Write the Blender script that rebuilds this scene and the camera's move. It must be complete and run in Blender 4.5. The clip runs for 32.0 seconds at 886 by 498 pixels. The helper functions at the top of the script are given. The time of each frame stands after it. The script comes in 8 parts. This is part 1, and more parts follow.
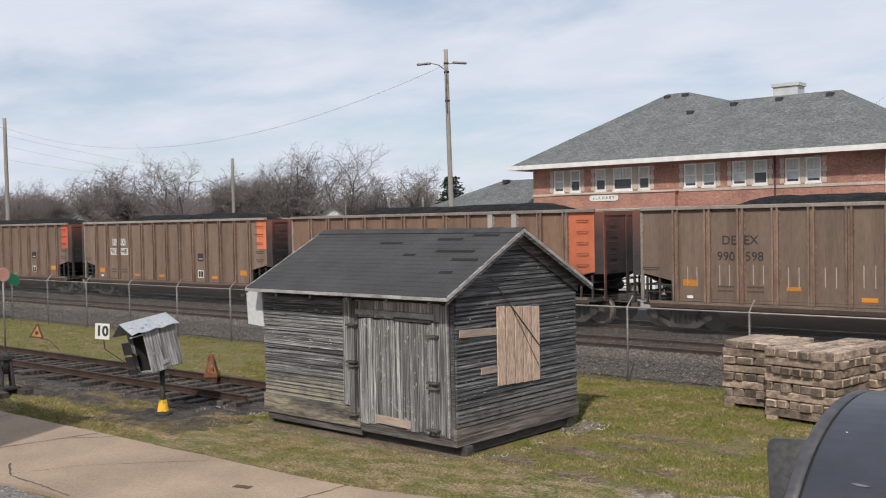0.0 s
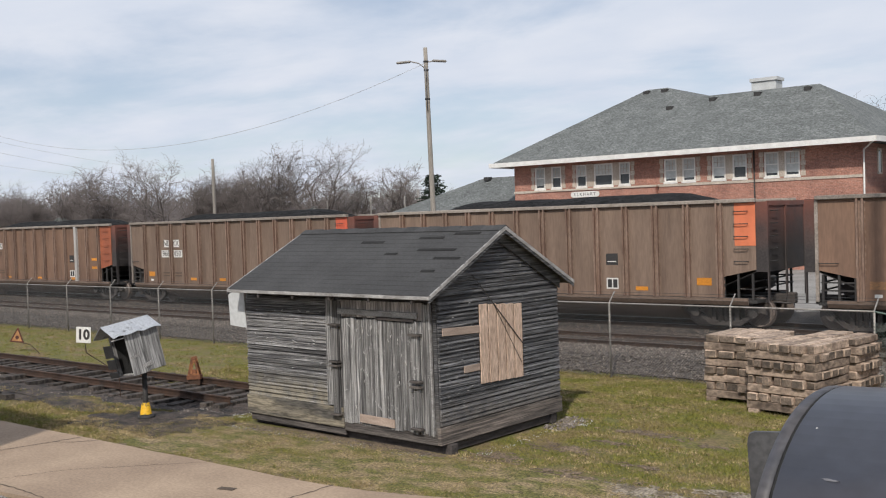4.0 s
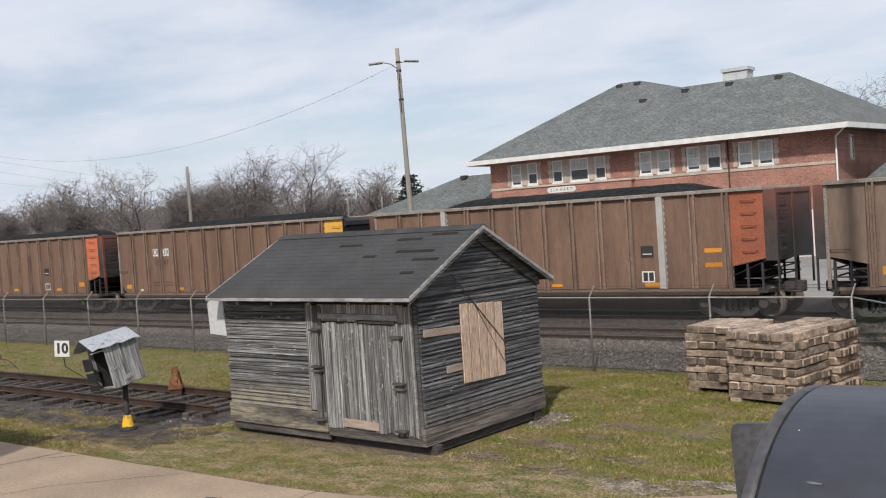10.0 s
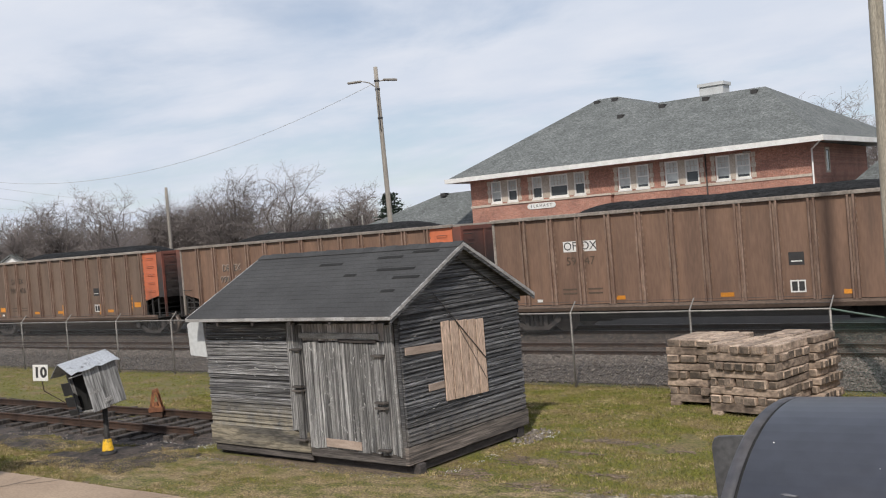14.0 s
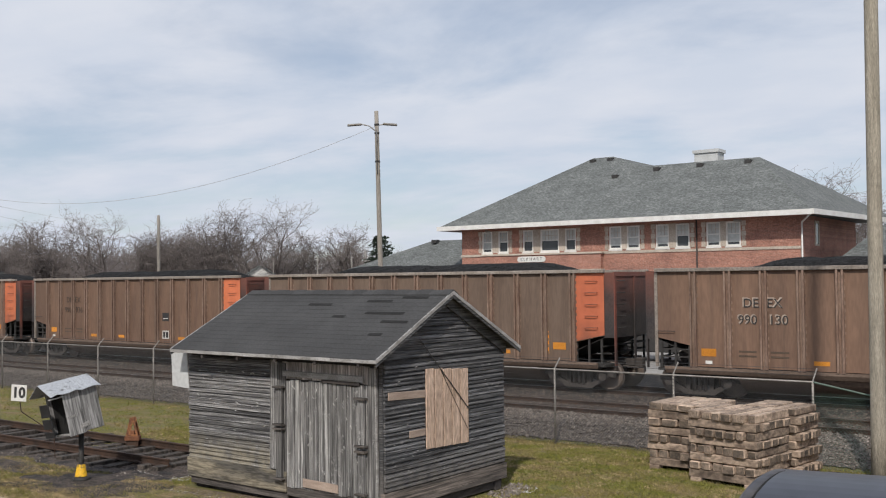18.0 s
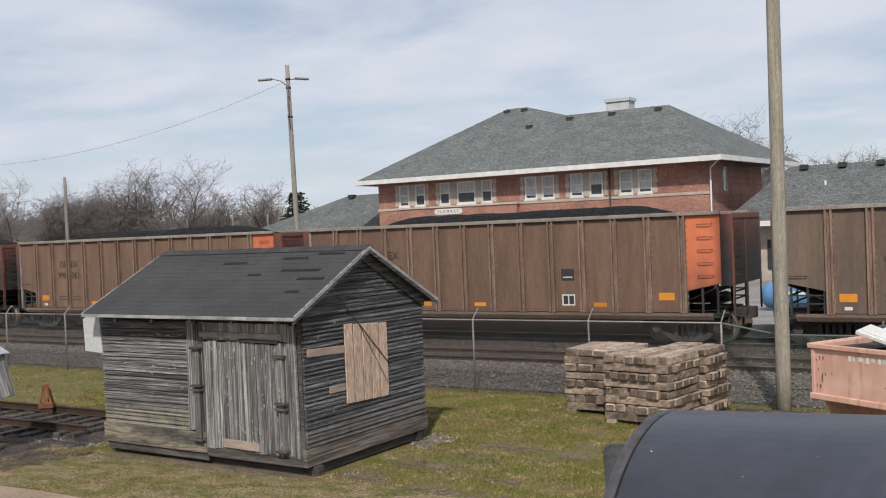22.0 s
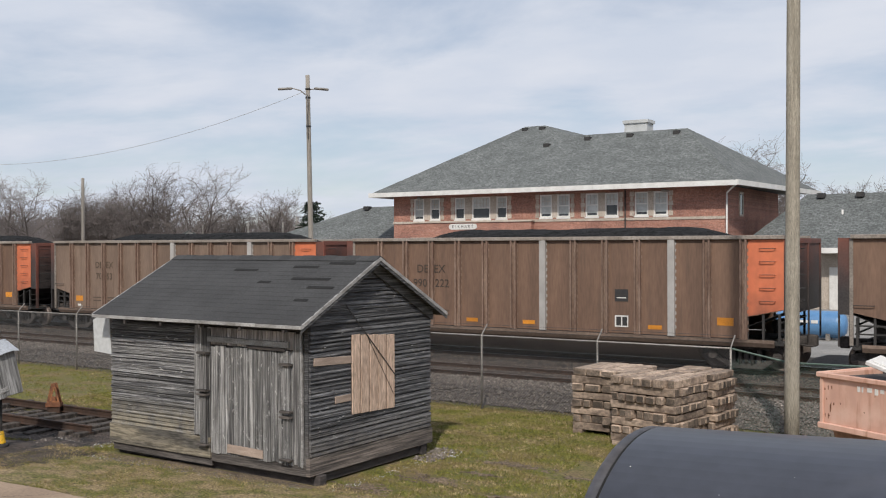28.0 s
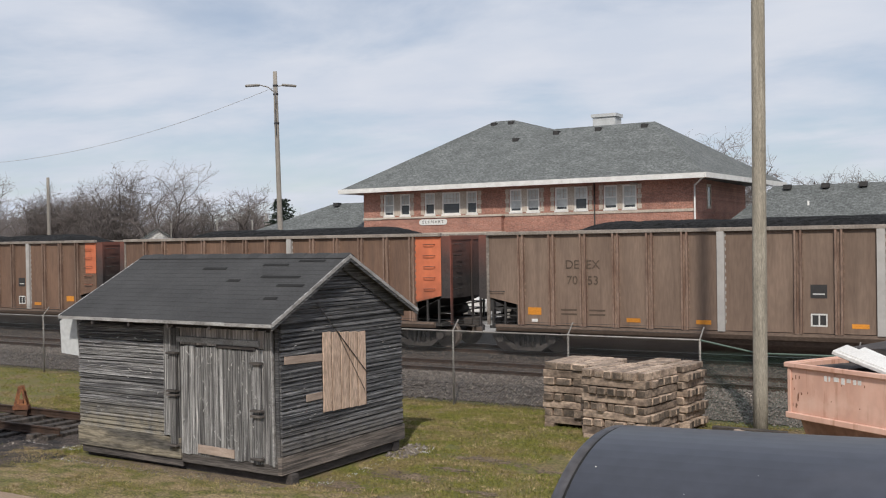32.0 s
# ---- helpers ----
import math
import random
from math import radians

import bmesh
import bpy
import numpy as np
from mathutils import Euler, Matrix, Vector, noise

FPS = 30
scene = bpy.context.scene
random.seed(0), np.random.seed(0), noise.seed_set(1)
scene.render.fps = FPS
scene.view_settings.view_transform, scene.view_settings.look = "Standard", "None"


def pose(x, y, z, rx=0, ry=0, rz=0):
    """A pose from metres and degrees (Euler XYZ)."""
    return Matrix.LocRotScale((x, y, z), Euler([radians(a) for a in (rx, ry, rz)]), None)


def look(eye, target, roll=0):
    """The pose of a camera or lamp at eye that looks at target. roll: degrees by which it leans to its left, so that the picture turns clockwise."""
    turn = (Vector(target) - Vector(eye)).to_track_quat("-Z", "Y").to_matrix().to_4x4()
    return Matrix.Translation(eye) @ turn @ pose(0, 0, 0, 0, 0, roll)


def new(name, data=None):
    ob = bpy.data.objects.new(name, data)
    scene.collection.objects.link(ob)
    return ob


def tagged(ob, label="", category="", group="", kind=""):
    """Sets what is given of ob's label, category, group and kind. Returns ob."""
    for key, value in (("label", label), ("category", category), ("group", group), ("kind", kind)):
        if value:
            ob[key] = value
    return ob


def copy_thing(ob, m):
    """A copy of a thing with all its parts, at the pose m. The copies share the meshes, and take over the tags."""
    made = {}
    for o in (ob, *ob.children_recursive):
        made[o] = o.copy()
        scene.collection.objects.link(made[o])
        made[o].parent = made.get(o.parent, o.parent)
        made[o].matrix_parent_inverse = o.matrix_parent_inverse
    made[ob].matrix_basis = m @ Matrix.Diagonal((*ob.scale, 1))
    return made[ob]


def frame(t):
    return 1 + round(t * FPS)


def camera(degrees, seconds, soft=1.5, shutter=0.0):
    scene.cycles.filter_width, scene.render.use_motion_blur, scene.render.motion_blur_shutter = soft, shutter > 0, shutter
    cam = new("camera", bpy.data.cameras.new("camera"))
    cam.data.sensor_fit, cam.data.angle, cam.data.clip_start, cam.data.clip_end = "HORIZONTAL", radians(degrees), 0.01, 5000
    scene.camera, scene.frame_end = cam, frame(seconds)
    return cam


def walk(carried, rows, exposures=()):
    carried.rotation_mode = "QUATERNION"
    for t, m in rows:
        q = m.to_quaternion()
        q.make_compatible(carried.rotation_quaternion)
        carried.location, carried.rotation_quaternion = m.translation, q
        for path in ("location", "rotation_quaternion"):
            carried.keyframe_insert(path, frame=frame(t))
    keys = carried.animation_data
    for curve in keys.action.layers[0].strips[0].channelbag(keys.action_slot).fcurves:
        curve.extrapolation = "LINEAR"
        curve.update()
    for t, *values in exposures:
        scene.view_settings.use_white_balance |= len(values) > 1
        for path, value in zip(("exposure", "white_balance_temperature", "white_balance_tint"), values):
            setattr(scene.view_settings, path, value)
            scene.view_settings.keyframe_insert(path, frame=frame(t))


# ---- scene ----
cam = camera(48.26, 32.0, soft=1.15)
# seconds, eye x y z, yaw (left of +y), pitch, roll
ROWS = [
    (0, -0.064, 0.015, 3.957, 39.967, -1.627, -1.144),
    (0.5, -0.063, 0.034, 3.958, 39.838, -1.322, -1.319),
    (1, -0.052, 0.028, 3.961, 38.754, -1.334, -1.521),
    (1.5, -0.046, 0.021, 3.962, 39.209, -1.777, -2.105),
    (2, -0.052, 0.024, 3.959, 39.518, -2.541, -1.999),
    (2.5, -0.048, 0.013, 3.961, 38.970, -2.319, -1.912),
    (3, -0.037, 0.006, 3.971, 38.083, -1.399, -2.179),
    (3.5, -0.039, 0.007, 3.970, 38.586, -1.553, -1.974),
    (5.5, -0.044, 0.022, 3.965, 39.605, -1.988, -2.226),
    (6, -0.041, 0.015, 3.967, 40.008, -1.349, -2.307),
    (6.5, -0.043, 0.013, 3.970, 40.294, -0.922, -1.583),
    (7, -0.048, 0.039, 3.966, 40.354, -1.189, -1.332),
    (7.5, -0.047, 0.042, 3.963, 39.739, -1.863, -2.072),
    (8, -0.044, 0.058, 3.970, 38.066, -2.197, -2.812),
    (8.5, -0.088, 0.050, 3.968, 43.191, -2.977, -4.750),
    (9, -0.052, 0.072, 3.978, 39.346, -3.137, -5.037),
    (9.5, -0.039, 0.046, 3.992, 37.896, -1.371, -4.843),
    (10, -0.050, 0.039, 3.992, 37.741, -1.881, -3.821),
    (10.5, -0.033, 0.030, 3.994, 34.371, -2.043, -2.784),
    (11, -0.036, 0.026, 3.994, 35.778, -1.681, -3.810),
    (11.5, -0.044, 0.030, 3.991, 35.755, -1.515, -2.928),
    (12, -0.045, 0.062, 3.987, 34.613, -2.037, -3.878),
    (12.5, -0.047, 0.049, 3.992, 35.155, -2.153, -3.443),
    (13, -0.054, 0.053, 3.991, 37.224, -1.473, -3.626),
    (13.5, -0.037, 0.039, 3.989, 36.161, -1.155, -3.585),
    (14, -0.039, 0.049, 3.991, 36.585, -0.950, -4.600),
    (14.5, -0.045, 0.027, 3.989, 36.992, -1.384, -3.480),
    (16.5, -0.007, -0.023, 4.005, 36.570, 0.475, -0.336),
    (17, -0.030, -0.048, 4.010, 35.568, 0.372, -0.855),
    (17.5, -0.042, -0.077, 3.982, 35.146, 0.772, -0.520),
    (18, -0.029, -0.066, 4.013, 35.774, 1.727, -0.657),
    (18.5, -0.042, -0.062, 4.015, 35.121, 1.752, -0.428),
    (19, -0.028, -0.055, 4.013, 35.453, 1.403, -0.490),
    (19.5, -0.027, -0.045, 4.004, 35.123, 1.262, -1.021),
    (20, -0.007, -0.011, 4.021, 34.013, 1.222, -1.305),
    (20.5, -0.004, -0.001, 4.036, 35.170, 1.326, -1.552),
    (21, 0.024, 0.010, 4.036, 33.371, 1.471, -2.053),
    (21.5, 0.030, -0.010, 4.031, 33.021, 0.363, -2.139),
    (22, 0.021, -0.048, 4.017, 31.119, -1.089, -2.354),
    (22.5, 0.032, -0.082, 4.011, 32.592, -0.653, -2.086),
    (23, 0.059, -0.104, 4.013, 31.168, -0.871, -1.758),
    (23.5, 0.072, -0.092, 4.002, 29.883, -1.590, -2.033),
    (24, 0.124, -0.082, 4.003, 30.071, -2.060, -4.344),
    (24.5, 0.230, -0.017, 4.027, 24.902, -2.729, -1.584),
    (25, 0.205, -0.047, 4.019, 20.844, -1.982, -1.459),
    (25.5, 0.145, -0.031, 4.001, 22.153, -3.941, -0.946),
    (26, 0.175, 0.035, 4.013, 26.131, -2.177, 2.858),
    (26.5, 0.132, -0.009, 4.012, 31.609, -0.210, 0.744),
    (28.5, 0.063, -0.026, 3.999, 31.789, -0.211, -0.348),
    (29, 0.055, -0.005, 4.007, 31.497, -0.132, -0.238),
    (29.5, 0.073, 0.001, 4.030, 31.255, 0.403, 0.057),
    (30, 0.070, -0.013, 4.017, 30.529, 0.373, -0.526),
    (30.5, 0.076, -0.013, 4.021, 30.480, 0.014, -1.038),
    (31, 0.084, -0.007, 4.017, 29.840, -0.052, -1.056),
    (31.5, 0.069, -0.013, 4.013, 30.284, -0.057, -0.898),
    (32, 0.076, -0.006, 4.014, 30.228, -0.500, -0.906),
]


def sight(x, y, z, yaw, pitch, roll):
    a, b = radians(yaw), radians(pitch)
    way = Vector((-math.sin(a) * math.cos(b), math.cos(a) * math.cos(b), math.sin(b)))
    return look((x, y, z), Vector((x, y, z)) + way, roll)


# the camera brightens and darkens its picture a little on the way
walk(cam, [(t, sight(*rest)) for t, *rest in ROWS], exposures=[(0.0, 0.0), (3.0, 0.0), (7.0, -0.06), (9.0, 0.02), (14.5, -0.02), (17.0, -0.10), (20.0, -0.11), (23.0, -0.10), (25.0, -0.03), (26.0, 0.0), (29.0, -0.13), (32.0, -0.12)])

# ---- light ----
SUN = Vector((0.31, -0.69, 0.70)).normalized()
world = bpy.data.worlds.new("sky")
scene.world = world
world.use_nodes = True
wn, wl = world.node_tree.nodes, world.node_tree.links
wn.clear()
sky = wn.new("ShaderNodeTexSky")
sky.sky_type, sky.sun_disc = "NISHITA", False
sky.sun_elevation = math.asin(SUN.z)
sky.sun_rotation = math.atan2(SUN.x, SUN.y)
sky.air_density, sky.dust_density, sky.ozone_density = 1.0, 0.4, 3.0
coord = wn.new("ShaderNodeTexCoord")
# the cloud sheet lies flat overhead, so it is laid out by the sight line's run over its rise
split, rise, over_x, over_y, plane = wn.new("ShaderNodeSeparateXYZ"), wn.new("ShaderNodeMath"), wn.new("ShaderNodeMath"), wn.new("ShaderNodeMath"), wn.new("ShaderNodeCombineXYZ")
rise.operation, rise.inputs[1].default_value = "ADD", 0.16
over_x.operation = over_y.operation = "DIVIDE"
flat = wn.new("ShaderNodeMapping")
flat.inputs["Rotation"].default_value = (0, 0, radians(-34))
flat.inputs["Scale"].default_value = (0.75, 1.0, 1.0)
flat.inputs["Location"].default_value = (3.3, 1.7, 0.0)
cloud = wn.new("ShaderNodeTexNoise")
cloud.inputs["Scale"].default_value, cloud.inputs["Detail"].default_value = 1.25, 7.0
cloud.inputs["Roughness"].default_value, cloud.inputs["Distortion"].default_value = 0.57, 0.25
cover = wn.new("ShaderNodeMapRange")
cover.interpolation_type = "SMOOTHSTEP"
cover.inputs[1].default_value, cover.inputs[2].default_value = 0.32, 0.60
cover.inputs[3].default_value, cover.inputs[4].default_value = 0.50, 1.0
tone = wn.new("ShaderNodeTexNoise")
tone.inputs["Scale"].default_value, tone.inputs["Detail"].default_value = 3.2, 6.0
tint = wn.new("ShaderNodeMix")
tint.data_type = "RGBA"
tint.inputs[6].default_value, tint.inputs[7].default_value = (7.4, 8.05, 9.3, 1), (8.3, 8.72, 9.7, 1)
soft = wn.new("ShaderNodeMapRange")
soft.inputs[1].default_value, soft.inputs[2].default_value = 0.35, 0.65
mixed = wn.new("ShaderNodeMix")
mixed.data_type = "RGBA"
back = wn.new("ShaderNodeBackground")
back.inputs["Strength"].default_value = 0.09
out = wn.new("ShaderNodeOutputWorld")
for a, b in ((coord.outputs["Generated"], split.inputs[0]), (split.outputs[2], rise.inputs[0]), (split.outputs[0], over_x.inputs[0]), (rise.outputs[0], over_x.inputs[1]), (split.outputs[1], over_y.inputs[0]), (rise.outputs[0], over_y.inputs[1]),
             (over_x.outputs[0], plane.inputs[0]), (over_y.outputs[0], plane.inputs[1]), (plane.outputs[0], flat.inputs["Vector"]), (flat.outputs[0], cloud.inputs["Vector"]), (flat.outputs[0], tone.inputs["Vector"]),
             (cloud.outputs[0], cover.inputs[0]), (tone.outputs[0], soft.inputs[0]), (soft.outputs[0], tint.inputs[0]), (cover.outputs[0], mixed.inputs[0]),
             (sky.outputs[0], mixed.inputs[6]), (tint.outputs[2], mixed.inputs[7]), (mixed.outputs[2], back.inputs["Color"]), (back.outputs[0], out.inputs["Surface"])):
    wl.new(a, b)
sun = new("sun", bpy.data.lights.new("sun", "SUN"))
sun.data.energy, sun.data.angle, sun.data.color = 3.4, radians(2.0), (1.0, 0.94, 0.86)
sun.matrix_world = look(SUN * 60, (0, 0, 0))
scene.view_settings.exposure = 0.0

# ---- materials ----


def surface(name, base, other=None, rough=0.8, scale=4.0, stretch=(1, 1, 1), fine=60.0, bump=0.15, metal=0.0, stain=0.25, spread=0.08, depth=0.01, world_space=False, lo=0.35, hi=0.65, spec=None):
    """Two colours mixed by a broad noise, darkened by a fine one, with fine relief; spread varies it piece by piece."""
    m = bpy.data.materials.new(name)
    m.use_nodes = True
    n, l = m.node_tree.nodes, m.node_tree.links
    bsdf = n["Principled BSDF"]
    bsdf.inputs["Roughness"].default_value, bsdf.inputs["Metallic"].default_value = rough, metal
    if spec is not None:
        bsdf.inputs["Specular IOR Level"].default_value = spec
    where = n.new("ShaderNodeNewGeometry" if world_space else "ShaderNodeTexCoord")
    place = n.new("ShaderNodeMapping")
    place.inputs["Scale"].default_value = stretch
    l.new(where.outputs["Position" if world_space else "Object"], place.inputs["Vector"])
    info = n.new("ShaderNodeObjectInfo")
    shift = n.new("ShaderNodeVectorMath")
    shift.operation = "MULTIPLY_ADD"
    shift.inputs[1].default_value = (1, 1, 1)
    off = n.new("ShaderNodeMath")
    off.operation = "MULTIPLY"
    off.inputs[1].default_value = 0.0 if world_space else 37.0
    l.new(info.outputs["Random"], off.inputs[0])
    l.new(place.outputs[0], shift.inputs[0])
    l.new(off.outputs[0], shift.inputs[2])
    broad, grain = n.new("ShaderNodeTexNoise"), n.new("ShaderNodeTexNoise")
    for tex, s, d in ((broad, scale, 6), (grain, fine, 4)):
        tex.inputs["Scale"].default_value, tex.inputs["Detail"].default_value = s, d
        l.new(shift.outputs[0], tex.inputs["Vector"])
    ramp = n.new("ShaderNodeMapRange")
    ramp.inputs[1].default_value, ramp.inputs[2].default_value = lo, hi
    l.new(broad.outputs[0], ramp.inputs[0])
    mix = n.new("ShaderNodeMix")
    mix.data_type = "RGBA"
    mix.inputs[6].default_value = (*base, 1)
    mix.inputs[7].default_value = (*(other or tuple(c * 0.7 for c in base)), 1)
    l.new(ramp.outputs[0], mix.inputs[0])
    dark = n.new("ShaderNodeMapRange")
    dark.inputs[1].default_value, dark.inputs[2].default_value = 0.36, 0.64
    dark.inputs[3].default_value, dark.inputs[4].default_value = 1 - stain, 1 + stain * 0.6
    l.new(grain.outputs[0], dark.inputs[0])
    piece = n.new("ShaderNodeMapRange")
    piece.inputs[3].default_value, piece.inputs[4].default_value = 1 - spread, 1 + spread
    l.new(info.outputs["Random"], piece.inputs[0])
    both = n.new("ShaderNodeMath")
    both.operation = "MULTIPLY"
    l.new(dark.outputs[0], both.inputs[0])
    l.new(piece.outputs[0], both.inputs[1])
    toned = n.new("ShaderNodeVectorMath")
    toned.operation = "SCALE"
    l.new(mix.outputs[2], toned.inputs[0])
    l.new(both.outputs[0], toned.inputs["Scale"])
    l.new(toned.outputs[0], bsdf.inputs["Base Color"])
    if bump:
        relief = n.new("ShaderNodeBump")
        relief.inputs["Strength"].default_value, relief.inputs["Distance"].default_value = bump, depth
        l.new(grain.outputs[0], relief.inputs["Height"])
        l.new(relief.outputs[0], bsdf.inputs["Normal"])
    return m


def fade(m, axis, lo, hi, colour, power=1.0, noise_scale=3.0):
    """Mixes a second colour into a material: it comes in from lo to hi along one of the thing's axes, broken by noise.
    """
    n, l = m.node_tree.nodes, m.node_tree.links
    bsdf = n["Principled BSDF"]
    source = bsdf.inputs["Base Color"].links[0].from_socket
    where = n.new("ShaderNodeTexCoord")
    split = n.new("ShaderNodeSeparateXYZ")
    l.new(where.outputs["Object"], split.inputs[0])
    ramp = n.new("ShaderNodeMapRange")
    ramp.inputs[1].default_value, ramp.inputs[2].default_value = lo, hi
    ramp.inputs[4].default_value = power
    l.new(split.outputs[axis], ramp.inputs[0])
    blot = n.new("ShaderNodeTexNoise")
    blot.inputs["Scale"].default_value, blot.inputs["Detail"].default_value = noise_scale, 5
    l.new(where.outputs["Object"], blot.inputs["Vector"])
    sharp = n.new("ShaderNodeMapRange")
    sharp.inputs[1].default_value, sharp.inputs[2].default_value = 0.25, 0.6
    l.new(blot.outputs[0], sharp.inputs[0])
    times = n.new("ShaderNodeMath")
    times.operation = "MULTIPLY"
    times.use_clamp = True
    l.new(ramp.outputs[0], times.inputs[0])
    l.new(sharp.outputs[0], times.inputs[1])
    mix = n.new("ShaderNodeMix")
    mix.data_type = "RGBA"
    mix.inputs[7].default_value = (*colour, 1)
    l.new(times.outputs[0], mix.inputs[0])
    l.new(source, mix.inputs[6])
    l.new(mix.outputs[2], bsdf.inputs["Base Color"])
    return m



def knots(m, stretch, size, colour=(0.60, 0.59, 0.57), power=0.62):
    """Pale weathered splinters and curls scattered over a board: short bits of a noise's contour lines."""
    n, l = m.node_tree.nodes, m.node_tree.links
    bsdf = n["Principled BSDF"]
    source = bsdf.inputs["Base Color"].links[0].from_socket
    where, place, cell = n.new("ShaderNodeTexCoord"), n.new("ShaderNodeMapping"), n.new("ShaderNodeTexVoronoi")
    place.inputs["Scale"].default_value = stretch
    line, less, size_of = n.new("ShaderNodeTexNoise"), n.new("ShaderNodeMath"), n.new("ShaderNodeMath")
    line.inputs["Scale"].default_value, line.inputs["Detail"].default_value = 2.6, 1.0
    less.operation, size_of.operation = "SUBTRACT", "ABSOLUTE"
    less.inputs[1].default_value = 0.5
    thin = n.new("ShaderNodeMapRange")
    thin.inputs[1].default_value, thin.inputs[2].default_value = 0.040, 0.012
    cell.inputs["Scale"].default_value = 1.0
    ramp, both, mix = n.new("ShaderNodeMapRange"), n.new("ShaderNodeMath"), n.new("ShaderNodeMix")
    ramp.inputs[1].default_value, ramp.inputs[2].default_value = size, size * 0.6
    ramp.inputs[4].default_value = power
    both.operation = "MULTIPLY"
    mix.data_type = "RGBA"
    mix.inputs[7].default_value = (*colour, 1)
    for a, b in ((where.outputs["Object"], place.inputs["Vector"]), (place.outputs[0], line.inputs["Vector"]), (line.outputs[0], less.inputs[0]), (less.outputs[0], size_of.inputs[0]), (size_of.outputs[0], thin.inputs[0]),
                 (place.outputs[0], cell.inputs["Vector"]), (cell.outputs["Distance"], ramp.inputs[0]), (ramp.outputs[0], both.inputs[0]), (thin.outputs[0], both.inputs[1]), (both.outputs[0], mix.inputs[0]), (source, mix.inputs[6]), (mix.outputs[2], bsdf.inputs["Base Color"])):
        l.new(a, b)
    return m


def streaks(m, colour, stretch, lo, hi, power):
    """Runs of rust of their own shape over a painted sheet."""
    n, l = m.node_tree.nodes, m.node_tree.links
    bsdf = n["Principled BSDF"]
    source = bsdf.inputs["Base Color"].links[0].from_socket
    where, place, run, ramp, mix = n.new("ShaderNodeTexCoord"), n.new("ShaderNodeMapping"), n.new("ShaderNodeTexNoise"), n.new("ShaderNodeMapRange"), n.new("ShaderNodeMix")
    place.inputs["Scale"].default_value = stretch
    run.inputs["Scale"].default_value, run.inputs["Detail"].default_value = 1.0, 5
    ramp.inputs[1].default_value, ramp.inputs[2].default_value, ramp.inputs[4].default_value = lo, hi, power
    mix.data_type = "RGBA"
    mix.inputs[7].default_value = (*colour, 1)
    for a, b in ((where.outputs["Object"], place.inputs["Vector"]), (place.outputs[0], run.inputs["Vector"]), (run.outputs[0], ramp.inputs[0]), (ramp.outputs[0], mix.inputs[0]), (source, mix.inputs[6]), (mix.outputs[2], bsdf.inputs["Base Color"])):
        l.new(a, b)
    return m


M = {}
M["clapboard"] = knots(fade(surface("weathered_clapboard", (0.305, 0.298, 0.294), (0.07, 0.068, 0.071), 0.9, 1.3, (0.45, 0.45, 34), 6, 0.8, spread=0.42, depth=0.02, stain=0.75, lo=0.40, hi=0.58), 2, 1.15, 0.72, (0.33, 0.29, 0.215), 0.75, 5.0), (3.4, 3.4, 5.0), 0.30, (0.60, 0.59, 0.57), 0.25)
# gable side: the same clapboard with that wall's shade put into darker, bluer colours
M["gable_board"] = knots(fade(surface("shaded_clapboard", (0.185, 0.183, 0.186), (0.053, 0.053, 0.057), 0.9, 1.3, (0.45, 0.45, 34), 6, 0.8, spread=0.35, depth=0.02, stain=0.75, lo=0.40, hi=0.57), 2, 1.0, 0.55, (0.21, 0.188, 0.17), 0.6, 5.0), (3.4, 3.4, 5.0), 0.28, (0.40, 0.39, 0.38), 0.45)
M["skirt_board"] = surface("pale_skirt_board", (0.27, 0.235, 0.175), (0.10, 0.092, 0.08), 0.9, 1.4, (0.5, 0.5, 4), 9, 0.5, spread=0.15, stain=0.5, lo=0.42, hi=0.66)
M["gable_skirt"] = knots(surface("brown_grey_skirt", (0.235, 0.196, 0.17), (0.085, 0.073, 0.065), 0.9, 1.6, (0.4, 0.4, 14), 6, 0.6, spread=0.15, stain=0.55, lo=0.36, hi=0.6), (2.2, 2.2, 7.0), 0.30, (0.28, 0.25, 0.225), 0.5)
M["door_board"] = knots(surface("grey_door_board", (0.43, 0.42, 0.408), (0.112, 0.109, 0.109), 0.9, 1.5, (27, 27, 0.5), 6, 0.8, spread=0.33, depth=0.02, stain=0.7, lo=0.37, hi=0.61), (7.0, 7.0, 3.4), 0.40, (0.66, 0.65, 0.63), 0.35)
M["splinter"] = surface("pale_splinter", (0.60, 0.59, 0.57), (0.42, 0.41, 0.40), 0.9, 9.0)
# gable splinters: the pale splinter dimmed with that wall's shade
M["shaded_splinter"] = surface("shaded_splinter", (0.36, 0.35, 0.34), (0.24, 0.235, 0.23), 0.9, 9.0)
M["lintel_wood"] = surface("pale_lintel_board", (0.50, 0.46, 0.435), (0.21, 0.185, 0.175), 0.9, 1.5, (20, 20, 0.8), 6, 0.5, spread=0.35, stain=0.5)
M["stile_board"] = surface("dark_stile_board", (0.29, 0.28, 0.27), (0.075, 0.072, 0.072), 0.9, 1.5, (34, 34, 0.6), 4, 0.6, spread=0.3, depth=0.018, stain=0.6, lo=0.36, hi=0.60)
M["sill_wood"] = surface("brown_grey_sill", (0.135, 0.118, 0.106), (0.058, 0.051, 0.048), 0.9, 1.6, (0.5, 0.5, 12), 8, 0.5, spread=0.2, stain=0.5)
M["new_board"] = surface("fresh_board", (0.60, 0.445, 0.345), (0.44, 0.315, 0.238), 0.75, 2.0, (8, 8, 0.8), 9, 0.25, spread=0.14, stain=0.4)
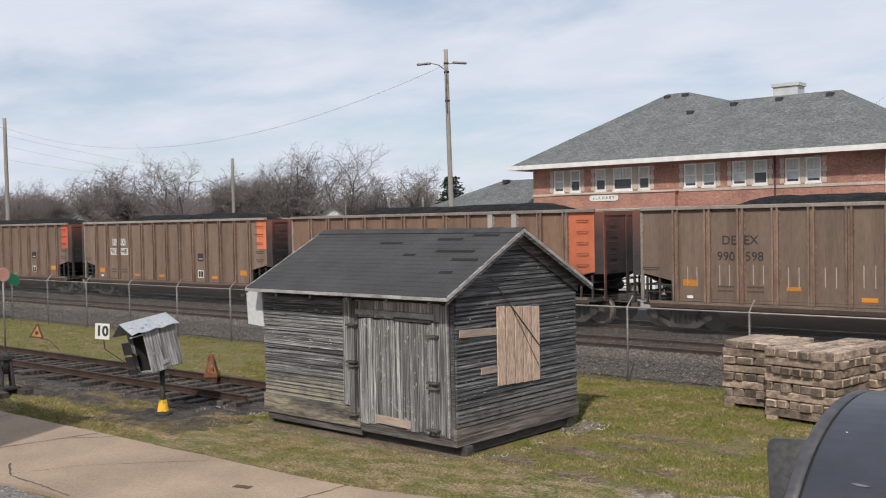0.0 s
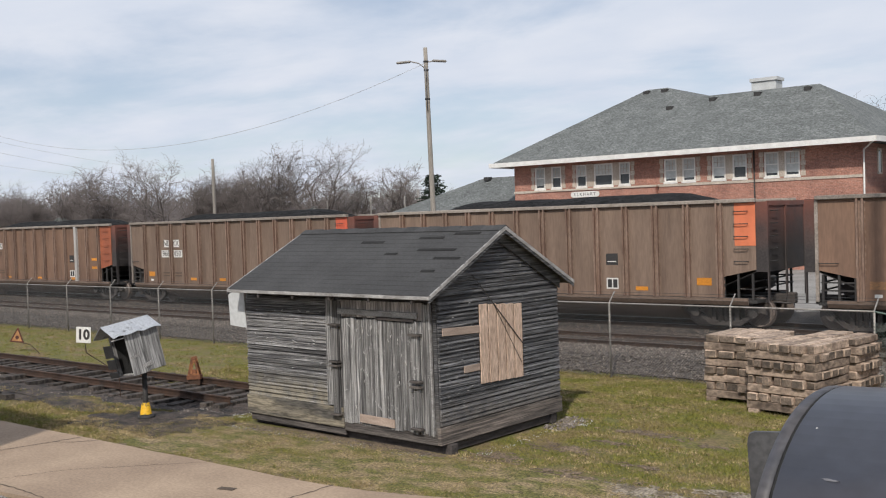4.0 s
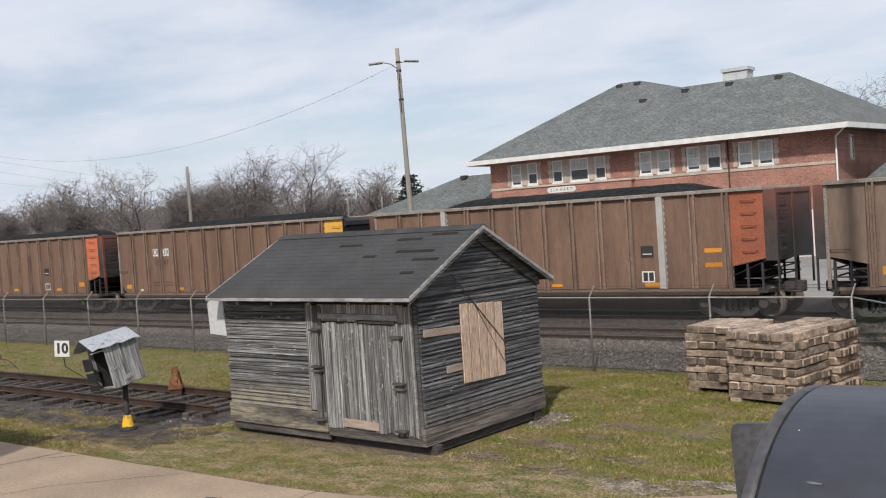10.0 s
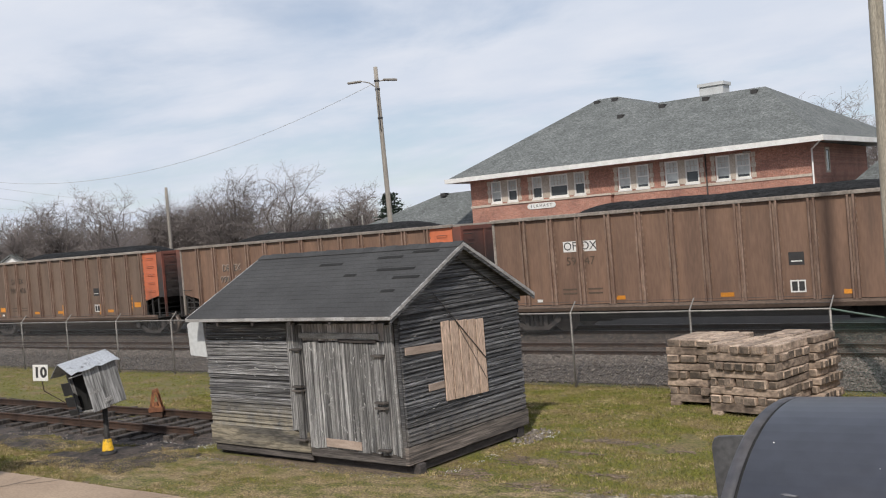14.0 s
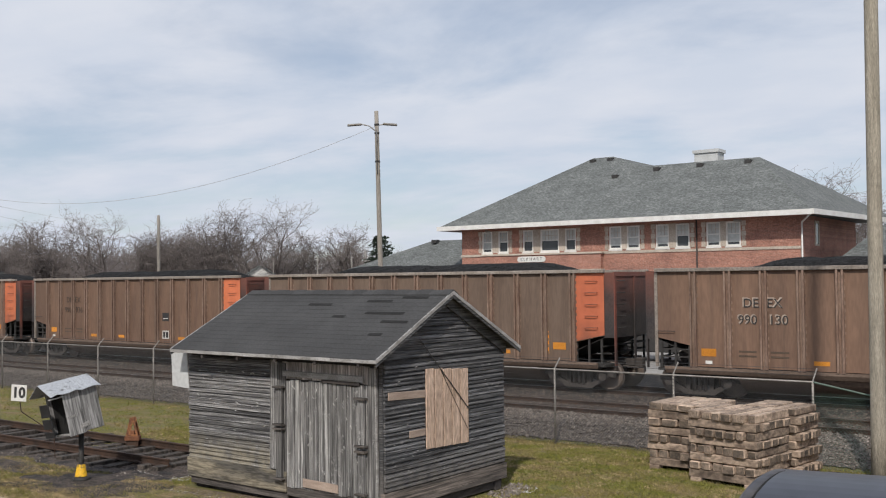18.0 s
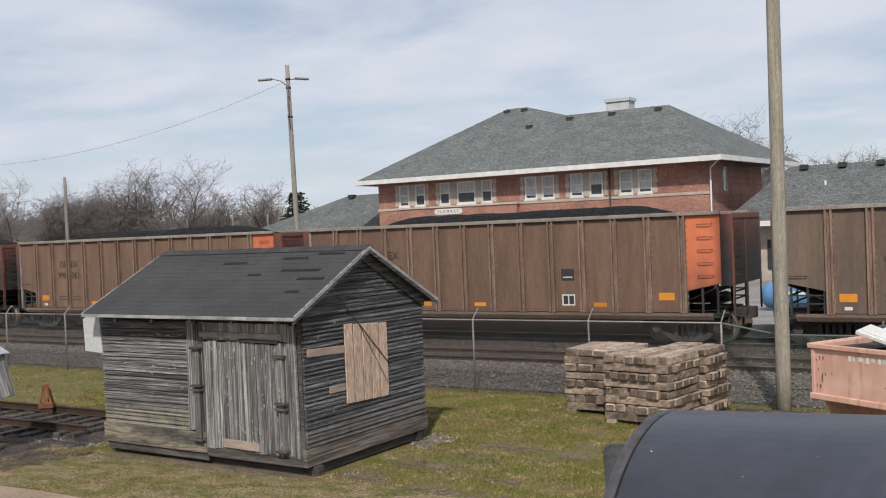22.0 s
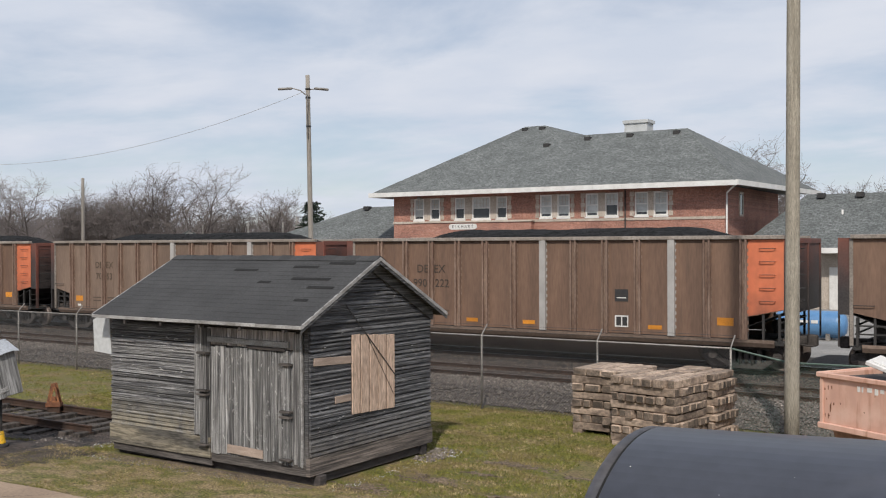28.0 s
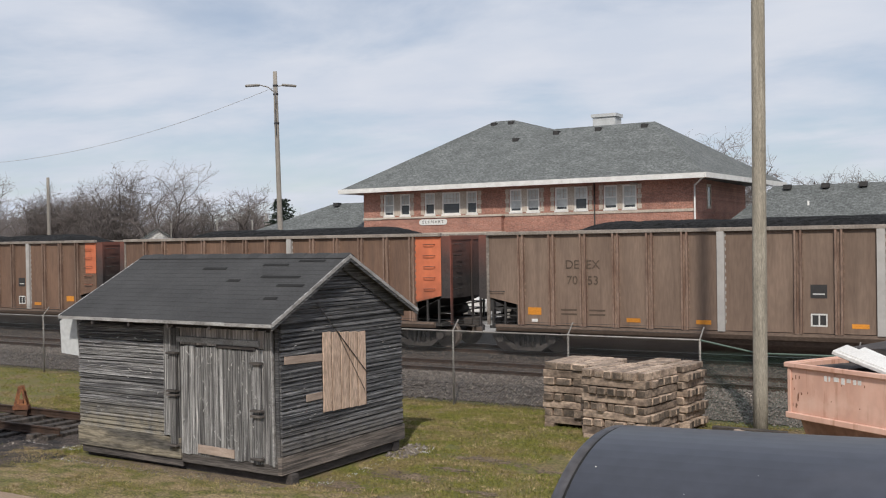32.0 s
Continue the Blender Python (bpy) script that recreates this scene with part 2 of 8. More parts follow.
M["old_plank"] = surface("tan_plank", (0.43, 0.335, 0.275), (0.29, 0.222, 0.18), 0.85, 2.0, (1, 1, 8), 30, 0.3, spread=0.12)
M["dark_wood"] = surface("dark_wood", (0.07, 0.06, 0.055), (0.035, 0.03, 0.03), 0.9, 3.0, (1, 1, 5), 30, 0.4, spread=0.2)
M["shingle"] = surface("black_shingle", (0.066, 0.066, 0.067), (0.052, 0.052, 0.053), 0.95, 1.2, (1, 1, 1), 30, 0.2, spread=0.15, stain=0.16, spec=0.2)
M["trim_wood"] = surface("pale_fascia", (0.42, 0.41, 0.40), (0.24, 0.23, 0.22), 0.85, 3.0, (1, 1, 3), 40, 0.3, spread=0.15, stain=0.4)
M["grass"] = surface("spring_grass", (0.135, 0.128, 0.033), (0.19, 0.138, 0.07), 0.95, 1.1, (0.8, 1.5, 1), 30, 0.8, world_space=True, depth=0.03, stain=0.55, lo=0.46, hi=0.64)
M["blade"] = surface("grass_blades", (0.195, 0.194, 0.037), (0.26, 0.212, 0.076), 0.9, 1.1, (0.8, 1.5, 1), 14, 0.0, world_space=True, stain=0.5, lo=0.44, hi=0.64)
M["blade_dry"] = surface("straw_grass", (0.46, 0.355, 0.195), (0.28, 0.207, 0.10), 0.9, 2.6, (1, 1, 1), 9, 0.0, world_space=True, stain=0.5, lo=0.40, hi=0.62)
M["verge"] = surface("grey_gravel", (0.27, 0.255, 0.235), (0.12, 0.112, 0.10), 0.95, 9.0, (1, 1, 1), 30, 0.9, world_space=True, depth=0.03, stain=0.6)
M["dry_turf"] = surface("dry_turf", (0.28, 0.21, 0.118), (0.14, 0.132, 0.036), 0.95, 2.0, (0.9, 1.5, 1), 26, 0.8, world_space=True, depth=0.03, stain=0.7, lo=0.43, hi=0.57)
M["bare_soil"] = surface("bare_brown_soil", (0.225, 0.168, 0.115), (0.13, 0.096, 0.064), 0.95, 3.0, (1, 1, 1), 26, 0.8, world_space=True, depth=0.03, stain=0.6)
M["pale_grit"] = surface("pale_gritty_soil", (0.27, 0.232, 0.18), (0.14, 0.112, 0.075), 0.95, 4.0, (1, 1, 1), 30, 0.8, world_space=True, depth=0.03, stain=0.6, lo=0.44, hi=0.58)
M["tar"] = surface("bare_tar_strip", (0.033, 0.033, 0.033), (0.026, 0.026, 0.026), 0.95, 3, spec=0.1)
M["dirt"] = surface("cindery_dirt", (0.078, 0.060, 0.050), (0.019, 0.016, 0.015), 0.95, 2.6, (1, 1, 1), 26, 0.7, world_space=True, depth=0.03, stain=0.7, lo=0.44, hi=0.62)
M["concrete"] = surface("worn_concrete", (0.395, 0.295, 0.210), (0.295, 0.216, 0.154), 0.9, 0.6, (1, 1, 1), 22, 0.2, world_space=True, stain=0.15)
M["ballast"] = surface("grey_ballast", (0.185, 0.158, 0.138), (0.095, 0.079, 0.068), 0.95, 7, (1, 1, 1), 24, 0.9, world_space=True, depth=0.04, stain=0.7)
M["bed"] = surface("brown_track_bed", (0.11, 0.086, 0.072), (0.055, 0.044, 0.038), 0.95, 1.2, (0.35, 2.2, 1), 18, 0.8, world_space=True, depth=0.04, stain=0.6)
M["stone"] = surface("ballast_stone", (0.39, 0.343, 0.302), (0.125, 0.103, 0.088), 0.9, 16.0, (1, 1, 1), 40, 0.3, world_space=True, stain=0.4, lo=0.28, hi=0.54)
M["asphalt"] = surface("pale_yard_paving", (0.30, 0.288, 0.27), (0.21, 0.2, 0.188), 0.95, 0.6, (1, 1, 1), 18, 0.3, world_space=True, stain=0.3)
M["rail"] = surface("rusty_rail", (0.085, 0.05, 0.035), (0.05, 0.033, 0.026), 0.75, 3, (1, 1, 1), 40, 0.2, metal=0.3)
M["railhead"] = surface("bright_railhead", (0.35, 0.34, 0.33), (0.26, 0.25, 0.24), 0.35, 3, (1, 1, 1), 40, 0.05, metal=0.9)
M["tie"] = surface("creosote_tie", (0.10, 0.085, 0.074), (0.042, 0.035, 0.031), 0.95, 3, (1, 4, 1), 30, 0.4, spread=0.35, stain=0.5)
M["old_tie"] = surface("rotten_tie", (0.088, 0.073, 0.063), (0.028, 0.024, 0.022), 0.95, 3, (1, 4, 1), 30, 0.4, spread=0.35, stain=0.5, lo=0.42, hi=0.62)
M["stacked_tie"] = surface("used_tie", (0.385, 0.292, 0.222), (0.175, 0.128, 0.098), 0.9, 2.4, (1, 1, 1.5), 12, 0.4, spread=0.34, stain=0.4, lo=0.46, hi=0.68)
M["tie_end"] = surface("tie_end_grain", (0.215, 0.163, 0.124), (0.085, 0.067, 0.053), 0.92, 4.0, (1, 1, 1), 24, 0.4, spread=0.5, stain=0.35, lo=0.38, hi=0.62)
M["galv"] = surface("galvanised_steel", (0.35, 0.325, 0.295), (0.25, 0.23, 0.205), 0.55, 4, (1, 1, 1), 40, 0.1, metal=0.5)
M["green_mesh"] = surface("green_fence_coat", (0.10, 0.15, 0.12), (0.07, 0.11, 0.09), 0.6, 4, (1, 1, 1), 40, 0.1)
M["pole"] = surface("weathered_pole", (0.39, 0.35, 0.285), (0.26, 0.232, 0.185), 0.9, 3, (6, 6, 0.35), 30, 0.4, stain=0.4)
M["far_pole"] = surface("grey_pole", (0.30, 0.27, 0.235), (0.22, 0.20, 0.175), 0.9, 3, (5, 5, 0.4), 20, 0.2)
M["brown_car"] = surface("brown_car_paint", (0.212, 0.126, 0.084), (0.15, 0.09, 0.062), 0.72, 0.8, (2.2, 2.2, 0.35), 9, 0.04, spread=0.12, stain=0.12)
M["tan_car"] = surface("dusty_tan_car_paint", (0.205, 0.143, 0.106), (0.15, 0.102, 0.075), 0.72, 0.8, (2.2, 2.2, 0.35), 9, 0.04, spread=0.12, stain=0.12)
for key in ("brown_car", "tan_car"):
    streaks(M[key], (0.10, 0.066, 0.048), (5.0, 5.0, 0.45), 0.54, 0.74, 0.55)
M["post_rust"] = surface("rusty_post", (0.25, 0.172, 0.13), (0.165, 0.10, 0.072), 0.75, 2.0, (3, 3, 0.6), 14, 0.1, spread=0.15, stain=0.25)
M["car_dark"] = surface("sooty_steel", (0.048, 0.044, 0.041), (0.03, 0.028, 0.027), 0.8, 2, (1, 1, 1), 30, 0.2)
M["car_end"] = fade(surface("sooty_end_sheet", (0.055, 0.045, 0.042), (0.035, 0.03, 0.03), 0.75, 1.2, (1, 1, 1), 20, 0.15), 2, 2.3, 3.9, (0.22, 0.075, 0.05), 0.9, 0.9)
M["slat_end"] = surface("black_ribbed_end", (0.03, 0.03, 0.033), (0.02, 0.02, 0.022), 0.6, 2, (1, 1, 1), 30, 0.1)
M["truck"] = surface("truck_casting", (0.085, 0.072, 0.064), (0.045, 0.038, 0.035), 0.8, 3, (1, 1, 1), 30, 0.3, stain=0.4)
M["wheel"] = surface("wheel_steel", (0.25, 0.2, 0.17), (0.14, 0.113, 0.098), 0.6, 3, (1, 1, 1), 30, 0.1, metal=0.3)
M["coal"] = surface("coal", (0.024, 0.024, 0.025), (0.013, 0.013, 0.013), 0.9, 5, (1, 1, 1), 9, 1.0, depth=0.1, stain=0.5, spec=0.15)
M["belly"] = surface("dusty_belly_paint", (0.20, 0.142, 0.108), (0.14, 0.098, 0.075), 0.75, 0.8, (0.6, 1, 1), 18, 0.06, stain=0.2)
# greasy ballast, darkened further with the train's painted shade
M["greasy"] = surface("shaded_greasy_ballast", (0.05, 0.043, 0.038), (0.022, 0.019, 0.018), 0.95, 3.0, (1, 1, 1), 20, 0.8, world_space=True, depth=0.04, stain=0.6)
M["bed_stone"] = surface("brown_bed_stone", (0.21, 0.168, 0.14), (0.06, 0.049, 0.042), 0.95, 16, (1, 1, 1), 40, 0.3, world_space=True, stain=0.4)
M["chord"] = surface("dusty_top_chord", (0.30, 0.26, 0.225), (0.22, 0.185, 0.155), 0.7, 2.0, (1, 1, 1), 20, 0.1, spread=0.15)
M["post_light"] = surface("bare_metal_post", (0.44, 0.42, 0.40), (0.37, 0.35, 0.33), 0.6, 2, (1, 1, 1), 8, 0.05, stain=0.08)
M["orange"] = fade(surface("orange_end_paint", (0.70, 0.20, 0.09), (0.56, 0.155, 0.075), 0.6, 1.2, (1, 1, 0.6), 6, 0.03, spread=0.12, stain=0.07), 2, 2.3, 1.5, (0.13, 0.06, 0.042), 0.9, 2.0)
M["red_orange"] = surface("red_end_paint", (0.60, 0.115, 0.06), (0.5, 0.10, 0.055), 0.6, 1.2, (1, 1, 1), 16, 0.05, stain=0.14)
M["dull_orange"] = surface("dull_orange_end", (0.36, 0.105, 0.05), (0.27, 0.085, 0.045), 0.65, 1.2, (1, 1, 1), 16, 0.05, stain=0.2)
# red post, darker towards its foot
M["dull_red"] = fade(surface("dull_red_post", (0.24, 0.075, 0.05), (0.15, 0.055, 0.04), 0.7, 2.0), 2, 2.2, 1.2, (0.06, 0.04, 0.035), 0.9, 2.0)
M["yellow"] = surface("yellow_end_paint", (0.74, 0.41, 0.07), (0.64, 0.33, 0.05), 0.55, 1.2, (1, 1, 0.6), 6, 0.03, stain=0.08)
M["reflector"] = surface("yellow_reflector", (0.66, 0.26, 0.035), (0.58, 0.23, 0.03), 0.4, 2, (1, 1, 1), 30, 0.0, spread=0.2)
M["white_paint"] = surface("white_paint", (0.72, 0.71, 0.68), (0.62, 0.6, 0.57), 0.6, 2, (1, 1, 1), 30, 0.05, stain=0.1)
M["black_paint"] = surface("black_paint", (0.03, 0.029, 0.03), (0.04, 0.037, 0.035), 0.7, 3, (1, 1, 1), 30, 0.05)
M["faint_paint"] = surface("faded_lettering", (0.105, 0.072, 0.05), (0.085, 0.06, 0.042), 0.7, 3, (1, 1, 1), 30, 0.0)
M["worn_paint"] = surface("worn_lettering", (0.072, 0.052, 0.04), (0.05, 0.038, 0.03), 0.7, 3, (1, 1, 1), 30, 0.0)
M["faded_yellow"] = surface("faded_reflector", (0.33, 0.17, 0.075), (0.23, 0.13, 0.07), 0.6, 5, (1, 1, 1), 30, 0.0)
M["chalk"] = surface("chalk_mark", (0.44, 0.36, 0.295), (0.33, 0.26, 0.21), 0.8, 3, (1, 1, 1), 30, 0.0)
M["pink"] = surface("pink_reflector", (0.75, 0.12, 0.16), None, 0.5, 3)
M["roof_slate"] = surface("grey_roof_shingle", (0.158, 0.168, 0.164), (0.122, 0.131, 0.128), 0.9, 0.8, (1, 1, 1.5), 7, 0.3, stain=0.38, depth=0.03)
M["brick"] = None
M["old_brick_dark"] = surface("sooty_brown_sheet", (0.055, 0.038, 0.03), (0.035, 0.026, 0.022), 0.85, 3)
M["marker_red"] = surface("dull_red_border", (0.13, 0.04, 0.025), (0.08, 0.03, 0.022), 0.75, 8)
M["marker_pale"] = surface("faded_orange_face", (0.50, 0.27, 0.11), (0.36, 0.17, 0.07), 0.7, 9)
M["stone_trim"] = surface("limestone_trim", (0.50, 0.43, 0.365), (0.40, 0.34, 0.28), 0.85, 2, (1, 1, 1), 20, 0.1, spread=0.15)
M["chimney"] = surface("pale_chimney", (0.52, 0.53, 0.53), (0.45, 0.46, 0.46), 0.9, 1.5, (1, 1, 1), 12, 0.1, stain=0.1)
M["glass"] = surface("window_glass", (0.035, 0.04, 0.045), (0.05, 0.055, 0.06), 0.06, 1, (1, 1, 1), 5, 0.0, stain=0.05)
M["blind"] = surface("window_blind", (0.55, 0.57, 0.56), (0.45, 0.465, 0.46), 0.5, 1, (1, 1, 1), 5, 0.0, stain=0.12, spread=0.2)
M["dumpster"] = surface("faded_salmon_paint", (0.67, 0.415, 0.325), (0.60, 0.35, 0.265), 0.6, 1.1, (1.2, 1.2, 0.6), 6, 0.03, stain=0.06)
# salmon paint darkened by stains and by painted shade under the body
M["tub_stain_shade"] = surface("stained_shaded_salmon_paint", (0.42, 0.235, 0.175), (0.24, 0.115, 0.08), 0.7, 1.6, (1.2, 1.2, 0.8), 8, 0.05, stain=0.2)
M["rust"] = surface("rust", (0.24, 0.10, 0.05), (0.14, 0.06, 0.034), 0.9, 4, (1, 1, 1), 40, 0.3)
M["boiler"] = surface("blue_black_tank_paint", (0.078, 0.083, 0.104), (0.056, 0.060, 0.078), 0.33, 1.6, (1, 1, 1), 30, 0.02, stain=0.14, lo=0.3, hi=0.75)
streaks(M["dumpster"], (0.36, 0.16, 0.09), (9, 9, 0.9), 0.57, 0.73, 0.7)
streaks(M["dumpster"], (0.74, 0.50, 0.40), (2.5, 2.5, 2.0), 0.52, 0.66, 0.6)
streaks(M["boiler"], (0.135, 0.118, 0.118), (1.4, 6, 6), 0.58, 0.74, 0.4)
M["boiler_dark"] = surface("black_boiler_front", (0.025, 0.026, 0.031), (0.018, 0.019, 0.023), 0.4, 2, (1, 1, 1), 30, 0.04)
M["target_green"] = surface("green_target", (0.02, 0.30, 0.12), (0.02, 0.26, 0.10), 0.5, 3)
M["target_pink"] = surface("salmon_disc", (0.66, 0.34, 0.26), (0.56, 0.28, 0.21), 0.6, 3)
M["cone_orange"] = surface("faded_orange_sign", (0.36, 0.15, 0.06), (0.16, 0.065, 0.035), 0.75, 10, (1, 1, 1), 40, 0.1, stain=0.4)
M["hat_yellow"] = surface("chipped_yellow_paint", (0.80, 0.47, 0.03), (0.30, 0.2, 0.05), 0.5, 14, lo=0.52, hi=0.6)
M["tin"] = surface("weathered_tin", (0.42, 0.44, 0.47), (0.17, 0.172, 0.18), 0.55, 6, (1, 1, 1), 30, 0.15, metal=0.2, stain=0.2, lo=0.60, hi=0.70)
M["blue"] = surface("bright_blue_paint", (0.03, 0.13, 0.50), (0.025, 0.10, 0.42), 0.45, 2)
M["tank_blue"] = surface("pale_blue_tank", (0.13, 0.29, 0.52), (0.10, 0.24, 0.46), 0.4, 2)
M["bark"] = surface("grey_bark", (0.135, 0.113, 0.103), (0.088, 0.074, 0.068), 0.95, 3, (1, 1, 1), 20, 0.2)
M["twig"] = surface("brown_twigs", (0.225, 0.194, 0.182), (0.155, 0.134, 0.126), 0.95, 3, (1, 1, 1), 20, 0.0)
# distance haze is put into the far woods' pale grey
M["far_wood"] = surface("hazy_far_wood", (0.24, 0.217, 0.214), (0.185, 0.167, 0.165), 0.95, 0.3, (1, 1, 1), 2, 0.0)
M["pine"] = surface("dark_spruce", (0.028, 0.045, 0.027), (0.018, 0.03, 0.02), 0.95, 2, (1, 1, 1), 20, 0.0)
# far cables are painted pale so they stay faint against the sky
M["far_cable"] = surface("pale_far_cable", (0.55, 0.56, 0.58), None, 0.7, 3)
M["cable"] = surface("grey_cable", (0.17, 0.17, 0.18), None, 0.7, 3)
M["fabric"] = surface("chain_link_wire", (0.085, 0.085, 0.085), (0.06, 0.06, 0.06), 0.6, 3, metal=0.4)


def brick_material():
    m = surface("red_brick", (0.455, 0.215, 0.155), (0.32, 0.15, 0.112), 0.9, 0.7, (1, 1, 1), 12, 0.1)
    n, l = m.node_tree.nodes, m.node_tree.links
    bsdf = n["Principled BSDF"]
    source = bsdf.inputs["Base Color"].links[0].from_socket
    where, turn = n.new("ShaderNodeTexCoord"), n.new("ShaderNodeMapping")
    turn.inputs["Rotation"].default_value = (radians(90), 0, 0)
    l.new(where.outputs["Object"], turn.inputs["Vector"])
    b = n.new("ShaderNodeTexBrick")
    b.inputs["Scale"].default_value = 1.0
    b.inputs["Brick Width"].default_value, b.inputs["Row Height"].default_value, b.inputs["Mortar Size"].default_value = 0.22, 0.075, 0.006
    b.inputs["Color1"].default_value, b.inputs["Color2"].default_value, b.inputs["Mortar"].default_value = (1, 1, 1, 1), (0.72, 0.72, 0.72, 1), (0.9, 1.25, 1.4, 1)
    l.new(turn.outputs[0], b.inputs["Vector"])
    mix = n.new("ShaderNodeMix")
    mix.data_type, mix.blend_type = "RGBA", "MULTIPLY"
    mix.inputs[0].default_value = 1.0
    l.new(source, mix.inputs[6])
    l.new(b.outputs["Color"], mix.inputs[7])
    l.new(mix.outputs[2], bsdf.inputs["Base Color"])
    return m


M["brick"] = brick_material()


def coursed(m, width, rowh, low):
    """Lays staggered courses of slightly differing tone over a roof material, seen in plan."""
    n, l = m.node_tree.nodes, m.node_tree.links
    bsdf = n["Principled BSDF"]
    source = bsdf.inputs["Base Color"].links[0].from_socket
    where, b = n.new("ShaderNodeTexCoord"), n.new("ShaderNodeTexBrick")
    b.inputs["Scale"].default_value = 1.0
    b.inputs["Brick Width"].default_value, b.inputs["Row Height"].default_value, b.inputs["Mortar Size"].default_value = width, rowh, 0.012
    b.inputs["Color1"].default_value, b.inputs["Color2"].default_value, b.inputs["Mortar"].default_value = (1.12, 1.12, 1.12, 1), (low, low, low, 1), (0.6, 0.6, 0.6, 1)
    l.new(where.outputs["Object"], b.inputs["Vector"])
    mix = n.new("ShaderNodeMix")
    mix.data_type, mix.blend_type = "RGBA", "MULTIPLY"
    mix.inputs[0].default_value = 1.0
    l.new(source, mix.inputs[6])
    l.new(b.outputs["Color"], mix.inputs[7])
    l.new(mix.outputs[2], bsdf.inputs["Base Color"])


coursed(M["roof_slate"], 0.30, 0.16, 0.80)

# ---- building helpers ----


def box(bm, x0, x1, y0, y1, z0, z1, m=None):
    made = [bm.verts.new((x, y, z)) for z in (z0, z1) for x, y in ((x0, y0), (x1, y0), (x1, y1), (x0, y1))]
    for f in ((3, 2, 1, 0), (4, 5, 6, 7), (0, 1, 5, 4), (1, 2, 6, 5), (2, 3, 7, 6), (3, 0, 4, 7)):
        bm.faces.new([made[i] for i in f])
    if m is not None:
        for v in made:
            v.co = m @ v.co
    return made


def tube(bm, a, b, ra, rb=None, n=8, caps=True):
    """A tapered round bar from a to b."""
    a, b, rb = Vector(a), Vector(b), ra if rb is None else rb
    turn = (b - a).to_track_quat("Z", "Y").to_matrix()
    rings = [[bm.verts.new(p + turn @ Vector((r * math.cos(2 * math.pi * i / n), r * math.sin(2 * math.pi * i / n), 0))) for i in range(n)] for p, r in ((a, ra), (b, rb))]
    for i in range(n):
        bm.faces.new((rings[0][i], rings[0][(i + 1) % n], rings[1][(i + 1) % n], rings[1][i])).smooth = n > 6
    if caps:
        bm.faces.new(rings[0][::-1]), bm.faces.new(rings[1])
    return rings


def stalk(bm, pts, radii, n=12):
    """One unbroken round shaft through points, each with its radius."""
    pts = [Vector(p) for p in pts]
    rings = []
    for i, (p, r) in enumerate(zip(pts, radii)):
        way = pts[min(i + 1, len(pts) - 1)] - pts[max(i - 1, 0)]
        turn = way.to_track_quat("Z", "Y").to_matrix()
        rings.append([bm.verts.new(p + turn @ Vector((r * math.cos(2 * math.pi * k / n), r * math.sin(2 * math.pi * k / n), 0))) for k in range(n)])
    for a, b in zip(rings, rings[1:]):
        for k in range(n):
            bm.faces.new((a[k], a[(k + 1) % n], b[(k + 1) % n], b[k])).smooth = True
    bm.faces.new(rings[0][::-1]), bm.faces.new(rings[-1])


def prism(bm, outline, axis, lo, hi):
    """An outline of (p, q) drawn out along axis 0, 1 or 2 from lo to hi."""
    def at(p, q, d):
        return ((d, p, q), (p, d, q), (p, q, d))[axis]
    ends = [[bm.verts.new(at(p, q, d)) for p, q in outline] for d in (lo, hi)]
    n = len(outline)
    for i in range(n):
        bm.faces.new((ends[0][i], ends[0][(i + 1) % n], ends[1][(i + 1) % n], ends[1][i]))
    bm.faces.new(ends[0][::-1]), bm.faces.new(ends[1])
    return ends


def bevel(bm, width=0.006):
    bmesh.ops.bevel(bm, geom=list(bm.edges), offset=width, segments=1, affect="EDGES")
    return bm


def mesh_of(name, bm, material):
    bmesh.ops.recalc_face_normals(bm, faces=bm.faces[:])
    me = bpy.data.meshes.new(name)
    bm.to_mesh(me)
    bm.free()
    me.materials.append(material)
    return me


def put(name, me, parent, label="", m=None):
    ob = new(name, me)
    ob.parent = parent
    if m is not None:
        ob.matrix_basis = m
    return tagged(ob, label) if label else ob


def part(name, bm, material, parent, label="", m=None):
    return put(name, mesh_of(name, bm, material), parent, label, m)


def whole(name, bm, material, label, category="", group="", kind="", m=None):
    ob = new(name, mesh_of(name, bm, material))
    if m is not None:
        ob.matrix_basis = m
    return tagged(ob, label, category, group, kind)


def thing(name, label, category, m=None, group="", kind=""):
    ob = new(name)
    ob.empty_display_size = 0.2
    if m is not None:
        ob.matrix_basis = m
    return tagged(ob, label, category, group, kind)


def board(x0, x1, y0, y1, z0, z1, material, name, parent, label="", b=0.004, m=None):
    bm = bmesh.new()
    box(bm, x0, x1, y0, y1, z0, z1)
    if b:
        bevel(bm, b)
    return part(name, bm, material, parent, label, m)


WORDS = {}


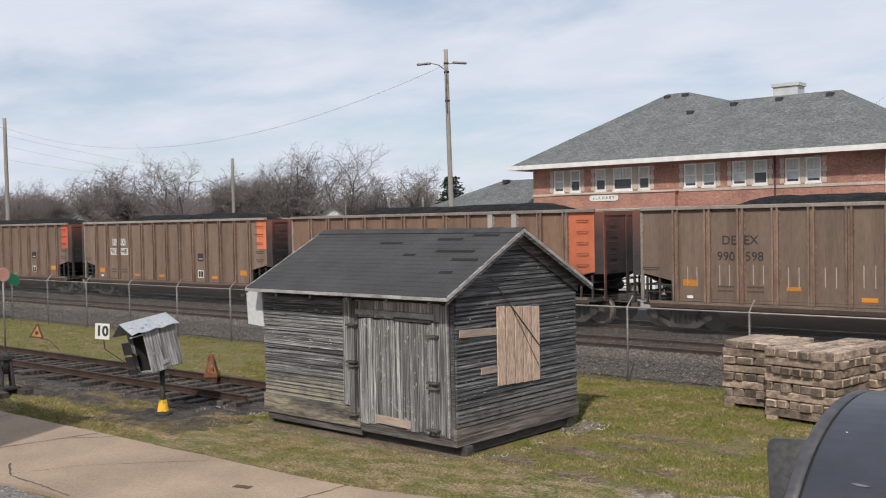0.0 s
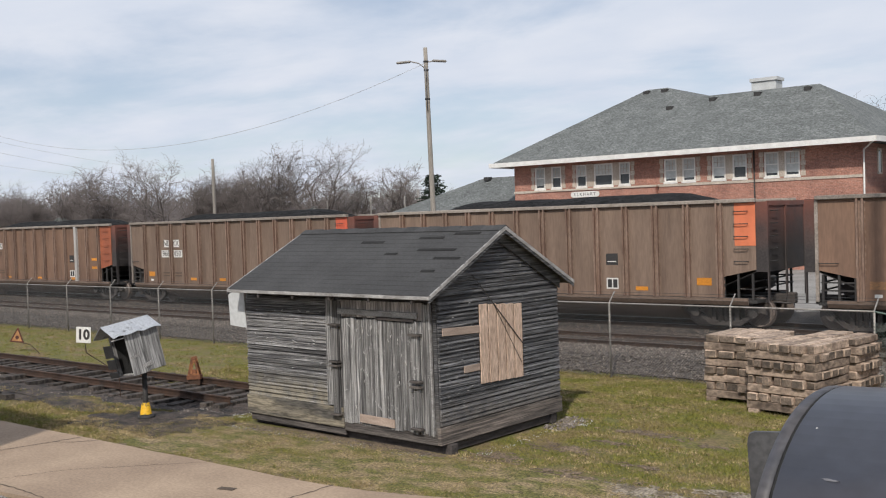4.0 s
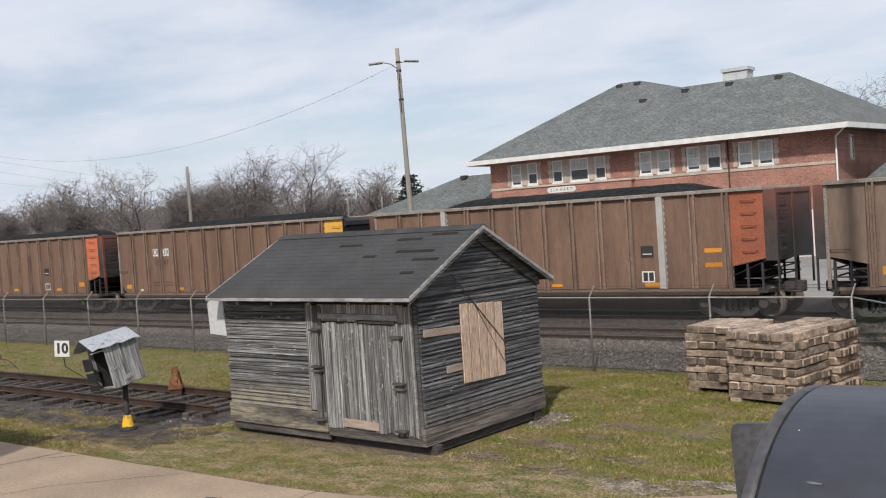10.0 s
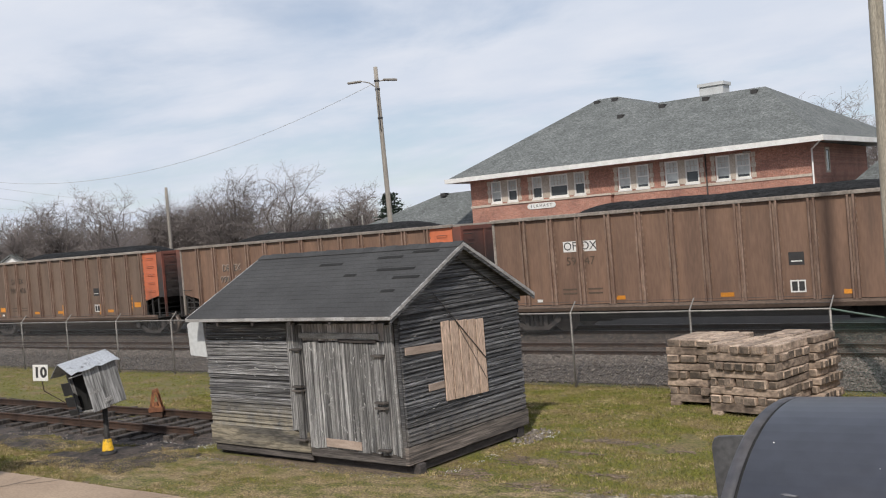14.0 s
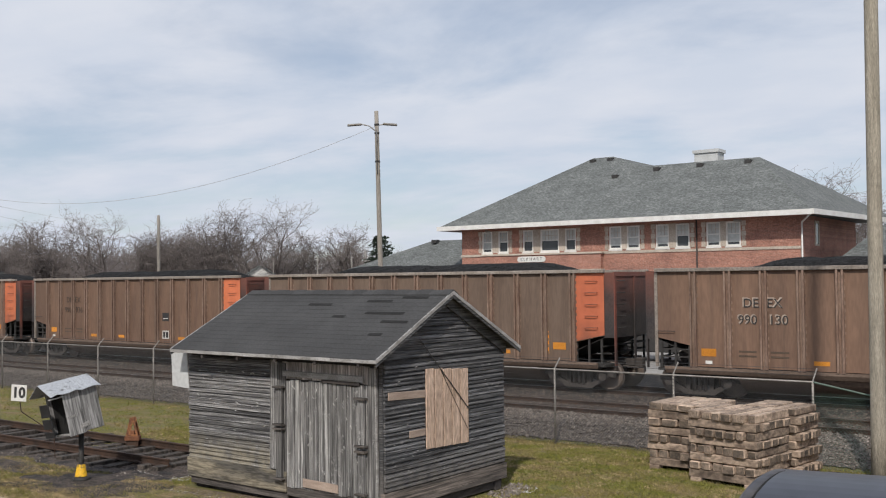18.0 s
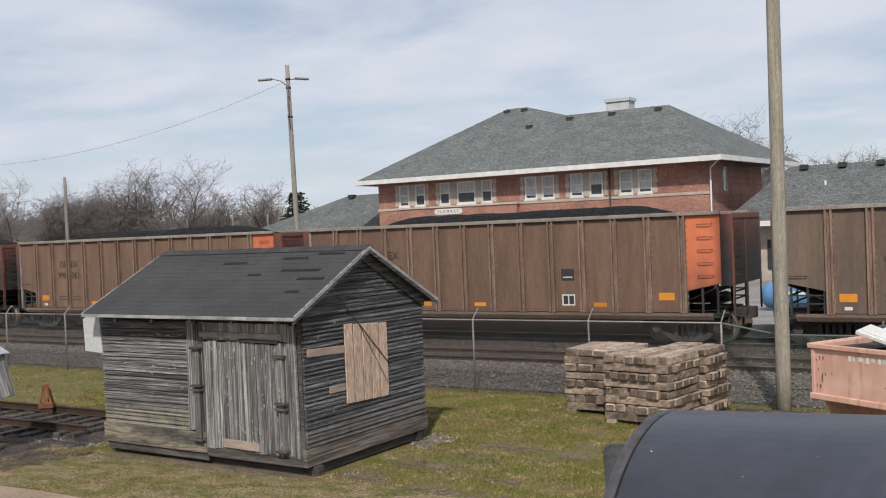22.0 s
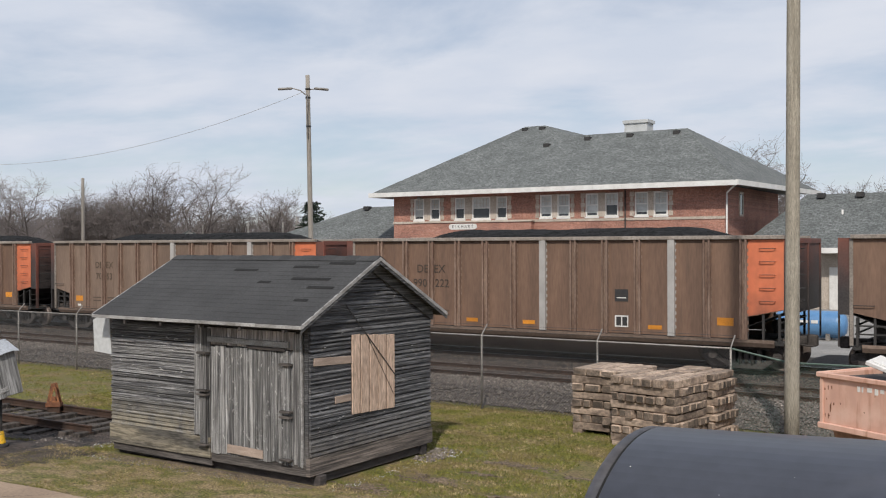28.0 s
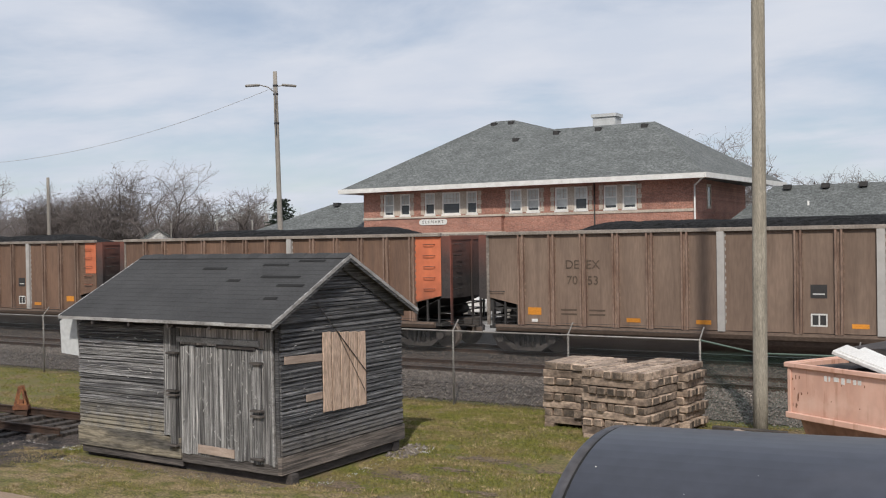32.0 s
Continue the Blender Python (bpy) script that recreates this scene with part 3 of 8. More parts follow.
def words(text, size, material, bold=0.0):
    """A flat mesh of a line of lettering, in the x-z plane facing -y, centred, drawn with the built-in font."""
    key = (text, size, material.name, bold)
    if key not in WORDS:
        cu = bpy.data.curves.new("lettering", "FONT")
        cu.body, cu.size, cu.align_x, cu.align_y, cu.extrude = text, size, "CENTER", "CENTER", 0.002
        cu.resolution_u, cu.offset = 3, bold
        ob = bpy.data.objects.new("lettering", cu)
        scene.collection.objects.link(ob)
        me = bpy.data.meshes.new_from_object(ob.evaluated_get(bpy.context.evaluated_depsgraph_get()))
        bpy.data.objects.remove(ob)
        me.transform(Matrix.Rotation(radians(90), 4, "X"))
        me.materials.clear()
        me.materials.append(material)
        WORDS[key] = me
    return WORDS[key]


def noisy(x, y, s, seed=0.0):
    return noise.noise(Vector((x * s, y * s, seed)))


# ---- ground ----
def height(x, y):
    """Level grass, then the raised bed of the main tracks, then the level yard beyond."""
    bed = min(max((y - 21.35) / 1.5, 0), 1)
    z = 0.30 * bed * bed * (3 - 2 * bed)
    if y < 21.2 and x * x + y * y < 3000:
        if x < -15.8 and 12.4 < y < 16.9:
            dip = min(1, (-15.8 - x) / 1.0) * min(1, (y - 12.4) / 1.0) * min(1, (16.9 - y) / 0.8)
            z -= 0.08 * dip
        z += 0.025 * noisy(x, y, 0.35) + 0.012 * noisy(x, y, 1.3, 5)
    return z


def sheet(xs, ys, lift=0.0, hf=height):
    bm = bmesh.new()
    grid = [[bm.verts.new((x, y, hf(x, y) + lift)) for x in xs] for y in ys]
    for j in range(len(ys) - 1):
        for i in range(len(xs) - 1):
            f = bm.faces.new((grid[j][i], grid[j][i + 1], grid[j + 1][i + 1], grid[j + 1][i]))
            f.smooth = True
    return bm


def steps(lo, hi, d):
    n = max(1, round((hi - lo) / d))
    return [lo + (hi - lo) * i / n for i in range(n + 1)]


xs = [-3000, -900, -300, -120] + steps(-60, 14, 0.5) + [30, 90, 300, 900, 3000]
ys = [-3000, -800, -200, -50] + steps(-6, 21, 0.5) + steps(21.25, 23, 0.25) + [30, 45, 90, 200, 500, 1500, 4000]
whole("ground", sheet(xs, ys), M["grass"], "patchy spring grass, green and straw coloured", "grass", kind="structure")
whole("ballast_bed", sheet([-400, -150] + steps(-60, 14, 0.5) + [60, 250], steps(21.45, 23.4, 0.25), 0.025, lambda x, y: height(x, y) + (0.03 * noisy(x, y, 2.2, 3) if y < 26 else 0)), M["ballast"], "grey crushed stone ballast under the main tracks", "ballast", kind="structure")
whole("track_bed", sheet([-400, -150] + steps(-60, 14, 0.5) + [60, 250], [23.4] + steps(23.9, 27.9, 0.5) + [33.5], 0.025, lambda x, y: height(x, y) + (0.025 * noisy(x, y, 2.2, 3) if y < 28 else 0)), M["bed"], "brown dusty ballast between the rails", "ballast", kind="structure")
# dark sheet that paints the train's shade over the greasy ballast
whole("train_bed", sheet([-400, -150] + steps(-60, 14, 0.5) + [60, 250], [27.2, 27.6, 28.2, 29.0, 30.0, 31.2, 33.0, 34.6], 0.034, lambda x, y: height(x, y) + 0.02 * noisy(x, y, 2.2, 3)), M["greasy"], "greasy ballast under the train, its shade painted dark", "ballast", kind="structure")
whole("yard", sheet([-300, -100, -50, 0, 50, 200], [33.5, 40, 48, 56, 80, 95], 0.03), M["asphalt"], "pale worn paving of the station yard", "pavement", kind="structure")

# concrete drive with a curved outer edge
def path_edge(x):
    if x < -11:
        return 10.2 + 0.02 * (x + 11) * 0.5
    k = min((x + 11) / 6.0, 1.6)
    return 10.2 + 2.45 * k ** 1.7


bm = bmesh.new()
px = steps(-70, 10, 0.8)
near = [bm.verts.new((x, 7.05 + 0.35 * math.exp(-((x + 13) / 2.5) ** 2) + 0.06 * noisy(x, 9, 1.3) if x < -10.5 else min(7.3, 7.3 - (x + 10.5) * 0.9), 0.055)) for x in px]
far = [bm.verts.new((x, path_edge(x) + 0.05 * noisy(x, 0, 1.1), 0.055)) for x in px]
for i in range(len(px) - 1):
    bm.faces.new((near[i], near[i + 1], far[i + 1], far[i]))
made = bmesh.ops.extrude_face_region(bm, geom=bm.faces[:])
for v in made["geom"]:
    if isinstance(v, bmesh.types.BMVert):
        v.co.z -= 0.16
drive = whole("concrete_drive", bm, M["concrete"], "worn tan concrete drive with cracks", "pavement", kind="structure")


def crack(points, width, material, name, label):
    """A thin crooked line lying on the concrete."""
    rnd = random.Random(str(points))
    bm = bmesh.new()
    pts = []
    for (x0, y0), (x1, y1) in zip(points, points[1:]):
        n = max(2, int(math.hypot(x1 - x0, y1 - y0) / 0.12))
        pts += [(x0 + (x1 - x0) * i / n + rnd.uniform(-0.02, 0.02), y0 + (y1 - y0) * i / n + rnd.uniform(-0.02, 0.02)) for i in range(n)]
    pts.append(points[-1])
    prev = None
    for i, (x, y) in enumerate(pts):
        a, b = pts[max(i - 1, 0)], pts[min(i + 1, len(pts) - 1)]
        dx, dy = b[0] - a[0], b[1] - a[1]
        l = math.hypot(dx, dy) or 1
        w = width * rnd.uniform(0.5, 1.3)
        pair = [bm.verts.new((x - dy / l * w * s, y + dx / l * w * s, 0.0595)) for s in (-0.5, 0.5)]
        if prev:
            bm.faces.new((prev[0], pair[0], pair[1], prev[1]))
        prev = pair
    ob = part(name, bm, material, drive, label)
    return ob


M["crack"] = surface("dark_crack", (0.10, 0.075, 0.055), (0.06, 0.045, 0.035), 0.95, 5)
for pts, w in (([(-17.5, 7.1), (-17.49, 8.47), (-17.26, 9.6), (-17.17, 10.1)], 0.03), ([(-17.26, 9.6), (-16.9, 9.75), (-16.6, 10.1)], 0.02), ([(-16.2, 7.9), (-15.4, 7.5), (-14.46, 7.5), (-13.5, 7.45)], 0.025),
               ([(-11.0, 7.4), (-10.66, 8.8), (-10.58, 10.28)], 0.03), ([(-6.6, 8.5), (-7.11, 10.32), (-7.33, 11.05)], 0.03), ([(-13.43, 10.15), (-15.0, 8.6), (-15.6, 7.4)], 0.012), ([(-20.5, 7.2), (-20.4, 10.1)], 0.02)):
    crack(pts, w, M["crack"], "crack", "dark crooked crack")
bm = bmesh.new()
box(bm, -0.14, 0.14, -0.06, 0.06, 0.05, 0.066)
part("cover_plate", bm, M["crack"], drive, "small dark cover plate", pose(-11.8, 9.26, 0, 0, 0, 15))

# ---- shed ----
SHED = pose(-10.42, 12.63, 0, 0, 0, -2.4)
W, D, RIDGE_V, RIDGE_Z, EAVE_Z = 5.08, 3.44, 1.62, 3.79, 2.72
V0, V1, U0, U1 = -0.43, 3.72, -5.10, 0.24


def roof_z(v):
    return RIDGE_Z - abs(v - RIDGE_V) * ((RIDGE_Z - EAVE_Z) / (RIDGE_V - V0))


def shed():
    rnd = random.Random(4)
    s = thing("tool_shed", "weathered grey clapboard railway tool shed with black shingle roof", "shed", SHED)
    # closed core walls behind the boards
    bm = bmesh.new()
    prism(bm, [(0.03, 0.2), (D - 0.03, 0.2), (D - 0.03, roof_z(D) - 0.12), (RIDGE_V, RIDGE_Z - 0.14), (0.03, roof_z(0.03) - 0.12)], 0, -W + 0.03, -0.03)
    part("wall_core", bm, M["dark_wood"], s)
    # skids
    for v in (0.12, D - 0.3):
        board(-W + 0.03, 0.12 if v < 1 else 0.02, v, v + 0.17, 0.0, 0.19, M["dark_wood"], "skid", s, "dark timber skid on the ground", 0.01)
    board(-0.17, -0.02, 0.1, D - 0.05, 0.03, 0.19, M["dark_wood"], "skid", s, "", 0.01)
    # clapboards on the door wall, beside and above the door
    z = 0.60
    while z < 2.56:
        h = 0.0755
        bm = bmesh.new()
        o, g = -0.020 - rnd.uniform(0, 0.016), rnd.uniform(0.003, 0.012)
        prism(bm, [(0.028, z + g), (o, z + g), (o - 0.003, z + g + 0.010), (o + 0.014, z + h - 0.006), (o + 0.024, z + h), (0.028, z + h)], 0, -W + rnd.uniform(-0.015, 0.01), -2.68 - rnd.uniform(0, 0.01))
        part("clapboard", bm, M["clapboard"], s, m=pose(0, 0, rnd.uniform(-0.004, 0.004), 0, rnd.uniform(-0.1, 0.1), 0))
        z += h
    board(-W - 0.02, -2.30, -0.058, 0.02, 0.235, 0.595, M["skirt_board"], "skirt_board", s, "broad pale mossy lower board")
    board(-W + 0.05, -2.30, -0.02, 0.02, 0.10, 0.225, M["sill_wood"], "sill_board", s)
    board(-2.295, 0.03, -0.03, 0.02, 0.185, 0.37, M["sill_wood"], "sill_board", s)
    # clapboards on the gable wall
    z = 0.50
    while z < RIDGE_Z - 0.22:
        h = 0.0745
        top = z + h
        v0, v1 = 0.0, D
        if top > roof_z(0) - 0.1:
            run = (RIDGE_Z - 0.1 - top) / ((RIDGE_Z - EAVE_Z) / (RIDGE_V - V0))
            v0, v1 = max(0.0, RIDGE_V - run), min(D, RIDGE_V + run)
        bm = bmesh.new()
        out = 0.028 + rnd.uniform(0, 0.016)
        w0, w1 = v0, v1
        if z > roof_z(0) - 0.2:
            run = (RIDGE_Z - 0.1 - z) / ((RIDGE_Z - EAVE_Z) / (RIDGE_V - V0))
            w0, w1 = max(0.0, RIDGE_V - run), min(D, RIDGE_V + run)
        g = rnd.uniform(0.003, 0.012)
        loops = []
        for zz, o, a, b in ((z + g, out, w0, w1), (z + g + 0.012, out + 0.003, w0, w1), (top - 0.008, out - 0.014, v0, v1), (top, out - 0.024, v0, v1)):
            loops.append([bm.verts.new(p) for p in ((-0.028, a, zz), (o, a, zz), (o, b, zz), (-0.028, b, zz))])
        for low, upp in zip(loops, loops[1:]):
            for i in range(4):
                bm.faces.new((low[i], low[(i + 1) % 4], upp[(i + 1) % 4], upp[i]))
        bm.faces.new(loops[0][::-1]), bm.faces.new(loops[-1])
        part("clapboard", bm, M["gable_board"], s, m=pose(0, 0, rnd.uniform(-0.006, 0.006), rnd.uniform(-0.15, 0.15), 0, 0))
        z += h
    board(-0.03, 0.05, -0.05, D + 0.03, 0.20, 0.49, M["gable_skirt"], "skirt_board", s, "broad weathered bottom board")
    # hidden walls, planked plainly
    board(-W, 0, D - 0.03, D, 0.2, 2.5, M["gable_board"], "back_wall", s)
    bm = bmesh.new()
    prism(bm, [(0.0, 0.2), (D, 0.2), (D, roof_z(D) - 0.1), (RIDGE_V, RIDGE_Z - 0.1), (0.0, roof_z(0) - 0.1)], 0, -W, -W + 0.029)
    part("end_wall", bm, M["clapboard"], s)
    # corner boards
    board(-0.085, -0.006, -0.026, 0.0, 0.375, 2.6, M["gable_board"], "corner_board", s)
    board(-0.125, -0.098, -0.055, 0.0, 0.33, 2.58, M["trim_wood"], "corner_strip", s, "pale split strip beside the door", m=pose(0, 0, 0, 0, -0.8, 0))
    # door surround
    board(-2.72, -2.545, -0.062, 0.02, 0.60, 2.56, M["door_board"], "door_post", s, "grey weathered vertical door post", m=pose(0, 0, 0, 0, 0.6, 0))
    board(-2.54, -2.31, -0.035, 0.02, 0.60, 2.54, M["stile_board"], "door_post", s)
    board(-0.315, -0.222, -0.045, 0.02, 0.36, 2.54, M["stile_board"], "door_post", s)
    board(-0.218, -0.131, -0.048, 0.02, 0.34, 2.54, M["door_board"], "door_post", s)
    for i in range(17):
        u = -2.41 + i * 0.124
        board(u, u + 0.118, -0.02, 0.02, 2.26, 2.56, M["lintel_wood"], "lintel_board", s, b=0.003)
    board(-2.38, -0.42, -0.066, -0.02, 2.29, 2.39, M["trim_wood"], "lintel_rail", s, "weathered rail over the door", m=pose(0, 0, 0, 0, 0.4, 0))
    # dark bar stands in for the shaded gap under the lintel rail
    board(-1.40, -0.50, -0.085, -0.055, 2.225, 2.275, M["dark_wood"], "door_track", s, "dark bar painting the shaded gap under the rail", m=pose(0, 0, 0, 0, 0.8, 0))
    # the plank door, in one leaf of separate planks
    door = thing("door", "grey weathered plank door", "")
    door.parent = s
    edges = [-2.30 + 1.98 * (i + rnd.uniform(-0.15, 0.15) * (0 < i < 17)) / 17 for i in range(18)]
    for i in range(17):
        bm = bmesh.new()
        box(bm, edges[i] + 0.006, edges[i + 1] - 0.006, -0.036 - rnd.uniform(0, 0.024), 0.0, 0.33 + rnd.uniform(0, 0.04), 2.24 + rnd.uniform(-0.03, 0.01))
        bevel(bm, 0.004)
        part("plank", bm, M["door_board"], door)
    # hinge stiles with dark end blocks
    for u, z0, z1 in ((-2.44, 1.42, 2.14), (-2.44, 0.46, 1.40), (-0.44, 1.22, 2.06), (-0.44, 0.42, 1.18)):
        st = thing("door_stile", "grey upright stile with dark end blocks", "")
        st.parent = s
        board(u - 0.06, u + 0.09, -0.11, -0.05, z0 + 0.04, z1 - 0.04, M["stile_board"] if u < -1 else M["door_board"], "stile_board", st)
        for z in (z0, z1 - 0.05):
            board(u - 0.10, u + 0.13, -0.16, -0.05, z, z + 0.035, M["sill_wood"], "end_block", st, "dark wooden end block")
    board(-1.86, -1.0, -0.075, -0.058, 0.36, 0.51, M["old_plank"], "patch_board", s, "tan patch board on the door foot", m=pose(0, 0, 0, 0, 1.0, 0))
    # boarded window on the gable wall
    shutter = thing("boarded_window", "window boarded over with fresh tan planks", "")
    shutter.parent = s
    # black sheet added behind the planks to paint the shade in their seams
    board(0.030, 0.037, 1.04, 2.26, 1.08, 2.36, M["black_paint"], "window_backing", shutter, b=0)
    for i in range(5):
        v = 1.03 + i * 0.247
        top = 2.455 - 0.018 * i
        bm = bmesh.new()
        box(bm, 0.040, 0.066, v + 0.010, v + 0.228, 1.075 - 0.008 * i, top)
        bevel(bm, 0.004)
        part("board", bm, M["new_board"], shutter)
    board(0.034, 0.056, -0.02, 1.02, 2.00, 2.13, M["old_plank"], "batten", s, "tan horizontal batten", m=pose(0, 0, 0.01, -2.4, 0, 0))
    board(0.034, 0.056, 0.60, 1.02, 1.32, 1.44, M["old_plank"], "batten", s)
    bm = bmesh.new()
    tube(bm, (0.075, 0.86, 2.98), (0.085, 2.26, 1.62), 0.009, n=6)
    tube(bm, (0.075, 0.78, 2.95), (0.075, 0.98, 2.90), 0.009, n=6)
    tube(bm, (0.072, 1.42, 2.44), (0.072, 2.2, 1.30), 0.006, n=5)
    part("rod", bm, M["black_paint"], s, "thin dark rod hanging across the gable")
    # pale curled splinters lifting off the old boards
    spots = [(rnd.uniform(-4.95, -2.85), 2.30 + rnd.gauss(0, 0.012), 0.9, "x") for _ in range(8)] + [(rnd.uniform(-4.95, -2.85), 1.72 + rnd.gauss(0, 0.03), 1.0, "x") for _ in range(9)] + [(rnd.uniform(-4.95, -2.85), rnd.uniform(0.9, 2.2), 0.8, "x") for _ in range(8)]
    spots += [(rnd.uniform(-2.25, -0.4), rnd.uniform(0.5, 2.15), 1.0, "door") for _ in range(34)]
    spots += [(rnd.uniform(0.1, D - 0.1), rnd.uniform(0.6, 2.6), 0.7, "gable") for _ in range(26)]
    for u, z, k, where in spots:
        bm = bmesh.new()
        a, long = rnd.uniform(-0.5, 0.5), rnd.uniform(0.05, 0.10) * k
        pts = [(long * (q / 4 - 0.5), 0.012 * k * math.sin(q * 0.8 + a * 4), 0.010 * math.sin(q * 0.785)) for q in range(5)]
        stalk(bm, [(x, -0.004 - y2, z2) for x, z2, y2 in pts], [0.002, 0.006, 0.008, 0.005, 0.002], n=5)
        if where == "gable":
            if 1.0 < u < 2.3 and 1.0 < z < 2.5 or u < 1.05 and 1.9 < z < 2.2:
                continue
            m = pose(0.040, u, z, 0, 0, 90)
        else:
            m = pose(u, -0.056 if where == "door" else -0.030, z, 0, (rnd.choice((-1, 1)) * rnd.uniform(50, 80)) if where == "door" else rnd.uniform(-25, 25), 0)
        part("splinter", bm, M["splinter"] if where != "gable" else M["shaded_splinter"], s, "", m)
    # frieze board under the back slope of the gable
    bm = bmesh.new()
    prism(bm, [(RIDGE_V + 0.02, RIDGE_Z - 0.06), (RIDGE_V + 0.02, RIDGE_Z - 0.27), (D + 0.02, roof_z(D + 0.02) - 0.26), (D + 0.02, roof_z(D + 0.02) - 0.055)], 0, 0.046, 0.078)
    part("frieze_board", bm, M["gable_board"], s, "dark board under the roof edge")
    # roof decks, rake boards and eave boards
    t = 0.05
    for sgn, va in ((-1, V0), (1, V1)):
        bm = bmesh.new()
        prism(bm, [(va, roof_z(va) - t), (RIDGE_V, RIDGE_Z - t), (RIDGE_V, RIDGE_Z), (va, roof_z(va))], 0, U0, U1 - 0.03)
        part("roof_deck", bm, M["dark_wood"], s)
        for u in (U1 - 0.028, U0 - 0.03):
            bm = bmesh.new()
            prism(bm, [(va, roof_z(va) - 0.115), (RIDGE_V, RIDGE_Z - 0.115), (RIDGE_V, RIDGE_Z - 0.05), (va, roof_z(va) - 0.05)], 0, u, u + 0.022)
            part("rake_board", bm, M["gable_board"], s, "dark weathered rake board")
            bm = bmesh.new()
            prism(bm, [(va, roof_z(va) - 0.055), (RIDGE_V, RIDGE_Z - 0.055), (RIDGE_V, RIDGE_Z + 0.008), (va, roof_z(va) + 0.008)], 0, u + 0.004, u + 0.032)
            part("rake_strip", bm, M["trim_wood"], s, "pale rake strip under the shingles")
        for u in (-4.2, -3.2, -2.2, -1.2, -0.2):
            bm = bmesh.new()
            prism(bm, [(va, roof_z(va) - 0.14), (va + (-sgn) * 0.4, roof_z(va - sgn * 0.4) - 0.14), (va - sgn * 0.4, roof_z(va - sgn * 0.4) - 0.052), (va, roof_z(va) - 0.052)], 0, u, u + 0.05)
            part("rafter", bm, M["dark_wood"], s)
    u = U0
    for w in (2.62, 1.70, 1.04):
        board(u, u + w - 0.008, V0 - 0.028, V0 - 0.002, roof_z(V0) - 0.062, roof_z(V0) - 0.004, M["trim_wood"], "eave_board", s, "pale split eave board", m=pose(0, 0, 0, 0, rnd.uniform(-0.25, 0.25), 0))
        u += w
    # shingles, course by course
    bm = bmesh.new()
    for sgn, va in ((-1, V0), (1, V1)):
        rows = 16 if sgn < 0 else 8
        for i in range(rows):
            v0 = va + (RIDGE_V - va) * (i / rows)
            v1 = va + (RIDGE_V - va) * min(1, (i + 1.12) / rows)
            u = U0 + 0.004 + (i % 2) * -0.15
            while u < U1 - 0.03:
                a, b = max(u, U0), min(u + 0.302, U1 + 0.004)
                lift = 0.006 + rnd.uniform(0, 0.004)
                if b - a > 0.03:
                    lo, hi = roof_z(v0), roof_z(v1)
                    pts = [(a, v0, lo + lift), (b - 0.004, v0, lo + lift), (b - 0.004, v1, hi + 0.003), (a, v1, hi + 0.003)]
                    top = [bm.verts.new(p) for p in pts]
                    low = [bm.verts.new((p[0], p[1], p[2] - lift - 0.001)) for p in pts[:2]]
                    bm.faces.new(top if sgn < 0 else top[::-1])
                    bm.faces.new((low[0], low[1], top[1], top[0]))
                u += 0.306
    sh = part("shingles", bm, M["shingle"], s, "black asphalt shingles, some slipped")
    tagged(sh, kind="stuff")
    for u0, i, n in ((-2.9, 12, 2), (-1.5, 13, 2), (-1.2, 10, 3), (-0.6, 8, 2), (-0.75, 14, 2), (-1.9, 9, 1), (-0.55, 5, 1), (-3.0, 15, 1)):
        v0 = V0 + (RIDGE_V - V0) * (i / 16)
        v1 = V0 + (RIDGE_V - V0) * ((i + 0.5) / 16)
        bm = bmesh.new()
        prism(bm, [(v0, roof_z(v0) + 0.012), (v1, roof_z(v1) + 0.012), (v1, roof_z(v1) + 0.017), (v0, roof_z(v0) + 0.017)], 0, u0, u0 + 0.3 * n)
        part("roof_patch", bm, M["tar"], s, "darker bare strip of roofing")
    i = 0
    u = U0
    while u < U1 - 0.02:
        bm = bmesh.new()
        e = 0.15
        w = min(0.29, U1 - u)
        prism(bm, [(RIDGE_V - e, roof_z(RIDGE_V - e) + 0.016), (RIDGE_V, RIDGE_Z + 0.016), (RIDGE_V + e, roof_z(RIDGE_V + e) + 0.016), (RIDGE_V + e, roof_z(RIDGE_V + e) + 0.024), (RIDGE_V, RIDGE_Z + 0.026 + 0.008 * (i % 2)), (RIDGE_V - e, roof_z(RIDGE_V - e) + 0.024)], 0, u, u + w)
        part("ridge_cap", bm, M["shingle"], s)
        u += 0.27
        i += 1
    # white board hung under the far end of the eave
    bm = bmesh.new()
    prism(bm, [(-5.62, 2.62), (-5.58, 1.95), (-5.06, 1.92), (-5.10, 2.3), (-5.12, 2.62)], 1, -0.045, -0.03)
    part("hanging_panel", bm, M["chimney"], s, "white panel hung at the wall's end")
    return s


shed()

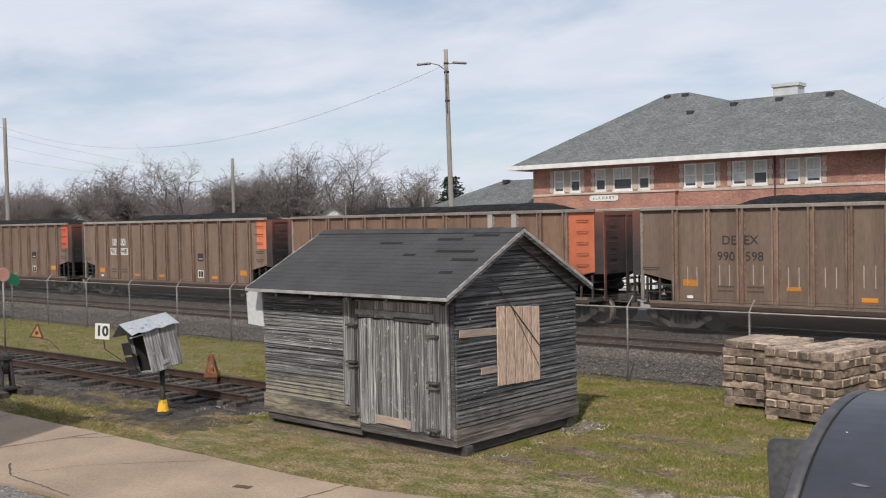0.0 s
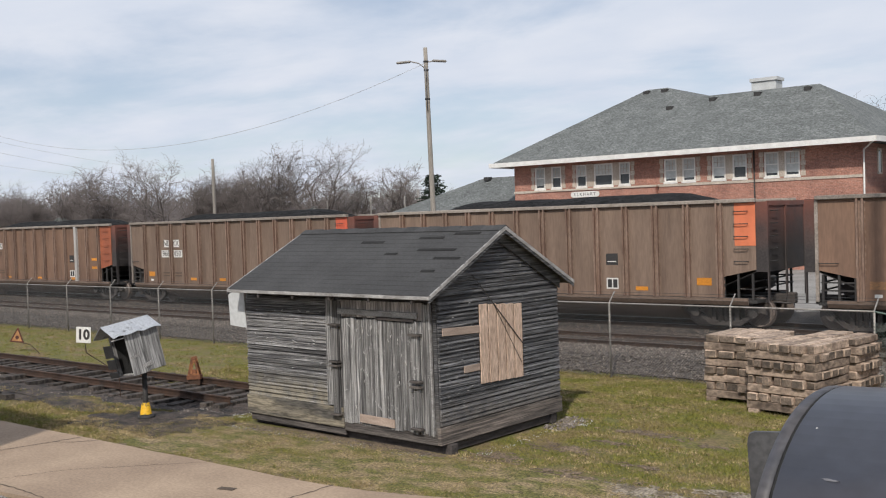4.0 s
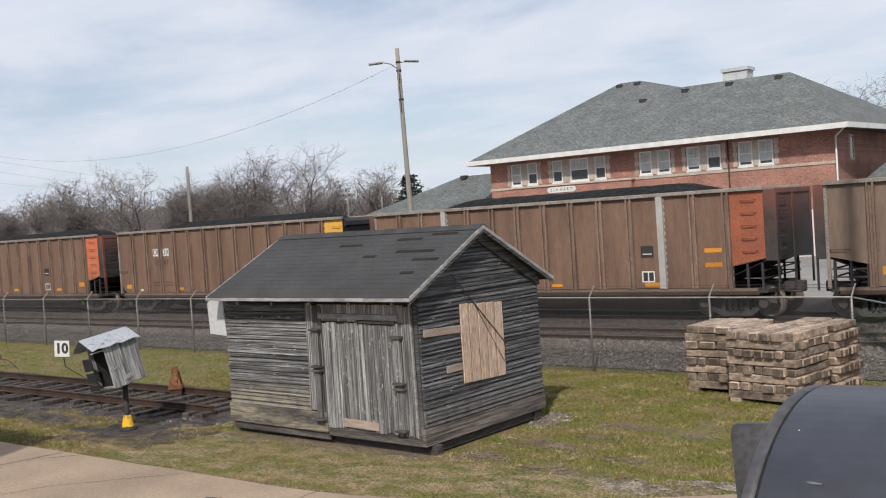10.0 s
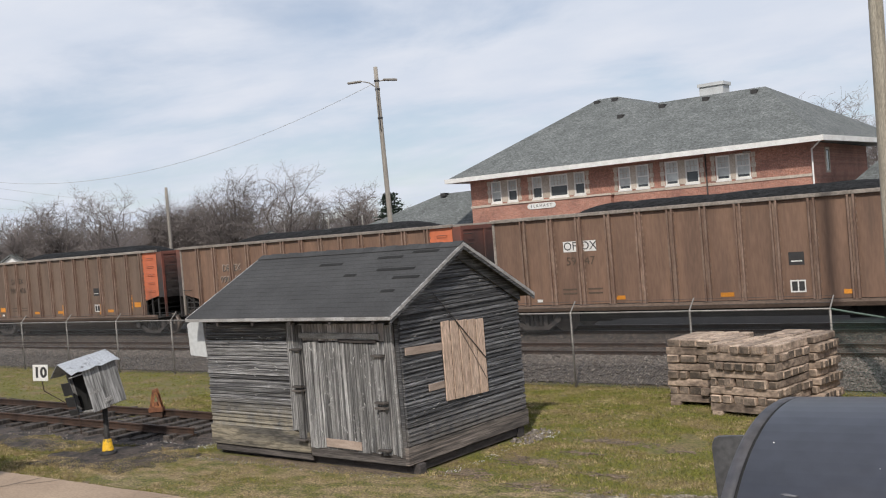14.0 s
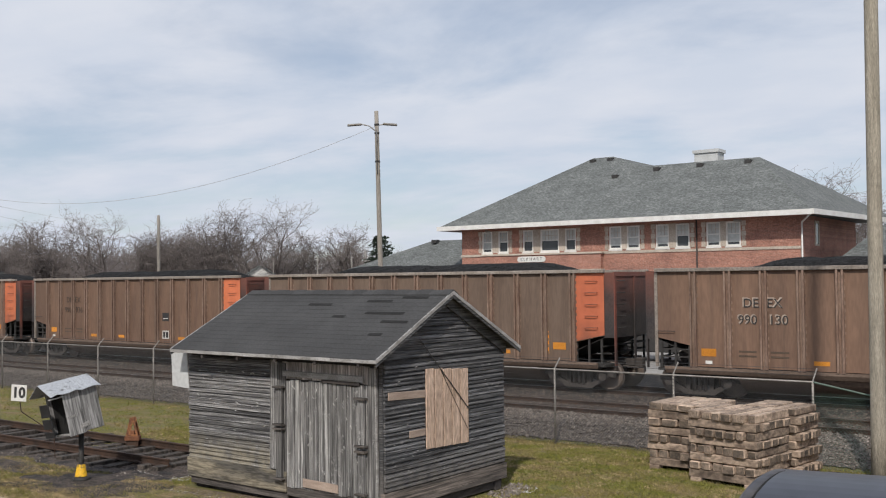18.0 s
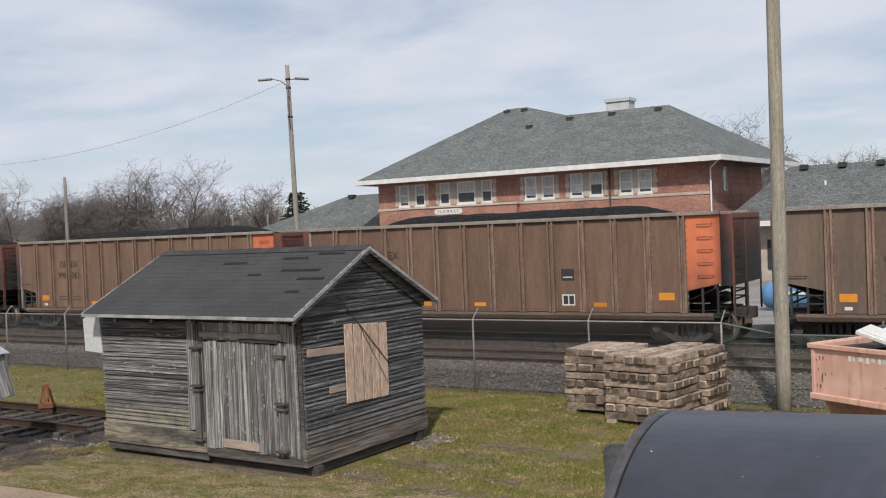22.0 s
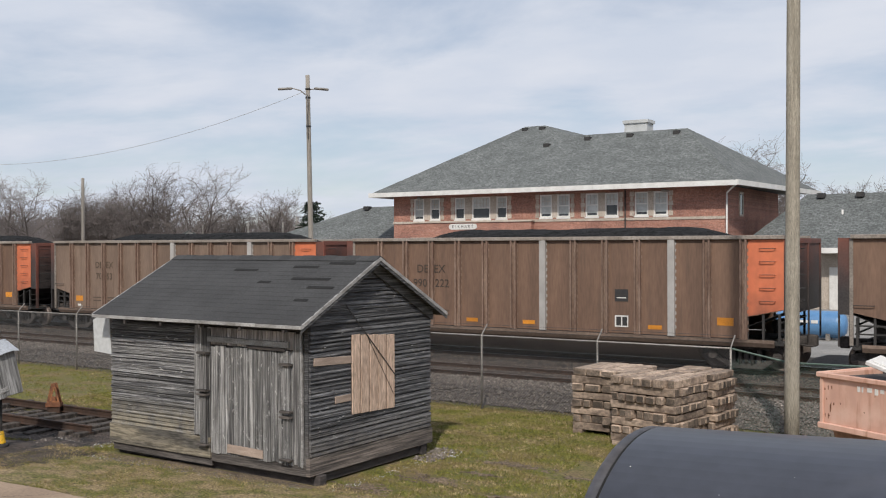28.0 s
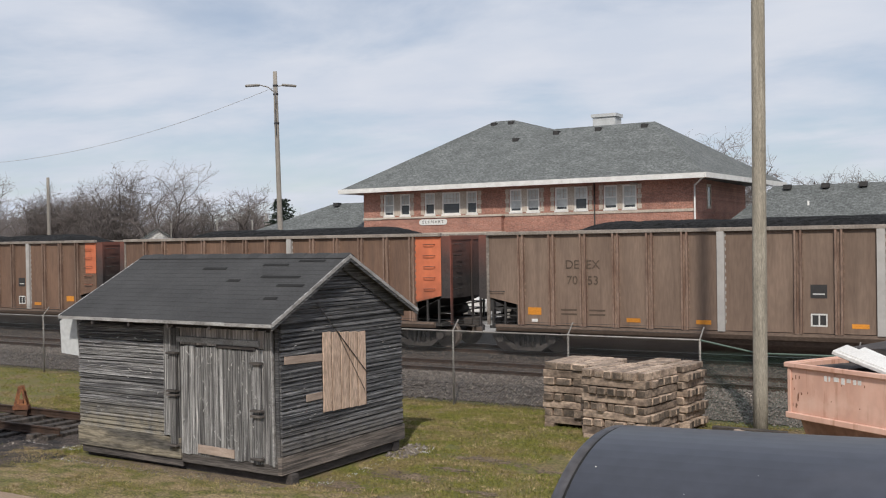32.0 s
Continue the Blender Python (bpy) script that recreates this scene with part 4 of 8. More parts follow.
# ---- chain-link fence ----
def fence():
    f = thing("chain_link_fence", "chain-link fence with galvanised posts and barbed-wire arms along the tracks", "fence")
    y = 20.95
    posts = [-5.83 - 3.03 * i for i in range(26)]
    right = [-2.7, 0.4, 3.4, 6.4, 9.4]
    tops = {}
    bm = bmesh.new()
    tube(bm, (0, 0, -0.1), (0, 0, 1.83), 0.026, n=8)
    post_mesh = mesh_of("post", bm, M["galv"])
    bm = bmesh.new()
    tube(bm, (0, 0, 1.82), (0.03, 0.22, 2.07), 0.016, n=6)
    arm_mesh = mesh_of("barb_arm", bm, M["galv"])
    for x in posts + right:
        p = put("post", post_mesh, f, m=pose(x, y, height(x, y) - (0.22 if x > -4 else 0), 0, 0, 0))
        put("barb_arm", arm_mesh, p)
    # rails and wire mesh, bay by bay
    spans = sorted(posts + right)
    for a, b in zip(spans, spans[1:]):
        lone = b > -5
        za, zb = 1.80, 1.80
        if lone:
            za, zb = (1.80 if a < -5 else 1.58), 1.58 if b < 0 else 1.64
        bm = bmesh.new()
        if a > -6 and a < -5:
            tube(bm, (a, y, 1.80), (a + 1.2, y, 1.57), 0.021, n=6)
            tube(bm, (a + 1.2, y, 1.57), (b, y, 1.58), 0.021, n=6)
        else:
            tube(bm, (a, y, za), (b, y, zb), 0.021, n=6)
        part("top_rail", bm, M["green_mesh"] if lone else M["galv"], f)
        bm = bmesh.new()
        d, r, top = 0.07, 0.0022 if lone else 0.0036, min(za, zb)
        n = int((b - a + top) / d)
        for k in range(n):
            for s in (1, -1):
                if s > 0:
                    x0, z0 = a - top + k * d, 0.04
                else:
                    x0, z0 = a + k * d, 0.04
                x1, z1 = x0 + s * (top - 0.04), top
                p, q = Vector((x0, y - 0.03, z0)), Vector((x1, y - 0.03, z1))
                for lim, low in ((a, True), (b, False)):
                    for u, v in ((p, q), (q, p)):
                        if (u.x < lim) == low and u.x != lim and (v.x - u.x):
                            if (u.x < lim and low) or (u.x > lim and not low):
                                w = (lim - u.x) / (v.x - u.x)
                                if 0 <= w <= 1:
                                    u += (v - u) * w
                if a - 0.001 <= p.x <= b + 0.001 and a - 0.001 <= q.x <= b + 0.001 and (q - p).length > 0.05:
                    tube(bm, p, q, r, n=3, caps=False)
        part("wire_mesh", bm, M["green_mesh"] if lone else M["fabric"], f, "diamond wire mesh")
    for dz, dy in ((1.92, 0.09), (1.99, 0.15), (2.05, 0.21)):
        bm = bmesh.new()
        tube(bm, (posts[-1], y + dy, dz), (posts[0], y + dy, dz), 0.004, n=4)
        part("barbed_wire", bm, M["fabric"], f)
    return f


fence()

# ---- tracks ----
def rail_mesh(x0, x1):
    bm = bmesh.new()
    prism(bm, [(-0.07, 0), (0.07, 0), (0.07, 0.015), (0.012, 0.03), (0.012, 0.125), (0.035, 0.135), (0.035, 0.165), (-0.035, 0.165), (-0.035, 0.135), (-0.012, 0.125), (-0.012, 0.03), (-0.07, 0.015)], 0, x0, x1)
    return bm


def track(name, label, y, z_top, x0, x1, tie_x0, tie_x1, gap, bright, tie_top):
    t = thing(name, label, "railway track", kind="structure")
    for s in (-1, 1):
        bm = rail_mesh(x0, x1 + (0.9 if s > 0 and not bright else 0))
        r = part("rail", bm, M["rail"], t, m=pose(0, y + s * 0.7525, z_top - 0.165))
        if bright:
            bm = bmesh.new()
            box(bm, x0, x1, -0.026, 0.026, 0.1655, 0.168)
            part("rail_head", bm, M["railhead"], r, "polished rail head")
    bm = bmesh.new()
    box(bm, -0.115, 0.115, -1.3, 1.3, -0.17, 0)
    bevel(bm, 0.012)
    tie = mesh_of("tie", bm, M["tie"] if bright else M["old_tie"])
    rnd = random.Random(name)
    x = tie_x0
    while x < tie_x1:
        wild = 1 if bright else 2.5
        put("tie", tie, t, m=pose(x, y + rnd.uniform(-0.08, 0.08) * wild, tie_top + rnd.uniform(-0.015, 0.01) * wild, 0, 0, rnd.uniform(-2, 2) * wild) @ Matrix.Diagonal((rnd.uniform(0.85, 1.1), rnd.uniform(0.95, 1.03), 1, 1)))
        x += gap * (1 if bright else rnd.uniform(0.85, 1.25))
    return t


track("track_near", "main track with rusty rails on ballast", 24.75, 0.45, -400, 250, -55, 10, 0.6, True, 0.315)
track("track_train", "main track carrying the coal train", 29.10, 0.45, -400, 250, -60, 12, 0.6, True, 0.315)
track("track_display", "short disused display track with dark ties", 14.68, 0.17, -60, -17.5, -44, -17.2, 0.58, False, 0.02)

# ---- coal train ----
PITCH, BODY, HALF, SILL, TOP = 16.18, 14.45, 1.57, 0.95, 3.80
RAIL_Z, TRACK_Y = 0.45, 29.10
POSTS = [1.14 + 1.02 * i for i in range(13)]
CUT = 1.07
OUT = 0.32


def shared_car_meshes():
    g = {}
    # side sheet with both lower ends cut away on the slant
    side = [(0.0, 1.76), (CUT, 1.53), (CUT, SILL), (BODY - CUT, SILL), (BODY - CUT, 1.53), (BODY, 1.76), (BODY, TOP - 0.1), (0.0, TOP - 0.1)]
    for key, mat in (("side_tan", "tan_car"), ("side_brown", "brown_car")):
        bm = bmesh.new()
        prism(bm, side, 1, -0.02, 0.0)
        g[key] = mesh_of("side_sheet", bm, M[mat])
    flat = [(0.0, 1.35), (0.35, SILL), (BODY - 0.35, SILL), (BODY, 1.35), (BODY, TOP - 0.1), (0.0, TOP - 0.1)]
    bm = bmesh.new()
    prism(bm, flat, 1, -0.02, 0.0)
    g["side_flat"] = mesh_of("side_sheet", bm, M["brown_car"])
    for key, mat in (("post_tan", "post_rust"), ("post_brown", "post_rust"), ("post_light", "post_light")):
        bm = bmesh.new()
        box(bm, -0.10, -0.045, -0.12, 0.0, SILL - 0.02, TOP - 0.10)
        box(bm, 0.045, 0.10, -0.12, 0.0, SILL - 0.02, TOP - 0.10)
        box(bm, -0.045, 0.045, -0.05 if mat != 'post_light' else -0.125, 0.0, SILL - 0.02, TOP - 0.10)
        for i in range(13):
            z = SILL + 0.2 + i * 0.2
            box(bm, 0.10, 0.13, -0.035, -0.004, z, z + 0.09)
        g[key] = mesh_of("side_post", bm, M[mat])
    bm = bmesh.new()
    box(bm, -0.03, BODY + 0.03, -0.13, 0.03, TOP - 0.11, TOP)
    bevel(bm, 0.012)
    g["chord"] = mesh_of("top_chord", bm, M["chord"])
    bm = bmesh.new()
    prism(bm, [(-0.09, SILL - 0.02), (0.02, SILL - 0.02), (0.02, SILL - 0.18), (-0.02, SILL - 0.22), (-0.09, SILL - 0.10)], 0, 0.25, BODY - 0.25)
    g["sill"] = mesh_of("side_sill", bm, M["belly"])
    bm = bmesh.new()
    box(bm, -0.02, OUT, -HALF, HALF, 1.7, TOP - 0.1)
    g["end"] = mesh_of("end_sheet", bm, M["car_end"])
    bm = bmesh.new()
    box(bm, OUT, OUT + 0.03, -HALF, HALF, TOP - 0.22, TOP - 0.08)
    g["end_rail"] = mesh_of("end_rail", bm, M["car_end"])
    bm = bmesh.new()
    box(bm, OUT, OUT + 0.035, -0.06, 0.06, SILL - 0.1, TOP - 0.22)
    g["corner_post"] = mesh_of("corner_post", bm, M["car_end"])
    bm = bmesh.new()
    box(bm, OUT, OUT + 0.035, -0.06, 0.06, SILL - 0.1, TOP - 0.22)
    g["corner_orange"] = mesh_of("corner_post", bm, M["dull_red"])
    bm = bmesh.new()
    box(bm, -0.02, 0.0, -HALF, HALF, 1.2, TOP - 0.1)
    g["end_slat"] = mesh_of("end_sheet", bm, M["slat_end"])
    bm = bmesh.new()
    prism(bm, [(0.0, 0), (0.14, 0.06), (0.14, 0.22), (0.0, 0.34)], 1, -HALF + 0.06, HALF - 0.06)
    g["end_rib"] = mesh_of("end_rib", bm, M["slat_end"])
    bm = bmesh.new()
    prism(bm, [(0.0, 1.70), (0.03, 1.70), (1.75, SILL + 0.02), (1.72, SILL + 0.02)], 1, -HALF + 0.02, HALF - 0.02)
    g["slope"] = mesh_of("slope_sheet", bm, M["car_dark"])
    bm = bmesh.new()
    n, r = 16, 1.545
    ring = [(r * math.cos(math.pi + math.pi * i / n), SILL - 0.12 + 0.70 * math.sin(math.pi + math.pi * i / n)) for i in range(n + 1)]
    prism(bm, ring, 0, 2.4, BODY - 2.4)
    g["tub_tan"] = mesh_of("belly", bm, M["belly"])
    # flat car: dark trough added to fill in the shade under its body
    bm = bmesh.new()
    prism(bm, [(-1.3, SILL), (-1.0, 0.42), (1.0, 0.42), (1.3, SILL)], 0, 3.4, BODY - 3.4)
    g["tub_shade_fill"] = mesh_of("belly", bm, M["car_dark"])
    bm = bmesh.new()
    box(bm, 0.15, BODY - 0.15, -0.35, 0.35, 0.50, SILL - 0.05)
    for x in (0.3, 2.3, BODY - 2.3, BODY - 0.3):
        box(bm, x - 0.12, x + 0.12, -HALF + 0.08, HALF - 0.08, SILL - 0.22, SILL - 0.06)
    g["frame"] = mesh_of("underframe", bm, M["car_dark"])
    bm = bmesh.new()
    box(bm, 0.75, 3.6, -0.62, 0.62, 0.30, 0.86)
    g["rigging"] = mesh_of("brake_rigging", bm, M["car_dark"])
    bm = bmesh.new()
    tube(bm, (0, -0.35, 0.78), (0, 0.35, 0.78), 0.18, n=12)
    g["reservoir"] = mesh_of("air_reservoir", bm, M["truck"])
    # coal heap
    bm = bmesh.new()
    rnd = random.Random(9)
    nx, ny = 44, 9
    grid = []
    for j in range(ny + 1):
        row = []
        for i in range(nx + 1):
            x, y = 0.15 + (BODY - 0.3) * i / nx, (-1 + 2 * j / ny) * (HALF - 0.09)
            e = max(0.0, min(1, (x - 1.2) / 2.6)) * max(0.0, min(1, (BODY - 1.0 - x) / 1.9))
            e = e * e * (3 - 2 * e)
            z = TOP - 0.22 + 0.48 * e * (1 - (y / HALF) ** 2) ** 0.7 + rnd.uniform(-0.025, 0.03)
            row.append(bm.verts.new((x, y, z)))
        grid.append(row)
    for j in range(ny):
        for i in range(nx):
            bm.faces.new((grid[j][i], grid[j][i + 1], grid[j + 1][i + 1], grid[j + 1][i]))
    g["coal"] = mesh_of("coal_load", bm, M["coal"])
    # bent rungs
    for key, mat in (("ladder_orange", "orange"), ("ladder_dark", "car_dark"), ("ladder_yellow", "yellow"), ("ladder_red", "dull_orange")):
        bm = bmesh.new()
        stalk(bm, [(-0.2, 0.0, 0), (-0.2, -0.07, 0), (-0.17, -0.085, 0), (0.17, -0.085, 0), (0.2, -0.07, 0), (0.2, 0.0, 0)], [0.014] * 6, n=5)
        g[key] = mesh_of("rung", bm, M[mat])
    bm = bmesh.new()
    for z in (1.95,):
        tube(bm, (-0.25, -0.07, z), (0.25, -0.07, z), 0.012, n=5)
        for x in (-0.25, 0.25):
            tube(bm, (x, -0.07, z), (x, 0.0, z), 0.012, n=5)
    g["grab"] = mesh_of("grab_iron", bm, M["car_dark"])
    bm = bmesh.new()
    box(bm, -0.06, 0.03, -0.05, 0.02, SILL - 0.05, TOP - 0.12)
    for i in range(12):
        box(bm, -0.03, 0.0, -0.062, -0.05, 1.0 + 0.22 * i, 1.04 + 0.22 * i)
    g["strip"] = mesh_of("corner_strip", bm, M["chord"])
    bm = bmesh.new()
    for x in (0.12, 0.55, 0.98):
        box(bm, x - 0.03, x + 0.03, -HALF, -HALF + 0.06, SILL - 0.1, 1.64)
        box(bm, x - 0.03, x + 0.03, HALF - 0.06, HALF, SILL - 0.1, 1.64)
    for z in (1.2, 1.42):
        box(bm, 0.1, 1.0, -HALF + 0.005, -HALF + 0.045, z - 0.02, z + 0.02)
        box(bm, 0.06, 0.1, -HALF, HALF, z - 0.02, z + 0.02)
    box(bm, 0.0, 1.2, -HALF, HALF, SILL - 0.16, SILL - 0.08)
    g["stand"] = mesh_of("end_platform", bm, M["car_dark"])
    bm = bmesh.new()
    box(bm, -0.32, 0.3, -0.11, 0.11, 0.72, 0.96)
    box(bm, -0.56, -0.30, -0.16, 0.13, 0.68, 1.0)
    bevel(bm, 0.03)
    tube(bm, (-0.5, 0.25, 0.7), (0.1, 0.3, 0.75), 0.03, n=6)
    g["coupler"] = mesh_of("coupler", bm, M["truck"])
    # truck side frame and wheelset
    bm = bmesh.new()
    prism(bm, [(-1.22, 0.44), (-1.22, 0.62), (-0.5, 0.80), (0.5, 0.80), (1.22, 0.62), (1.22, 0.44), (0.5, 0.62), (-0.5, 0.62)], 1, -0.08, 0.07)
    prism(bm, [(-1.06, 0.47), (-0.44, 0.08), (0.44, 0.08), (1.06, 0.47), (0.90, 0.50), (0.36, 0.22), (-0.36, 0.22), (-0.90, 0.50)], 1, -0.075, 0.065)
    for x in (-0.36, 0.36):
        box(bm, x - 0.06, x + 0.06, -0.07, 0.06, 0.18, 0.66)
    g["frame_side"] = mesh_of("side_frame", bm, M["truck"])
    bm = bmesh.new()
    for x in (-0.17, 0.0, 0.17):
        tube(bm, (x, -0.03, 0.18), (x, -0.03, 0.62), 0.06, n=8)
    g["springs"] = mesh_of("spring_group", bm, M["truck"])
    bm = bmesh.new()
    tube(bm, (0, -0.15, 0), (0, -0.01, 0), 0.13, 0.11, n=10)
    g["cap"] = mesh_of("bearing_cap", bm, M["truck"])
    bm = bmesh.new()
    tube(bm, (0, -1.0, 0), (0, 1.0, 0), 0.08, n=10)
    for s in (-1, 1):
        tube(bm, (0, s * 0.69, 0), (0, s * 0.72, 0), 0.47, n=28)
        tube(bm, (0, s * 0.72, 0), (0, s * 0.83, 0), 0.455, 0.45, n=28)
        tube(bm, (0, s * 0.80, 0), (0, s * 0.845, 0), 0.17, n=14)
        ring = [(0.42 * math.cos(math.tau * i / 24), s * 0.83, 0.42 * math.sin(math.tau * i / 24)) for i in range(25)]
        for a, b in zip(ring, ring[1:]):
            tube(bm, a, b, 0.03, n=4, caps=False)
        for k in range(3):
            a = k * 2.094
            tube(bm, (0.29 * math.cos(a), s * 0.822, 0.29 * math.sin(a)), (0.29 * math.cos(a), s * 0.83, 0.29 * math.sin(a)), 0.05, n=8)
    g["wheelset"] = mesh_of("wheelset", bm, M["wheel"])
    bm = bmesh.new()
    box(bm, -0.2, 0.2, -0.95, 0.95, 0.45, 0.66)
    g["bolster"] = mesh_of("bolster", bm, M["truck"])
    for key, mat in (("patch_yellow", "reflector"), ("patch_faded", "faded_yellow"), ("patch_white", "white_paint"), ("patch_black", "black_paint"), ("patch_faint", "faint_paint"), ("patch_pink", "pink")):
        bm = bmesh.new()
        box(bm, -0.5, 0.5, -0.004, 0.0, -0.5, 0.5)
        g[key] = mesh_of("patch", bm, M[mat])
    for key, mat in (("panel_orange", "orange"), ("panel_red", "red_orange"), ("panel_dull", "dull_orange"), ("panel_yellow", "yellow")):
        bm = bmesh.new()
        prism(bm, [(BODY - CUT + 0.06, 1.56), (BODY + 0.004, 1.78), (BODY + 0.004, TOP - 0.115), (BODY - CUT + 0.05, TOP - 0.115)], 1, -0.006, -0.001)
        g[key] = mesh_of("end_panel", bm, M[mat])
        bm = bmesh.new()
        box(bm, BODY - 0.62, BODY + 0.004, -0.006, -0.001, 2.45, TOP - 0.115)
        g[key + "_half"] = mesh_of("end_panel", bm, M[mat])
        bm = bmesh.new()
        box(bm, BODY - 1.2, BODY + 0.004, -0.006, -0.001, SILL, TOP - 0.115)
        g[key + "_full"] = mesh_of("end_panel", bm, M[mat])
    return g


G = shared_car_meshes()
FACE = -HALF - 0.023


def coal_car(spec):
    c = thing("coal_car", spec["label"], "coal wagon", group="coal train")
    tone, flat = spec.get("tone", "tan"), spec.get("flat", False)
    for s in (-1, 1):
        turn = pose(0, s * HALF, 0) if s < 0 else pose(BODY, HALF, 0, 0, 0, 180)
        put("side_sheet", G["side_flat"] if flat else G["side_" + tone], c, "ribbed steel side", turn)
        put("top_chord", G["chord"], c, "", turn)
        put("side_sill", G["sill"], c, "", turn)
        for i, x in enumerate(POSTS):
            if s > 0:
                x = BODY - x
            light = s < 0 and i in spec.get("light", ())
            p = G["post_light"] if light else G["post_" + tone]
            put("side_post", p, c, "bare pale metal post" if light else "", pose(x, s * HALF, 0, 0, 0, 0 if s < 0 else 180))
    for x, a in ((0, 180), (BODY, 0)):
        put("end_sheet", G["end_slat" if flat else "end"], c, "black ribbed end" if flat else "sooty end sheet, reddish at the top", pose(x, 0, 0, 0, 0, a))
        if flat:
            for i in range(5):
                put("end_rib", G["end_rib"], c, "", pose(x, 0, 1.4 + 0.5 * i, 0, 0, a))
        else:
            put("end_rail", G["end_rail"], c, "", pose(x, 0, 0, 0, 0, a))
            for y in (-HALF + 0.06, -0.1 if a == 0 else 0.1, HALF - 0.06):
                bright = a == 0 and y < -1 and spec.get("end") == "orange"
                put("corner_post", G["corner_orange" if bright else "corner_post"], c, "red-orange corner post" if bright else "", pose(x, y, 0, 0, 0, a))
        turn = pose(x, 0, 0, 0, 0, 0 if a else 180)
        put("slope_sheet", G["slope"], c, "", turn)
        put("end_platform", G["stand"], c, "", turn)
        put("coupler", G["coupler"], c, "", turn)
        put("brake_rigging", G["rigging"], c, "", turn)
        put("air_reservoir", G["reservoir"], c, "", turn @ pose(0.62, -0.7, 0.42))
    # the flat car has no belly pan, only the added dark trough
    put("belly", G["tub_shade_fill" if flat else "tub_tan"], c, "rounded belly pan")
    put("underframe", G["frame"], c)
    put("coal_load", G["coal"], c, "heaped black coal", pose(spec.get("heap", 0.0), 0, 0))
    trucks = []
    for x in (1.12, BODY - 1.12):
        t = new("truck")
        t.parent, t.matrix_basis = c, pose(x, 0, 0)
        for s in (-1, 1):
            put("side_frame", G["frame_side"], t, "", pose(0, s * 1.12, 0))
            put("spring_group", G["springs"], t, "", pose(0, s * 1.12, 0, 0, 0, 0 if s < 0 else 180))
            for w in (-0.89, 0.89):
                put("bearing_cap", G["cap"], t, "", pose(w, s * 1.19, 0.46, 0, 0, 0 if s < 0 else 180))
        put("bolster", G["bolster"], t)
        for w in (-0.89, 0.89):
            trucks.append(put("wheelset", G["wheelset"], t, "", pose(w, 0, 0.46)))
    # painted end at the leading corner, ladders
    end = spec.get("end")
    if end:
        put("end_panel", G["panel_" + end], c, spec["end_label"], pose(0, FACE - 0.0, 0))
    lad = spec.get("ladder", "ladder_orange")
    for key, m in ((lad, pose(BODY - 0.42 if not flat else BODY - 0.3, FACE - 0.003, 0)), ("ladder_dark", pose(BODY + (0.02 if flat else OUT + 0.02), -HALF + 0.42, 0, 0, 0, 90))):
        ladder = new("ladder")
        ladder.parent, ladder.matrix_basis = c, m
        for i in range(5):
            put("rung", G[key], ladder, "", pose(0, 0, 2.0 + 0.36 * i))
    put("grab_iron", G["grab"], c, "", pose(0.3, FACE, 0))
    put("corner_strip", G["strip"], c, "pale riveted corner strip", pose(0, -HALF, 0))

    def patch(kind, x, z, w, h, label="", out=0.0):
        put("patch", G["patch_" + kind], c, label, pose(x, FACE - out, z) @ Matrix.Diagonal((w, 1, h, 1)))

    for x in spec.get("yellow", ((CUT + 0.5, 1.36, 0.44, 0.22), (4.71, 1.16, 0.42, 0.12), (6.75, 1.16, 0.42, 0.12), (10.83, 1.16, 0.42, 0.12), (12.87, 1.40, 0.46, 0.22))):
        patch("faded" if spec.get("faded") else "yellow", *x, "faded yellow reflector patch" if spec.get("faded") else "yellow reflector patch")
    lx, lz = spec.get("mark_x", 3.15), spec.get("mark_z", 2.77)
    ink = M[spec.get("ink", "black_paint")]
    for row, (left, right) in enumerate(spec.get("marks", ())):
        z = lz - row * spec.get("row", 0.47)
        for side, text in ((-1, left), (1, right)):
            if not text:
                continue
            w = 0.20 * len(text)
            x = lx + side * (0.13 + w / 2)
            if row in spec.get("plates", ()):
                patch("white", x, z, w + 0.10, 0.33, "white number plate", 0.0)
            if spec.get("shaded"):
                put("lettering", words(text, 0.37, M["chalk"], 0.012), c, "pale edge of the lettering", pose(x - 0.025, FACE - 0.006, z + 0.02))
            put("lettering", words(text, 0.37, M["black_paint"] if row in spec.get("plates", ()) else ink), c, "", pose(x, FACE - 0.011, z))
    for dz in (0, 1):
        for x in (lx - 0.45, lx + 0.45):
            patch("faint", x, 1.42 - 0.13 * dz, 0.5, 0.05)
    # service stencils
    bx = spec.get("stencil", 9.81)
    patch("black", bx, 2.06, 0.42, 0.36, "black stencil panel")
    patch("white", bx, 1.99, 0.3, 0.03, "", 0.003)
    patch("white", bx, 1.30, 0.42, 0.34, "white-framed stencil panel")
    patch("black", bx - 0.09, 1.30, 0.15, 0.26, "", 0.003)
    patch("black", bx + 0.10, 1.30, 0.15, 0.26, "", 0.003)
    patch("white", CUT + 0.5, 1.08, 0.2, 0.09)
    for x, z, w, h in spec.get("chalk", ()):
        put("chalk_bar", CHALK, c, "pale chalk scrawl", pose(x, FACE - 0.002, z) @ Matrix.Diagonal((w, 1, h, 1)))
    if spec.get("pink"):
        patch("pink", CUT + 0.95, 1.42, 0.13, 0.13, "pink reflector")
    return c, trucks


